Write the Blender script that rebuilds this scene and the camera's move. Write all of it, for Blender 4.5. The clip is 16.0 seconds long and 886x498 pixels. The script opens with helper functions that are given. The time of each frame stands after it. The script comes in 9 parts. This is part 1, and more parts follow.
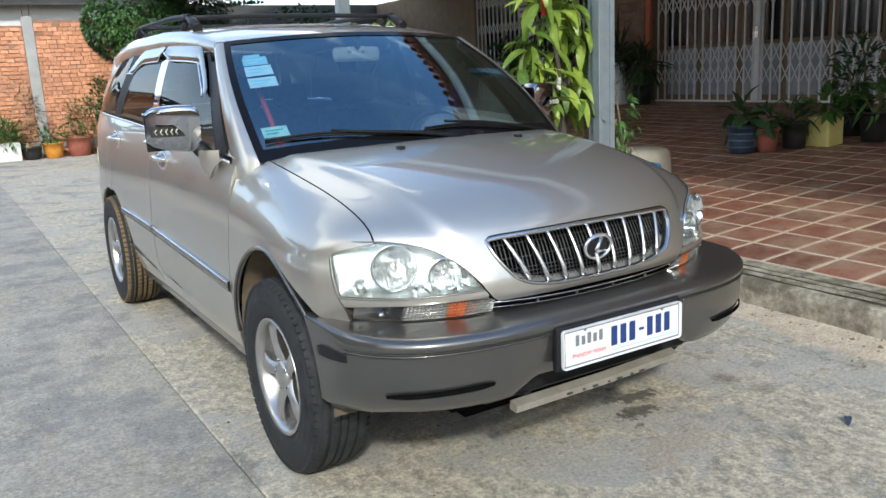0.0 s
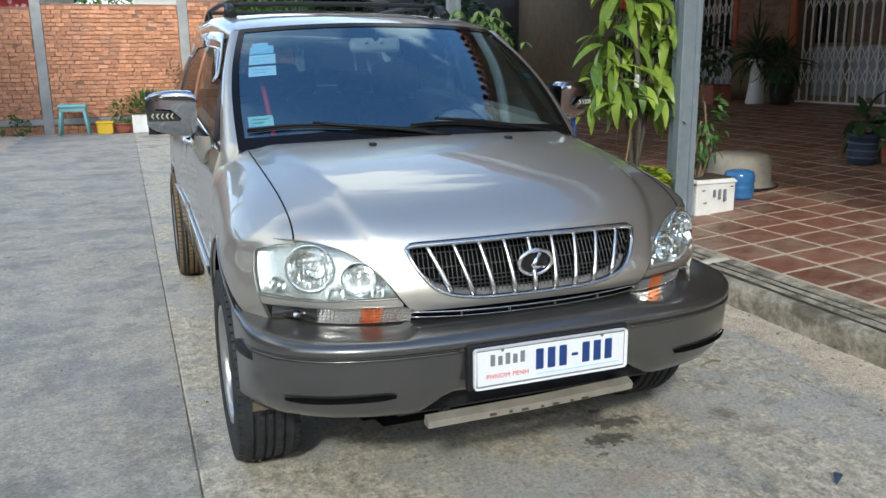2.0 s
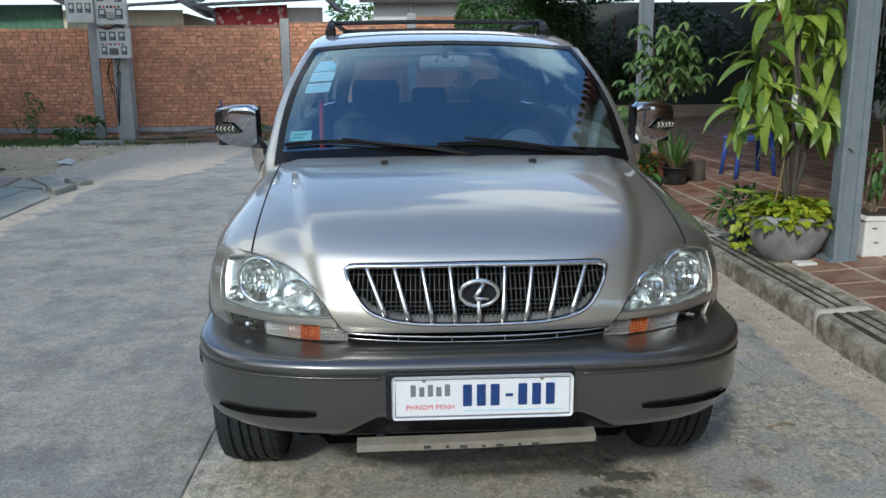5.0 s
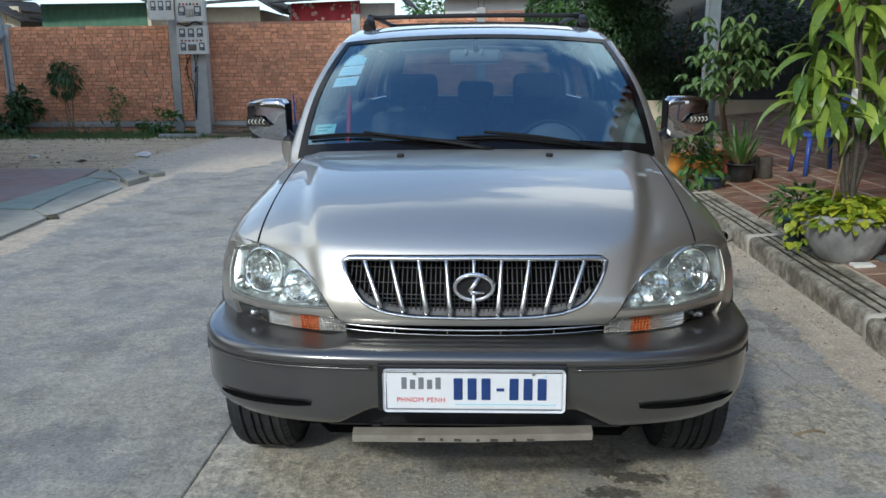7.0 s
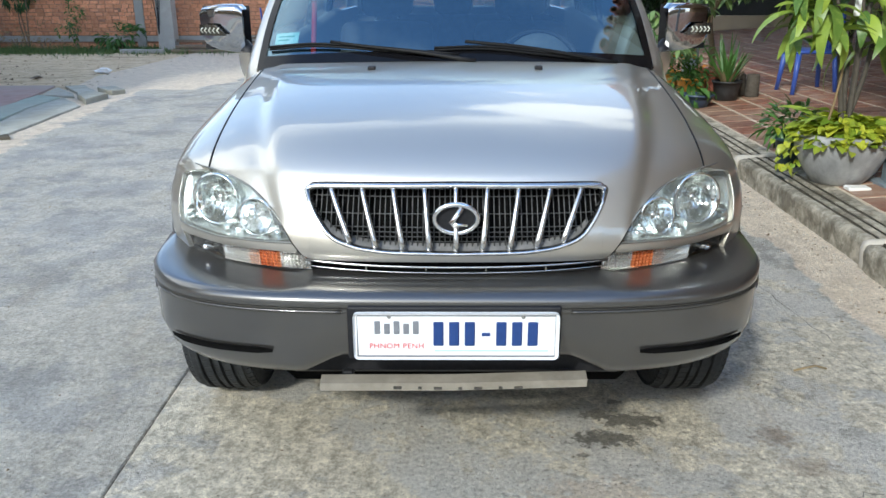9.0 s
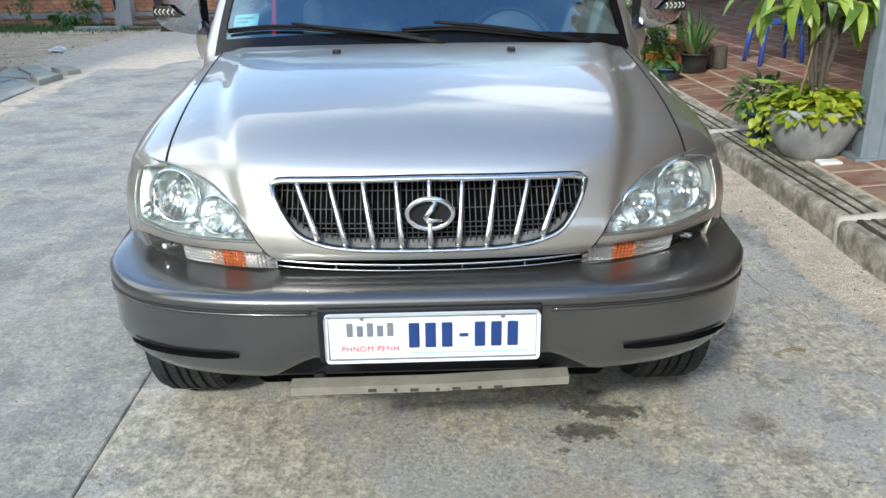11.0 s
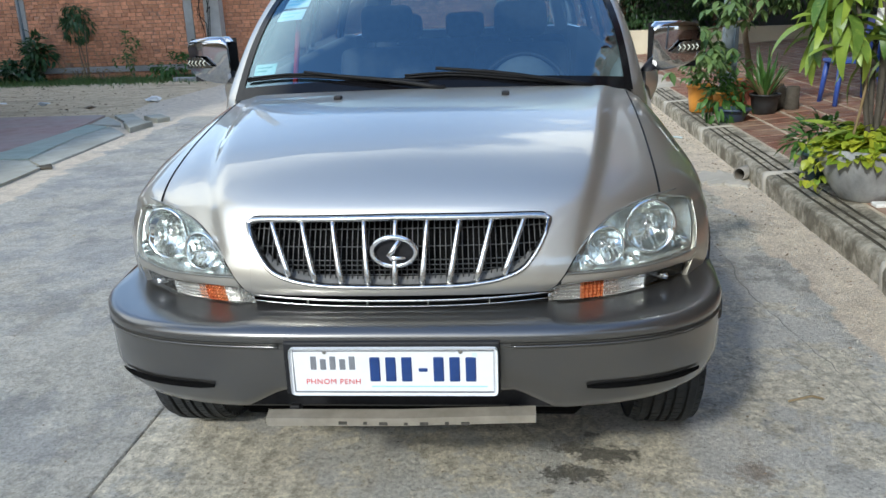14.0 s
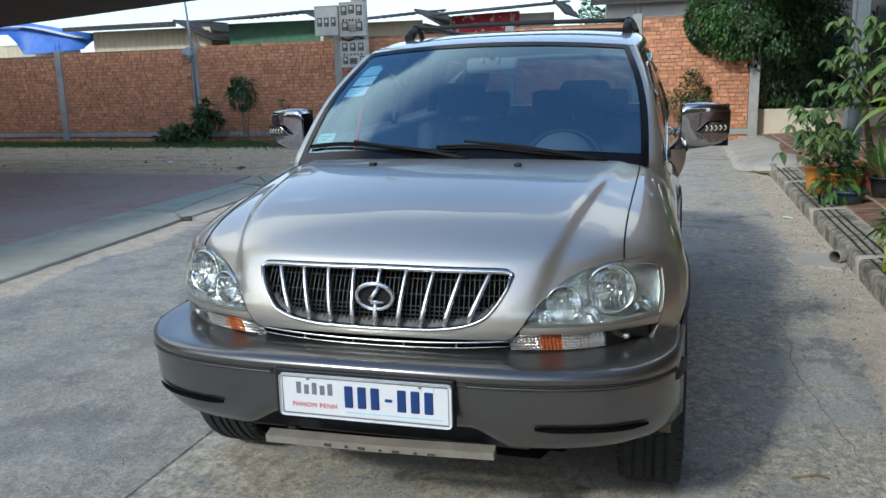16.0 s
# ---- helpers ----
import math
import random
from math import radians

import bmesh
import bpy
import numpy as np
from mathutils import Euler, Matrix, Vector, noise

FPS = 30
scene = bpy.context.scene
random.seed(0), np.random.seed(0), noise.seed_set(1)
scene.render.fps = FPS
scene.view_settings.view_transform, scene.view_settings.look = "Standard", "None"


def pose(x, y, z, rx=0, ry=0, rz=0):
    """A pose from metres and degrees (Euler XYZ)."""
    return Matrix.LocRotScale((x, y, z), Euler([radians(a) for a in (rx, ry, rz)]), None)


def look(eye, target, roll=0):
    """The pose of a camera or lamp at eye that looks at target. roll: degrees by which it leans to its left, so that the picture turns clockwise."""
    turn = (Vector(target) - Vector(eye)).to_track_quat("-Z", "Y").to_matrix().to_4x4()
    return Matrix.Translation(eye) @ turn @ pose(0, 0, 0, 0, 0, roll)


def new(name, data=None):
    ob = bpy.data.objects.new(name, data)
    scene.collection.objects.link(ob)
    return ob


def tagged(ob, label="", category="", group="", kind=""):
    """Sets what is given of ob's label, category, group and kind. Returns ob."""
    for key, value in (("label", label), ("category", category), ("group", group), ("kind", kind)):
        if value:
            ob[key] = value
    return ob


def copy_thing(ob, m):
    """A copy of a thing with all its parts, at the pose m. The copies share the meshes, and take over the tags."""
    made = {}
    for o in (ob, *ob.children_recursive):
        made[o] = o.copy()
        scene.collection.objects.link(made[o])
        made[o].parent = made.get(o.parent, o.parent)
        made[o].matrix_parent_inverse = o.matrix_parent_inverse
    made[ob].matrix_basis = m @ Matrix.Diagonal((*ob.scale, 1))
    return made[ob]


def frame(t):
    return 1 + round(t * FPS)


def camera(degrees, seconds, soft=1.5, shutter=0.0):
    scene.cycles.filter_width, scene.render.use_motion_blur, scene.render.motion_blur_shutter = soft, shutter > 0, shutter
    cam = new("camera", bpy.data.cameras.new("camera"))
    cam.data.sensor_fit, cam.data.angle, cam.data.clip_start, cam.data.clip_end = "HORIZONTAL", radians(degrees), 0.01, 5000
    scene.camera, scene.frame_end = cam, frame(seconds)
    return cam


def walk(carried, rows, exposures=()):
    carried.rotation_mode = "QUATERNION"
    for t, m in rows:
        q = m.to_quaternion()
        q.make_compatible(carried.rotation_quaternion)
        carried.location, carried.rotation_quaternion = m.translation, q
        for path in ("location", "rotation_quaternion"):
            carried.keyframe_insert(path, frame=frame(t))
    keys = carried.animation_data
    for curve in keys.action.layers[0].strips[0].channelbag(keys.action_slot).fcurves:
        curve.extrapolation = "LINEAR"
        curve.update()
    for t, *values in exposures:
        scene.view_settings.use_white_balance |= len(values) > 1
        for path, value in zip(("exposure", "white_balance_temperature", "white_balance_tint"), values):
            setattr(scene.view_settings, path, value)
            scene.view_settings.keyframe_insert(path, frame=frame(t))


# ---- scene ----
cam = camera(57.5, 16.0)
PATH = [
    (0, (-1.755, -1.887, 1.421), (-0.779, -0.195, 0.989), -2.8),
    (0.5, (-1.553, -1.891, 1.417), (-0.707, -0.133, 0.976), -2.3),
    (1, (-1.308, -1.914, 1.449), (-0.534, -0.127, 0.994), -1.5),
    (1.5, (-1.201, -1.939, 1.425), (-0.487, -0.128, 0.967), -1.1),
    (2, (-1.08, -2.085, 1.439), (-0.436, -0.247, 0.986), -0.8),
    (2.5, (-0.955, -2.16, 1.458), (-0.453, -0.277, 1.01), -1.1),
    (3, (-0.728, -2.12, 1.445), (-0.399, -0.196, 1.01), -0.3),
    (3.5, (-0.568, -2.119, 1.451), (-0.313, -0.181, 1.024), -0.3),
    (6, (0.001, -2.216, 1.452), (-0.068, -0.26, 1.037), -0.3),
    (6.5, (0.045, -2.184, 1.445), (-0.067, -0.233, 1.023), -0.4),
    (7, (0.058, -2.18, 1.445), (-0.07, -0.23, 1.018), -0.5),
    (7.5, (0.076, -2.188, 1.435), (-0.059, -0.243, 0.989), -0.7),
    (8, (0.108, -2.177, 1.42), (-0.035, -0.245, 0.924), -0.7),
    (8.5, (0.086, -2.095, 1.404), (-0.023, -0.181, 0.835), -0.4),
    (9, (0.032, -1.891, 1.397), (-0.033, 0.01, 0.78), -0.2),
    (9.5, (0.007, -1.801, 1.4), (-0.024, 0.09, 0.748), -0.3),
    (10, (0.018, -1.776, 1.411), (0.004, 0.107, 0.737), -0.4),
    (12.5, (0.015, -1.784, 1.421), (0.046, 0.097, 0.74), -1.0),
    (13, (0.059, -1.807, 1.417), (0.056, 0.081, 0.757), -1.6),
    (13.5, (0.215, -1.813, 1.414), (0.099, 0.082, 0.785), -1.8),
    (14, (0.342, -1.821, 1.417), (0.128, 0.083, 0.844), -2.2),
    (14.5, (0.455, -1.905, 1.42), (0.158, 0.012, 0.932), -2.6),
    (15, (0.598, -1.997, 1.432), (0.241, -0.082, 0.981), -2.4),
    (15.5, (0.708, -2.019, 1.439), (0.222, -0.124, 1.026), -1.9),
    (16, (0.858, -2.021, 1.429), (0.291, -0.144, 1.032), -1.3),
]
EXPOSE = [(0, 1.36, 6520, 5), (1.0, 1.24, 6470, 5), (2.5, 1.03, 6320, 4), (3.5, 0.8, 6220, 4), (7.4, 0.82, 6170, 4), (8.5, 1.43, 6300, 4), (9.5, 1.51, 6300, 4), (13, 1.55, 6300, 4), (14.2, 1.19, 6220, 4), (15, 0.88, 6120, 4), (16, 0.84, 6120, 4)]
walk(cam, [(t, look(eye, target, roll)) for t, eye, target, roll in PATH], EXPOSE)

# ---- light ----
SUN_TO = Vector((-0.62, -1.40, 1.0)).normalized()
world = bpy.data.worlds.new("world")
scene.world = world
world.use_nodes = True
wn, wl = world.node_tree.nodes, world.node_tree.links
wn.clear()
w_out = wn.new("ShaderNodeOutputWorld")
w_bg = wn.new("ShaderNodeBackground")
w_sky = wn.new("ShaderNodeTexSky")
w_sky.sky_type = "NISHITA"
w_sky.sun_disc = False
w_sky.sun_elevation = math.asin(SUN_TO.z)
w_sky.sun_rotation = math.atan2(SUN_TO.x, SUN_TO.y)
w_sky.dust_density = 0.9
w_sky.ozone_density = 4.0
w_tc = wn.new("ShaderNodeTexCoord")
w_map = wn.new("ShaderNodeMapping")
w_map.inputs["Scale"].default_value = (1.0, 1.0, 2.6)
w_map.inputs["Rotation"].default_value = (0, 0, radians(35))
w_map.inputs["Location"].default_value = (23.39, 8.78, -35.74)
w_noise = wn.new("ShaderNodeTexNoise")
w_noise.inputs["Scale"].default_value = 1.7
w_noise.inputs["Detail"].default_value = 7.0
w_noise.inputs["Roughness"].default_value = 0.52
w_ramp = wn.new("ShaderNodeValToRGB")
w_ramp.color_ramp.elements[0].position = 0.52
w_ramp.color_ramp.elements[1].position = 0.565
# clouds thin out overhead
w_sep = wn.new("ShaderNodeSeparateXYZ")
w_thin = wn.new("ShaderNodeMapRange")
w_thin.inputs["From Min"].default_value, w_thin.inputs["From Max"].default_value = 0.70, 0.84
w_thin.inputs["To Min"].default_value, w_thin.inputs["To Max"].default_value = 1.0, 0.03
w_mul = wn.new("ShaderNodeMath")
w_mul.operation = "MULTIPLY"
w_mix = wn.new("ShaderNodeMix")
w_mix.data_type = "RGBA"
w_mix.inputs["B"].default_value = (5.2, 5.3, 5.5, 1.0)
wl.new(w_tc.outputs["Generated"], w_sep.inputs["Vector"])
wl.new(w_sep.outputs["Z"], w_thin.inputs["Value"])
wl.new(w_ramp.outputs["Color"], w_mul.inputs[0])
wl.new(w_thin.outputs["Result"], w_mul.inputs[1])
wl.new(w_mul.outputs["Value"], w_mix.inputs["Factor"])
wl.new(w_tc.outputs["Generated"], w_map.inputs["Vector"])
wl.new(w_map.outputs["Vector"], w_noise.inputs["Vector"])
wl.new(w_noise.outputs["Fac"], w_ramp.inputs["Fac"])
# haze whitens the lower half of the sky
w_haze = wn.new("ShaderNodeMapRange")
w_haze.inputs["From Min"].default_value, w_haze.inputs["From Max"].default_value = 0.12, 0.55
w_haze.inputs["To Min"].default_value, w_haze.inputs["To Max"].default_value = 0.55, 0.0
w_hmix = wn.new("ShaderNodeMix")
w_hmix.data_type = "RGBA"
w_hmix.inputs["B"].default_value = (4.3, 4.7, 5.3, 1.0)
wl.new(w_sep.outputs["Z"], w_haze.inputs["Value"])
wl.new(w_haze.outputs["Result"], w_hmix.inputs["Factor"])
wl.new(w_sky.outputs["Color"], w_hmix.inputs["A"])
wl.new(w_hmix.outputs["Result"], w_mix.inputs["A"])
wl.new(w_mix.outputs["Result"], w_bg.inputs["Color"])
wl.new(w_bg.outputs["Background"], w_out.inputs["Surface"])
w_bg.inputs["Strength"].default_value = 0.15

sun_data = bpy.data.lights.new("sun", "SUN")
sun_data.energy = 1.28
sun_data.angle = radians(5)
sun_data.color = (1.0, 0.965, 0.91)
sun = new("sun", sun_data)
sun.matrix_basis = look(SUN_TO * 40, (0, 0, 0))

# ---- materials ----
def nodes_of(name):
    m = bpy.data.materials.new(name)
    m.use_nodes = True
    t = m.node_tree
    return m, t, t.nodes["Principled BSDF"]


def grain(t, scale, detail=5.0, rough=0.6, stretch=None):
    g = t.nodes.new("ShaderNodeNewGeometry")
    n = t.nodes.new("ShaderNodeTexNoise")
    n.inputs["Scale"].default_value = scale
    n.inputs["Detail"].default_value = detail
    n.inputs["Roughness"].default_value = rough
    if stretch:
        mp = t.nodes.new("ShaderNodeMapping")
        mp.inputs["Scale"].default_value = stretch
        t.links.new(g.outputs["Position"], mp.inputs["Vector"])
        t.links.new(mp.outputs["Vector"], n.inputs["Vector"])
    else:
        t.links.new(g.outputs["Position"], n.inputs["Vector"])
    return n


def ramp(t, fac, lo, hi, a, b):
    r = t.nodes.new("ShaderNodeValToRGB")
    r.color_ramp.elements[0].position, r.color_ramp.elements[1].position = lo, hi
    r.color_ramp.elements[0].color, r.color_ramp.elements[1].color = (*a, 1), (*b, 1)
    t.links.new(fac, r.inputs["Fac"])
    return r.outputs["Color"]


def blend(t, fac, a, b, mode="MIX"):
    m = t.nodes.new("ShaderNodeMix")
    m.data_type = "RGBA"
    m.blend_type = mode
    for key, v in (("Factor", fac), ("A", a), ("B", b)):
        if isinstance(v, (int, float)):
            m.inputs[key].default_value = v
        elif isinstance(v, tuple):
            m.inputs[key].default_value = (*v, 1)
        else:
            t.links.new(v, m.inputs[key])
    return m.outputs["Result"]


def bump(t, p, height, strength, distance=0.01):
    b = t.nodes.new("ShaderNodeBump")
    b.inputs["Strength"].default_value = strength
    b.inputs["Distance"].default_value = distance
    t.links.new(height, b.inputs["Height"])
    t.links.new(b.outputs["Normal"], p.inputs["Normal"])


def stuff(name, a, b, scale=8.0, rough=0.8, metal=0.0, big=None, bumps=0.3, spec=0.5, island=0.0, obj=0.0, stretch=None, dist=0.004):
    """A surface that wavers between two colours at two scales, with fine relief."""
    m, t, p = nodes_of(name)
    n1 = grain(t, scale, 6.0, 0.65, stretch)
    col = ramp(t, n1.outputs["Fac"], 0.3, 0.7, a, b)
    if big:
        n2 = grain(t, scale * 0.13, 3.0)
        f = ramp(t, n2.outputs["Fac"], 0.42, 0.68, (0, 0, 0), (1, 1, 1))
        col = blend(t, f, col, big)
    if island or obj:
        if island:
            src = t.nodes.new("ShaderNodeNewGeometry").outputs["Random Per Island"]
        else:
            src = t.nodes.new("ShaderNodeObjectInfo").outputs["Random"]
        k = island or obj
        v = ramp(t, src, 0.0, 1.0, (1 - k,) * 3, (1 + k * 0.5,) * 3)
        col = blend(t, 1.0, col, v, "MULTIPLY")
    t.links.new(col, p.inputs["Base Color"])
    p.inputs["Roughness"].default_value = rough
    p.inputs["Metallic"].default_value = metal
    p.inputs["Specular IOR Level"].default_value = spec
    if bumps:
        bump(t, p, grain(t, scale * 6, 4.0, 0.6, stretch).outputs["Fac"], bumps, dist)
    return m


def paint(name, c, metal, rough, coat=1.0, orange=0.0, dust=0.0, ior=2.1, dull=0.015):
    m, t, p = nodes_of(name)
    n = grain(t, 2.2, 4.0)
    col = ramp(t, n.outputs["Fac"], 0.3, 0.75, tuple(v * 0.98 for v in c), tuple(min(1, v * 1.02) for v in c))
    if dust:
        d = grain(t, 9.0, 6.0, 0.7)
        f = ramp(t, d.outputs["Fac"], 0.55, 0.8, (0, 0, 0), (dust,) * 3)
        col = blend(t, f, col, (0.30, 0.26, 0.21))
    t.links.new(col, p.inputs["Base Color"])
    p.inputs["Metallic"].default_value = metal
    p.inputs["Roughness"].default_value = rough
    p.inputs["Coat Weight"].default_value = coat
    p.inputs["Coat Roughness"].default_value = dull
    p.inputs["Coat IOR"].default_value = ior
    if orange:
        bump(t, p, grain(t, 600.0, 2.0).outputs["Fac"], orange, 0.001)
    return m


def glass(name, tint, rough=0.0, gloss=(0.05, 1.0), haze=0.0, film=(1, 1, 1)):
    """Thin glass: tinted see-through with a mirror gloss that grows at grazing angles."""
    m, t, p = nodes_of(name)
    t.nodes.remove(p)
    out = t.nodes["Material Output"]
    tr = t.nodes.new("ShaderNodeBsdfTransparent")
    tr.inputs["Color"].default_value = (*tint, 1)
    gl = t.nodes.new("ShaderNodeBsdfGlossy")
    gl.inputs["Roughness"].default_value = rough
    gl.inputs["Color"].default_value = (*film, 1)
    fr = t.nodes.new("ShaderNodeFresnel")
    fr.inputs["IOR"].default_value = 1.52
    mr = t.nodes.new("ShaderNodeMapRange")
    mr.inputs["From Min"].default_value, mr.inputs["From Max"].default_value = 0.0, 1.0
    mr.inputs["To Min"].default_value, mr.inputs["To Max"].default_value = gloss
    t.links.new(fr.outputs["Fac"], mr.inputs["Value"])
    mx = t.nodes.new("ShaderNodeMixShader")
    t.links.new(mr.outputs["Result"], mx.inputs["Fac"])
    t.links.new(tr.outputs["BSDF"], mx.inputs[1])
    t.links.new(gl.outputs["BSDF"], mx.inputs[2])
    last = mx.outputs["Shader"]
    if haze:
        df = t.nodes.new("ShaderNodeBsdfDiffuse")
        df.inputs["Color"].default_value = (0.75, 0.78, 0.74, 1)
        m2 = t.nodes.new("ShaderNodeMixShader")
        m2.inputs["Fac"].default_value = haze
        t.links.new(last, m2.inputs[1])
        t.links.new(df.outputs["BSDF"], m2.inputs[2])
        last = m2.outputs["Shader"]
    t.links.new(last, out.inputs["Surface"])
    return m


M_FRIT = stuff("black_frit", (0.004, 0.004, 0.005), (0.007, 0.007, 0.008), 40, 0.12, 0, None, 0.0, 0.2)
M_PAINT = paint("champagne_paint", (0.56, 0.53, 0.466), 0.90, 0.42, ior=1.9)
M_SMOKED = stuff("smoked_chrome", (0.16, 0.16, 0.15), (0.26, 0.26, 0.25), 40, 0.12, 0.9, None, 0.0)
M_CLEAR = glass("clear_indicator_lens", (0.97, 0.97, 0.96), 0.01, (0.02, 0.8))
M_CLAD = paint("graphite_paint", (0.077, 0.074, 0.070), 0.62, 0.38, 1.0, 0.0, 0.02, 1.8, 0.15)
M_CHROME = stuff("chrome", (0.80, 0.80, 0.80), (0.86, 0.86, 0.86), 20, 0.06, 1.0, None, 0.0)
# chrome dimmed in colour to imitate the dark surroundings the mirror caps reflect
M_CAPCHROME = stuff("dimmed_cap_chrome", (0.44, 0.45, 0.47), (0.50, 0.51, 0.53), 20, 0.06, 1.0, None, 0.0)
M_LAMPCHROME = stuff("lamp_reflector", (0.82, 0.87, 0.86), (0.90, 0.93, 0.92), 30, 0.10, 1.0, None, 0.0)
M_LAMPRIM = stuff("lamp_rim", (0.22, 0.22, 0.20), (0.34, 0.34, 0.31), 30, 0.3, 0.6, None, 0.0)
M_RIBBED = stuff("ribbed_silver", (0.84, 0.84, 0.82), (0.92, 0.92, 0.90), 30, 0.12, 0.9, None, 0.0)
M_SATIN = stuff("satin_chrome", (0.55, 0.55, 0.54), (0.66, 0.65, 0.63), 30, 0.25, 1.0, None, 0.05)
M_ALLOY = stuff("alloy", (0.55, 0.55, 0.55), (0.66, 0.66, 0.65), 30, 0.3, 0.9, (0.48, 0.46, 0.43), 0.1)
M_BLACK = stuff("black_plastic", (0.010, 0.010, 0.012), (0.018, 0.018, 0.020), 60, 0.5, 0, None, 0.2, 0.25)
M_SCUFFSHADE = stuff("scuff_and_shade", (0.03, 0.028, 0.025), (0.07, 0.065, 0.055), 60, 0.6, 0, None, 0.3)
M_SEAL = stuff("rubber_seal", (0.007, 0.007, 0.008), (0.012, 0.012, 0.012), 60, 0.5, 0, None, 0.1, 0.15)
# near-black painted in for shade inside openings and under the body
M_SHADEBLACK = stuff("shade_black", (0.004, 0.004, 0.004), (0.008, 0.008, 0.008), 30, 0.9, 0, None, 0.0, 0.0)
M_TYRE = stuff("tyre_rubber", (0.014, 0.016, 0.018), (0.040, 0.043, 0.046), 18, 0.72, 0, (0.028, 0.03, 0.031), 0.4, 0.3)
M_MUDTYRE = stuff("muddy_tyre", (0.03, 0.027, 0.022), (0.19, 0.125, 0.055), 14, 0.9, 0, (0.22, 0.15, 0.07), 0.5)
M_MUD = stuff("dried_mud", (0.16, 0.12, 0.075), (0.24, 0.19, 0.13), 14, 0.95, 0, (0.05, 0.045, 0.04), 0.6)
M_GLASS = glass("windscreen_glass", (0.42, 0.60, 0.70), 0.0, (0.22, 1.0), film=(0.62, 0.87, 1.0))
M_REARGLASS = glass("dark_rear_glass", (0.34, 0.38, 0.38), 0.0, (0.04, 0.8))
M_VISOR = stuff("smoked_visor", (0.30, 0.31, 0.31), (0.36, 0.37, 0.37), 30, 0.08, 0.85, None, 0.0)
M_SIDEGLASS = glass("tinted_glass", (0.36, 0.41, 0.41), 0.0, (0.02, 0.55))
M_LENS = glass("lamp_lens", (0.96, 0.985, 0.98), 0.02, (0.04, 1.0), 0.07)
M_PLATE = stuff("plate_white", (0.74, 0.75, 0.76), (0.80, 0.81, 0.82), 12, 0.35, 0, None, 0.05)
M_BLUE = stuff("plate_blue", (0.012, 0.04, 0.16), (0.018, 0.055, 0.20), 40, 0.4, 0, None, 0.0)
M_RED = stuff("plate_red", (0.62, 0.06, 0.06), (0.72, 0.09, 0.08), 40, 0.4, 0, None, 0.0)
M_GREYINK = stuff("grey_ink", (0.16, 0.17, 0.19), (0.22, 0.23, 0.25), 40, 0.5, 0, None, 0.0)
M_STICKER = stuff("sticker_blue", (0.30, 0.62, 0.72), (0.42, 0.72, 0.80), 40, 0.5, 0, None, 0.0)
M_STICKER2 = stuff("sticker_white", (0.62, 0.74, 0.78), (0.72, 0.82, 0.84), 40, 0.5, 0, None, 0.0)
M_STICKER3 = stuff("sticker_green", (0.30, 0.60, 0.50), (0.60, 0.76, 0.70), 40, 0.5, 0, None, 0.0)
M_LEAF_INK = stuff("sticker_green_ink", (0.10, 0.32, 0.24), (0.16, 0.40, 0.30), 40, 0.5, 0, None, 0.0)
M_AMBER = stuff("amber", (0.52, 0.13, 0.04), (0.82, 0.30, 0.12), 40, 0.25, 0.35, None, 0.0)
M_LED = stuff("led_white", (0.50, 0.51, 0.42), (0.58, 0.58, 0.50), 40, 0.3, 0, None, 0.0)
M_TRIM = stuff("interior_beige", (0.36, 0.35, 0.32), (0.44, 0.42, 0.38), 20, 0.8, 0, None, 0.2)
M_SEAT = stuff("seat_grey", (0.05, 0.05, 0.052), (0.085, 0.083, 0.08), 30, 0.75, 0, None, 0.3)
M_DASH = stuff("dash_grey", (0.045, 0.049, 0.048), (0.065, 0.069, 0.066), 60, 0.7, 0, None, 0.3)
M_REDCLOTH = stuff("red_cloth", (0.45, 0.02, 0.02), (0.6, 0.04, 0.03), 40, 0.7, 0, None, 0.2)

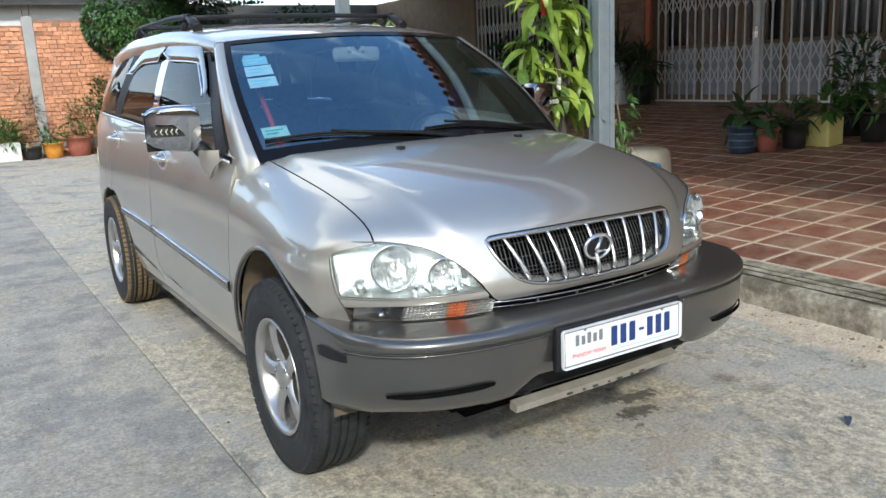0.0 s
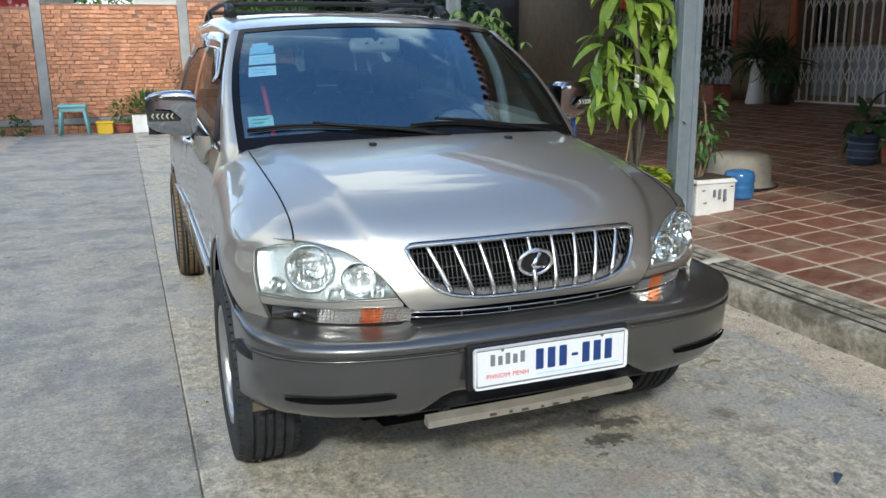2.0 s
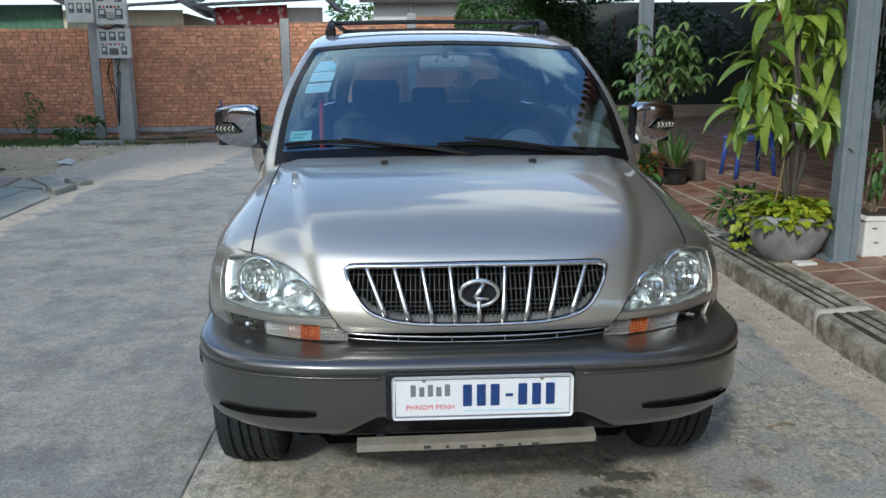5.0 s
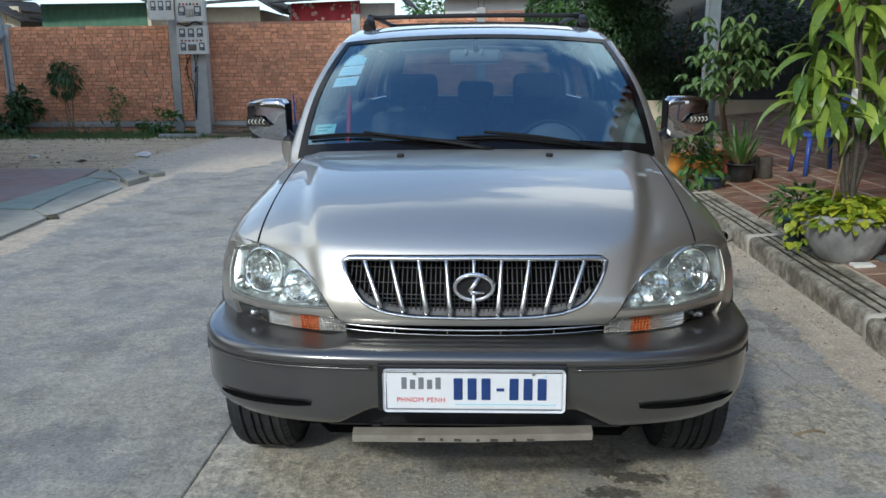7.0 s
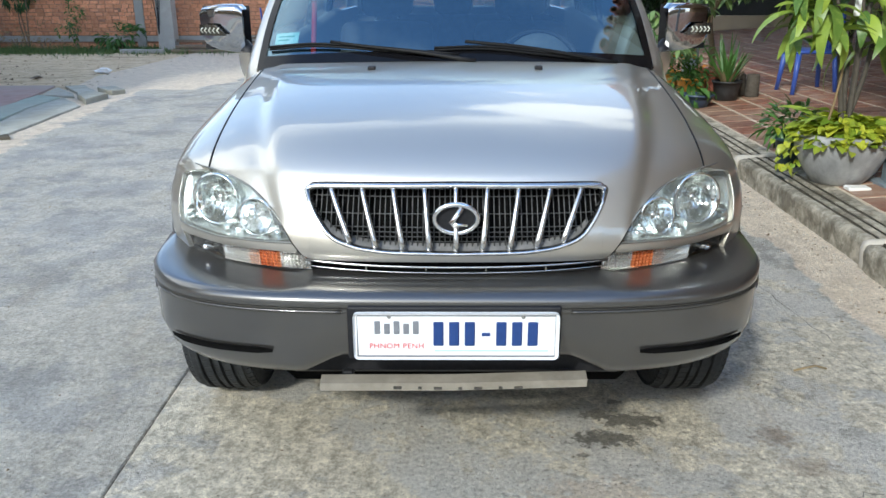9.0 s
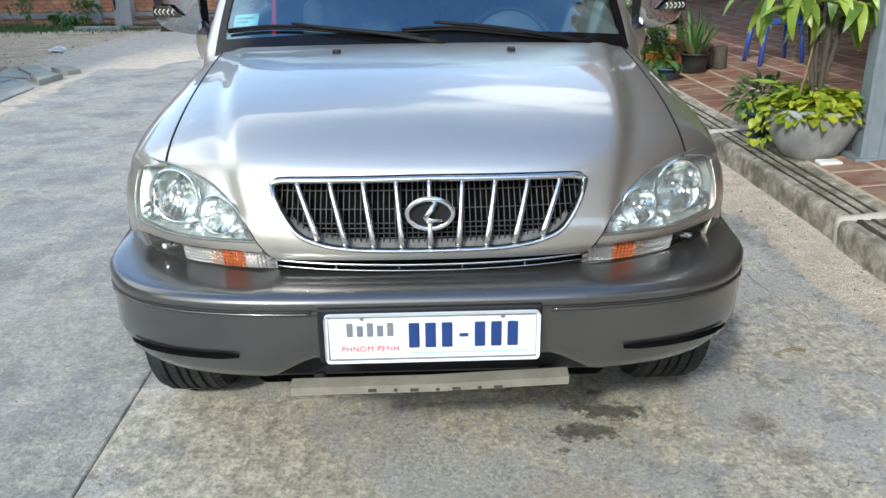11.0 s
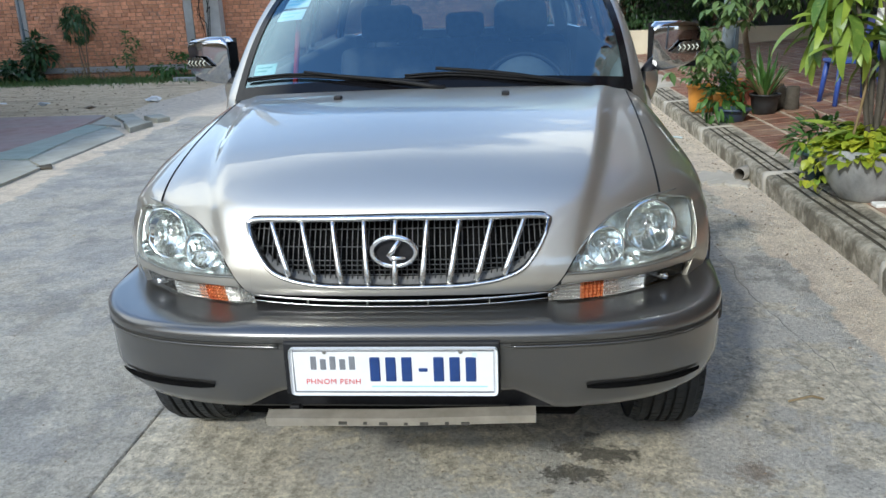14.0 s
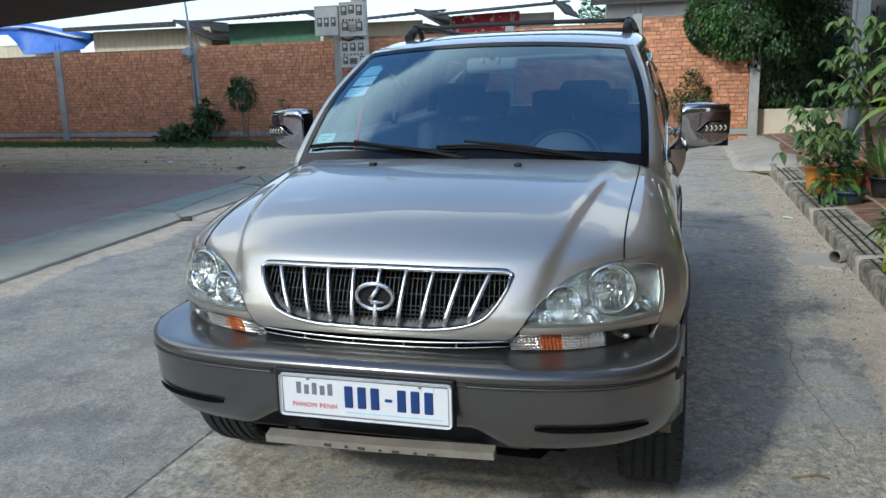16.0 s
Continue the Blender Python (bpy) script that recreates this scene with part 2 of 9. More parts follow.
def concrete_road(name, a, b, wear):
    """Old cast concrete; wear says how far its skin is stained and spalled."""
    m, t, p = nodes_of(name)
    col = ramp(t, grain(t, 3.0, 10.0, 0.72).outputs["Fac"], 0.34, 0.66, a, b)

    def patch(scale, rough, lo, hi, amount, c, stretch=None):
        f = ramp(t, grain(t, scale, 10.0, rough, stretch).outputs["Fac"], lo, hi, (0, 0, 0), (amount * wear,) * 3)
        return blend(t, f, col, c)

    col = patch(0.42, 0.70, 0.49, 0.60, 0.60, (0.245, 0.235, 0.21))
    col = patch(1.1, 0.76, 0.48, 0.56, 0.5, (0.53, 0.507, 0.46))
    col = patch(2.0, 0.78, 0.53, 0.575, 0.62, (0.21, 0.203, 0.185), (1.0, 0.9, 1.0))
    col = patch(2.0, 0.7, 0.55, 0.66, 0.45, (0.38, 0.315, 0.225), (2.5, 0.5, 1.0))
    col = patch(4.6, 0.8, 0.54, 0.58, 0.45, (0.57, 0.545, 0.49))
    col = patch(6.5, 0.8, 0.565, 0.60, 0.45, (0.19, 0.18, 0.16))
    col = patch(14.0, 0.82, 0.575, 0.61, 0.65, (0.64, 0.61, 0.53))
    col = patch(17.0, 0.82, 0.585, 0.63, 0.65, (0.12, 0.115, 0.10))
    worn = ramp(t, grain(t, 1.5, 11.0, 0.74).outputs["Fac"], 0.475, 0.515, (0, 0, 0), (1, 1, 1))
    pits = grain(t, 20.0, 9.0, 0.82, (1.0, 0.8, 1.0))
    stones = ramp(t, pits.outputs["Fac"], 0.42, 0.58, (0.33, 0.296, 0.225), (0.78, 0.715, 0.575))
    col = blend(t, blend(t, 1.0, worn, (0.8 * wear ** 2,) * 3, "MULTIPLY"), col, stones)
    # sand dust gathers along the two sides and towards the far end
    g = t.nodes.new("ShaderNodeNewGeometry")
    sp = t.nodes.new("ShaderNodeSeparateXYZ")
    t.links.new(g.outputs["Position"], sp.inputs["Vector"])

    def edge(out, a, b, top=1.0):
        r = t.nodes.new("ShaderNodeMapRange")
        r.inputs["From Min"].default_value, r.inputs["From Max"].default_value = a, b
        r.inputs["To Max"].default_value = top
        t.links.new(out, r.inputs["Value"])
        return r.outputs["Result"]

    slant = t.nodes.new("ShaderNodeMath")
    slant.operation = "MULTIPLY_ADD"
    slant.inputs[1].default_value = 0.12
    t.links.new(sp.outputs["Y"], slant.inputs[0])
    t.links.new(sp.outputs["X"], slant.inputs[2])
    e1, e2, e3 = edge(sp.outputs["X"], 1.45, 2.05), edge(slant.outputs[0], -3.2, -3.63, 0.62), edge(sp.outputs["Y"], 8.6, 10.8)
    mx = t.nodes.new("ShaderNodeMath")
    mx.operation = "MAXIMUM"
    t.links.new(e1, mx.inputs[0])
    t.links.new(e2, mx.inputs[1])
    mx2 = t.nodes.new("ShaderNodeMath")
    mx2.operation = "MAXIMUM"
    t.links.new(mx.outputs[0], mx2.inputs[0])
    yard = t.nodes.new("ShaderNodeMath")
    yard.operation = "MULTIPLY"
    t.links.new(e3, yard.inputs[0])
    t.links.new(edge(sp.outputs["X"], -3.2, -4.2), yard.inputs[1])
    t.links.new(yard.outputs[0], mx2.inputs[1])
    ad = t.nodes.new("ShaderNodeMath")
    ad.operation = "ADD"
    t.links.new(mx2.outputs[0], ad.inputs[0])
    t.links.new(grain(t, 1.6, 6.0, 0.65).outputs["Fac"], ad.inputs[1])
    fd = ramp(t, ad.outputs[0], 0.95, 1.22, (0, 0, 0), (0.85, 0.85, 0.85))
    dust = ramp(t, grain(t, 7.0, 9.0, 0.75).outputs["Fac"], 0.36, 0.62, (0.52, 0.43, 0.33), (0.78, 0.67, 0.53))
    rag = grain(t, 26.0, 7.0, 0.72)
    col = blend(t, fd, col, dust)
    # oil drips and rust marks near where cars stop
    for cx, cy, rx, ry, lim, c in ((0.585, 0.552, 0.12, 0.065, 0.85, (0.10, 0.095, 0.082)), (0.475, 0.585, 0.07, 0.045, 0.75, (0.12, 0.112, 0.098)), (0.475, 0.428, 0.13, 0.055, 0.85, (0.10, 0.095, 0.082)), (0.545, 0.678, 0.03, 0.02, 0.7, (0.13, 0.12, 0.105)), (0.395, 0.33, 0.03, 0.018, 0.7, (0.13, 0.12, 0.105)), (1.03, 0.46, 0.08, 0.08, 0.5, (0.22, 0.165, 0.12)), (1.07, 0.28, 0.10, 0.07, 0.4, (0.26, 0.20, 0.15)), (0.42, 0.12, 0.20, 0.10, 0.30, (0.50, 0.36, 0.22)), (0.22, 0.05, 0.10, 0.06, 0.30, (0.50, 0.36, 0.22))):
        mp = t.nodes.new("ShaderNodeMapping")
        mp.vector_type = "TEXTURE"
        mp.inputs["Location"].default_value = (cx, cy, 0)
        mp.inputs["Scale"].default_value = (4 * rx, 4 * ry, 4)
        t.links.new(g.outputs["Position"], mp.inputs["Vector"])
        ln = t.nodes.new("ShaderNodeVectorMath")
        ln.operation = "LENGTH"
        t.links.new(mp.outputs["Vector"], ln.inputs[0])
        ma = t.nodes.new("ShaderNodeMath")
        ma.operation = "MULTIPLY_ADD"
        ma.inputs[1].default_value = 0.85
        t.links.new(rag.outputs["Fac"], ma.inputs[0])
        t.links.new(ln.outputs["Value"], ma.inputs[2])
        col = blend(t, ramp(t, ma.outputs[0], 0.58, 0.66, (lim,) * 3, (0, 0, 0)), col, c)
    nf = grain(t, 60.0, 8.0, 0.85)
    col = blend(t, 1.0, col, ramp(t, nf.outputs["Fac"], 0.38, 0.62, (0.65, 0.64, 0.615), (1.30, 1.28, 1.23)), "MULTIPLY")
    pb = grain(t, 95.0, 2.0, 0.5)
    col = blend(t, ramp(t, pb.outputs["Fac"], 0.66, 0.69, (0, 0, 0), (0.7, 0.7, 0.7)), col, (0.07, 0.065, 0.055))
    t.links.new(col, p.inputs["Base Color"])
    p.inputs["Roughness"].default_value = 0.85
    p.inputs["Specular IOR Level"].default_value = 0.3
    high = blend(t, worn, grain(t, 30.0, 9.0, 0.8).outputs["Fac"], pits.outputs["Fac"])
    bump(t, p, high, 0.75, 0.025)
    return m


def weathered(name, a, b, dark, scale):
    """Rough old concrete: pale cement, dark algae blots and open pores."""
    m, t, p = nodes_of(name)
    col = ramp(t, grain(t, scale, 9.0, 0.75).outputs["Fac"], 0.36, 0.64, a, b)
    col = blend(t, ramp(t, grain(t, scale * 0.35, 7.0, 0.7).outputs["Fac"], 0.47, 0.58, (0, 0, 0), (0.7, 0.7, 0.7)), col, dark)
    col = blend(t, ramp(t, grain(t, scale * 5, 6.0, 0.8).outputs["Fac"], 0.60, 0.66, (0, 0, 0), (0.8, 0.8, 0.8)), col, tuple(v * 0.6 for v in dark))
    t.links.new(col, p.inputs["Base Color"])
    p.inputs["Roughness"].default_value = 0.92
    p.inputs["Specular IOR Level"].default_value = 0.25
    bump(t, p, grain(t, scale * 4, 9.0, 0.8).outputs["Fac"], 0.9, 0.02)
    return m


M_ROAD = concrete_road("road_concrete", (0.44, 0.428, 0.395), (0.59, 0.573, 0.53), 1.0)
M_ROADL = concrete_road("lane_concrete", (0.29, 0.286, 0.274), (0.405, 0.40, 0.385), 0.64)


def yard_dirt():
    """Trodden tan dirt with long damp streaks and leaf mould."""
    m, t, p = nodes_of("sandy_dirt")
    col = ramp(t, grain(t, 4.0, 9.0, 0.75).outputs["Fac"], 0.34, 0.66, (0.44, 0.335, 0.21), (0.70, 0.57, 0.39))
    for scale, lo, hi, amount, c, stretch in ((0.8, 0.52, 0.64, 0.55, (0.20, 0.145, 0.09), (0.55, 2.2, 1.0)), (2.6, 0.56, 0.66, 0.45, (0.14, 0.10, 0.065), (0.6, 2.4, 1.0)), (9.0, 0.60, 0.66, 0.8, (0.07, 0.05, 0.03), None), (7.0, 0.62, 0.68, 0.6, (0.68, 0.60, 0.47), None)):
        f = ramp(t, grain(t, scale, 8.0, 0.72, stretch).outputs["Fac"], lo, hi, (0, 0, 0), (amount,) * 3)
        col = blend(t, f, col, c)
    t.links.new(col, p.inputs["Base Color"])
    p.inputs["Roughness"].default_value = 0.95
    p.inputs["Specular IOR Level"].default_value = 0.2
    bump(t, p, grain(t, 18.0, 9.0, 0.8).outputs["Fac"], 0.9, 0.02)
    return m


M_SAND = yard_dirt()
M_CRACK = stuff("crack_dirt", (0.16, 0.15, 0.13), (0.27, 0.255, 0.225), 45, 0.85, 0, None, 0.3)
M_STAIN = stuff("oil_stain", (0.085, 0.08, 0.07), (0.20, 0.19, 0.165), 45, 0.75, 0, None, 0.3)
M_KERB = weathered("kerb_concrete", (0.235, 0.21, 0.158), (0.64, 0.58, 0.465), (0.125, 0.108, 0.075), 11.0)
M_CONCG = stuff("grey_concrete", (0.34, 0.335, 0.32), (0.46, 0.455, 0.43), 6, 0.9, 0, (0.30, 0.30, 0.28), 0.5, 0.3, dist=0.008)
M_POT = stuff("cement_pot", (0.22, 0.225, 0.225), (0.45, 0.455, 0.45), 9, 0.5, 0, (0.16, 0.162, 0.16), 0.6, 0.4, stretch=(1, 1, 0.5))
M_GROUT = stuff("grout", (0.42, 0.35, 0.26), (0.56, 0.48, 0.37), 12, 0.9, 0, None, 0.4)


def tile_mat(name, island):
    """Terracotta glaze, worn, with pale sand dust trodden over it."""
    m, t, p = nodes_of(name)
    col = ramp(t, grain(t, 9.0, 7.0, 0.7).outputs["Fac"], 0.32, 0.68, (0.16, 0.065, 0.042), (0.29, 0.125, 0.08))
    src = t.nodes.new("ShaderNodeNewGeometry").outputs["Random Per Island"] if island else t.nodes.new("ShaderNodeObjectInfo").outputs["Random"]
    col = blend(t, 1.0, col, ramp(t, src, 0.0, 1.0, (0.70, 0.72, 0.74), (1.15, 1.12, 1.10)), "MULTIPLY")
    f = ramp(t, grain(t, 2.2, 9.0, 0.78).outputs["Fac"], 0.44, 0.60, (0, 0, 0), (0.72, 0.72, 0.72))
    col = blend(t, f, col, (0.33, 0.235, 0.165))
    f = ramp(t, grain(t, 30.0, 6.0, 0.8).outputs["Fac"], 0.60, 0.68, (0, 0, 0), (0.7, 0.7, 0.7))
    col = blend(t, f, col, (0.42, 0.34, 0.24))
    t.links.new(col, p.inputs["Base Color"])
    r = ramp(t, grain(t, 6.0, 5.0).outputs["Fac"], 0.3, 0.7, (0.35,) * 3, (0.75,) * 3)
    t.links.new(r, p.inputs["Roughness"])
    bump(t, p, grain(t, 40.0, 6.0, 0.7).outputs["Fac"], 0.25, 0.004)
    return m


M_TILE = tile_mat("terracotta_tile", False)
M_TILES = tile_mat("terracotta_tiles", True)


def brick_mat(name, island):
    """Rough fired brick with cement smears and dark pits."""
    m, t, p = nodes_of(name)
    col = ramp(t, grain(t, 14.0, 8.0, 0.75).outputs["Fac"], 0.30, 0.70, (0.52, 0.205, 0.10), (0.78, 0.41, 0.245))
    src = t.nodes.new("ShaderNodeNewGeometry").outputs["Random Per Island"] if island else t.nodes.new("ShaderNodeObjectInfo").outputs["Random"]
    col = blend(t, 1.0, col, ramp(t, src, 0.0, 1.0, (0.80, 0.79, 0.78), (1.17, 1.18, 1.20)), "MULTIPLY")
    f = ramp(t, grain(t, 5.0, 9.0, 0.8).outputs["Fac"], 0.56, 0.66, (0, 0, 0), (0.65, 0.65, 0.65))
    col = blend(t, f, col, (0.50, 0.37, 0.28))
    f = ramp(t, grain(t, 1.1, 6.0, 0.7).outputs["Fac"], 0.52, 0.66, (0, 0, 0), (0.4, 0.4, 0.4))
    col = blend(t, f, col, (0.30, 0.17, 0.12))
    f = ramp(t, grain(t, 18.0, 6.0, 0.8).outputs["Fac"], 0.63, 0.68, (0, 0, 0), (0.6, 0.6, 0.6))
    col = blend(t, f, col, (0.14, 0.07, 0.045))
    t.links.new(col, p.inputs["Base Color"])
    p.inputs["Roughness"].default_value = 0.92
    p.inputs["Specular IOR Level"].default_value = 0.25
    bump(t, p, grain(t, 40.0, 8.0, 0.75).outputs["Fac"], 0.8, 0.015)
    return m


M_BRICK = brick_mat("brick_one", False)
M_BRICKS = brick_mat("brick_many", True)
M_MORTAR = stuff("mortar", (0.22, 0.125, 0.085), (0.42, 0.27, 0.19), 9, 0.95, 0, (0.34, 0.17, 0.11), 0.8, 0.3, dist=0.02)
M_REDSLAB = stuff("red_paving", (0.31, 0.20, 0.175), (0.42, 0.30, 0.265), 5, 0.85, 0, (0.36, 0.31, 0.275), 0.4, 0.3)
M_STRIP = stuff("slab_edge", (0.34, 0.33, 0.275), (0.47, 0.455, 0.38), 7, 0.9, 0, (0.30, 0.29, 0.235), 0.5, 0.3)
M_STRIPTEAL = stuff("stained_slab", (0.28, 0.33, 0.275), (0.38, 0.42, 0.355), 5, 0.9, 0, (0.38, 0.38, 0.32), 0.5, 0.3)
M_TEAL = stuff("teal_plastic", (0.016, 0.04, 0.046), (0.028, 0.058, 0.066), 14, 0.4, 0, None, 0.1)
M_APRON = stuff("mortar_apron", (0.46, 0.42, 0.35), (0.58, 0.53, 0.45), 9, 0.9, 0, (0.40, 0.37, 0.31), 0.6, 0.3)
M_ENDWALL = stuff("shade_plaster", (0.07, 0.072, 0.066), (0.11, 0.11, 0.10), 3, 0.9, 0, (0.06, 0.065, 0.06), 0.3)
M_STEMD = stuff("corn_stem", (0.045, 0.038, 0.03), (0.10, 0.085, 0.068), 26, 0.85, 0, (0.08, 0.07, 0.055), 0.6)
M_STEEL = stuff("painted_steel", (0.20, 0.245, 0.275), (0.26, 0.305, 0.335), 10, 0.45, 0.2, None, 0.1)
M_GATE = stuff("gate_silver", (0.72, 0.72, 0.71), (0.82, 0.82, 0.80), 10, 0.45, 0.0, None, 0.1)
M_CREAM = stuff("cream_wall", (0.72, 0.64, 0.49), (0.80, 0.73, 0.58), 3, 0.85, 0, (0.52, 0.46, 0.36), 0.3)
M_WHITEWALL = stuff("white_wall", (0.74, 0.73, 0.70), (0.82, 0.81, 0.78), 3, 0.8, 0, (0.66, 0.65, 0.61), 0.2)
M_BROWNWALL = stuff("brown_wall", (0.20, 0.145, 0.09), (0.27, 0.20, 0.13), 4, 0.8, 0, None, 0.3)
M_CEIL = stuff("brown_ceiling", (0.38, 0.30, 0.21), (0.46, 0.37, 0.27), 4, 0.8, 0, None, 0.2)
M_DARKROOF = stuff("dark_sheet", (0.05, 0.05, 0.05), (0.085, 0.083, 0.08), 4, 0.7, 0.2, None, 0.2)
M_RUSTROOF = stuff("weathered_sheet", (0.06, 0.056, 0.05), (0.13, 0.12, 0.11), 6, 0.8, 0.0, (0.05, 0.045, 0.04), 0.3, 0.2)
M_CREAMSHEET = stuff("cream_sheet", (0.62, 0.57, 0.42), (0.72, 0.67, 0.51), 3, 0.5, 0.1, None, 0.1)
M_GREENSHEET = stuff("green_sheet", (0.06, 0.16, 0.10), (0.10, 0.22, 0.14), 3, 0.6, 0.1, None, 0.2)
M_TARP = stuff("blue_tarp", (0.035, 0.13, 0.50), (0.07, 0.21, 0.66), 2, 0.5, 0, None, 0.3)
M_BANNER = stuff("red_banner", (0.45, 0.03, 0.04), (0.62, 0.06, 0.07), 6, 0.6, 0, None, 0.2)
M_BANNERPINK = stuff("banner_pink", (0.75, 0.38, 0.36), (0.82, 0.55, 0.45), 30, 0.6, 0, None, 0.0)
M_BOX = stuff("meter_box_grey", (0.52, 0.51, 0.46), (0.63, 0.62, 0.56), 8, 0.6, 0, (0.46, 0.45, 0.40), 0.1)
M_METER = stuff("meter_glass", (0.06, 0.07, 0.08), (0.12, 0.13, 0.13), 30, 0.2, 0, None, 0.0)
M_BARK = stuff("bark", (0.16, 0.115, 0.075), (0.28, 0.21, 0.15), 25, 0.9, 0, None, 0.7, stretch=(1, 1, 0.25))


def leafmat(name, a, b, c, rough=0.42, single=False):
    m, t, p = nodes_of(name)
    src = t.nodes.new("ShaderNodeObjectInfo").outputs["Random"] if single else t.nodes.new("ShaderNodeNewGeometry").outputs["Random Per Island"]
    col = ramp(t, src, 0.0, 1.0, a, b)
    f = ramp(t, grain(t, 22.0, 4.0).outputs["Fac"], 0.5, 0.75, (0, 0, 0), (0.5, 0.5, 0.5))
    col = blend(t, f, col, c)
    t.links.new(col, p.inputs["Base Color"])
    p.inputs["Roughness"].default_value = rough
    p.inputs["Specular IOR Level"].default_value = 0.4
    tr = t.nodes.new("ShaderNodeBsdfTranslucent")
    t.links.new(col, tr.inputs["Color"])
    mx = t.nodes.new("ShaderNodeMixShader")
    mx.inputs["Fac"].default_value = 0.25
    t.links.new(p.outputs["BSDF"], mx.inputs[1])
    t.links.new(tr.outputs["BSDF"], mx.inputs[2])
    t.links.new(mx.outputs["Shader"], t.nodes["Material Output"].inputs["Surface"])
    return m


M_DRAC = leafmat("corn_plant_leaf", (0.07, 0.15, 0.03), (0.34, 0.45, 0.07), (0.40, 0.48, 0.10), 0.38, True)
M_LIME = leafmat("lime_leaf", (0.13, 0.22, 0.02), (0.50, 0.52, 0.05), (0.20, 0.30, 0.03))
M_LEAF = leafmat("green_leaf", (0.05, 0.13, 0.03), (0.10, 0.21, 0.05), (0.04, 0.10, 0.025))
M_LEAFD = leafmat("dark_leaf", (0.03, 0.075, 0.03), (0.07, 0.14, 0.05), (0.025, 0.055, 0.022))
M_LEAFG = leafmat("grey_green_leaf", (0.09, 0.16, 0.06), (0.22, 0.32, 0.11), (0.09, 0.17, 0.06))
M_GRASS = leafmat("grass_blade", (0.06, 0.13, 0.03), (0.13, 0.19, 0.06), (0.16, 0.15, 0.07), 0.6)
M_DRY = leafmat("dry_leaf", (0.28, 0.20, 0.10), (0.38, 0.29, 0.16), (0.2, 0.14, 0.07), 0.7)
M_ORANGEL = leafmat("orange_leaf", (0.55, 0.18, 0.03), (0.65, 0.30, 0.05), (0.4, 0.3, 0.05), 0.5)
M_TERRA = stuff("terracotta", (0.30, 0.09, 0.06), (0.42, 0.14, 0.09), 9, 0.7, 0, None, 0.2)
M_ORANGEPOT = stuff("orange_plastic", (0.62, 0.24, 0.03), (0.72, 0.32, 0.05), 9, 0.5, 0, None, 0.1)
M_BLACKPOT = stuff("black_pot", (0.016, 0.016, 0.017), (0.03, 0.03, 0.03), 20, 0.5, 0, None, 0.1)
M_NAVY = stuff("navy_plastic", (0.03, 0.05, 0.09), (0.05, 0.075, 0.12), 14, 0.4, 0, None, 0.1)
M_FOAM = stuff("styrofoam", (0.76, 0.76, 0.74), (0.84, 0.84, 0.82), 30, 0.8, 0, (0.68, 0.67, 0.62), 0.3)
M_CHAIR = stuff("blue_plastic", (0.03, 0.07, 0.30), (0.045, 0.095, 0.38), 14, 0.4, 0, None, 0.1)
M_AQUA = stuff("aqua_plastic", (0.20, 0.44, 0.44), (0.27, 0.52, 0.52), 14, 0.45, 0, None, 0.1)
M_YELLOW = stuff("yellow_plastic", (0.72, 0.44, 0.02), (0.80, 0.52, 0.04), 14, 0.5, 0, None, 0.1)
M_PALEYEL = stuff("pale_yellow", (0.66, 0.56, 0.18), (0.74, 0.64, 0.26), 10, 0.7, 0, None, 0.2)
M_VASE = stuff("white_ceramic", (0.72, 0.72, 0.70), (0.80, 0.80, 0.78), 10, 0.3, 0, None, 0.05)
M_SOIL = stuff("soil", (0.035, 0.026, 0.018), (0.075, 0.055, 0.038), 20, 0.95, 0, None, 0.8)
M_PVC = stuff("pvc_pipe", (0.20, 0.195, 0.18), (0.34, 0.325, 0.30), 12, 0.6, 0, (0.22, 0.19, 0.15), 0.2)
M_WOOD = stuff("old_wood", (0.13, 0.095, 0.065), (0.25, 0.19, 0.135), 14, 0.85, 0, None, 0.5, stretch=(0.2, 1, 1))
M_LITTER = stuff("paper_litter", (0.70, 0.70, 0.68), (0.80, 0.80, 0.78), 20, 0.8, 0, None, 0.2)
M_BASIN = stuff("old_basin", (0.22, 0.20, 0.165), (0.36, 0.33, 0.27), 8, 0.6, 0.1, (0.32, 0.28, 0.22), 0.2)
M_REDTRIM = stuff("red_trim", (0.48, 0.13, 0.07), (0.56, 0.17, 0.09), 8, 0.6, 0, None, 0.2)
M_STONE = stuff("stone_veneer", (0.22, 0.13, 0.09), (0.38, 0.26, 0.19), 6, 0.85, 0, None, 0.5, obj=0.3)
M_DARKGLASS = stuff("dark_pane", (0.012, 0.015, 0.02), (0.02, 0.024, 0.03), 5, 0.15, 0, None, 0.0)

# ---- building helpers ----
def part(name, bm, material, parent=None, label=""):
    """Links a bmesh as one mesh object under a thing or a part."""
    me = bpy.data.meshes.new(name)
    bm.to_mesh(me)
    bm.free()
    me.materials.append(material)
    ob = new(name, me)
    ob.parent = parent
    if label:
        tagged(ob, label)
    return ob


def thing(name, label, category, group="", at=(0, 0, 0)):
    ob = new(name)
    ob.empty_display_size = 0.1
    ob.location = at
    return tagged(ob, label, category, group)


def structure(ob, label, category):
    return tagged(ob, label, category, "", "structure")


def shared(name, mesh, parent, m, label=""):
    """One more object on a mesh that exists already."""
    ob = new(name, mesh)
    ob.parent = parent
    ob.matrix_basis = m
    if label:
        tagged(ob, label)
    return ob


def mesh_of(name, bm, material):
    me = bpy.data.meshes.new(name)
    bm.to_mesh(me)
    bm.free()
    me.materials.append(material)
    return me


def smooth(bm, on=True):
    for f in bm.faces:
        f.smooth = on
    return bm


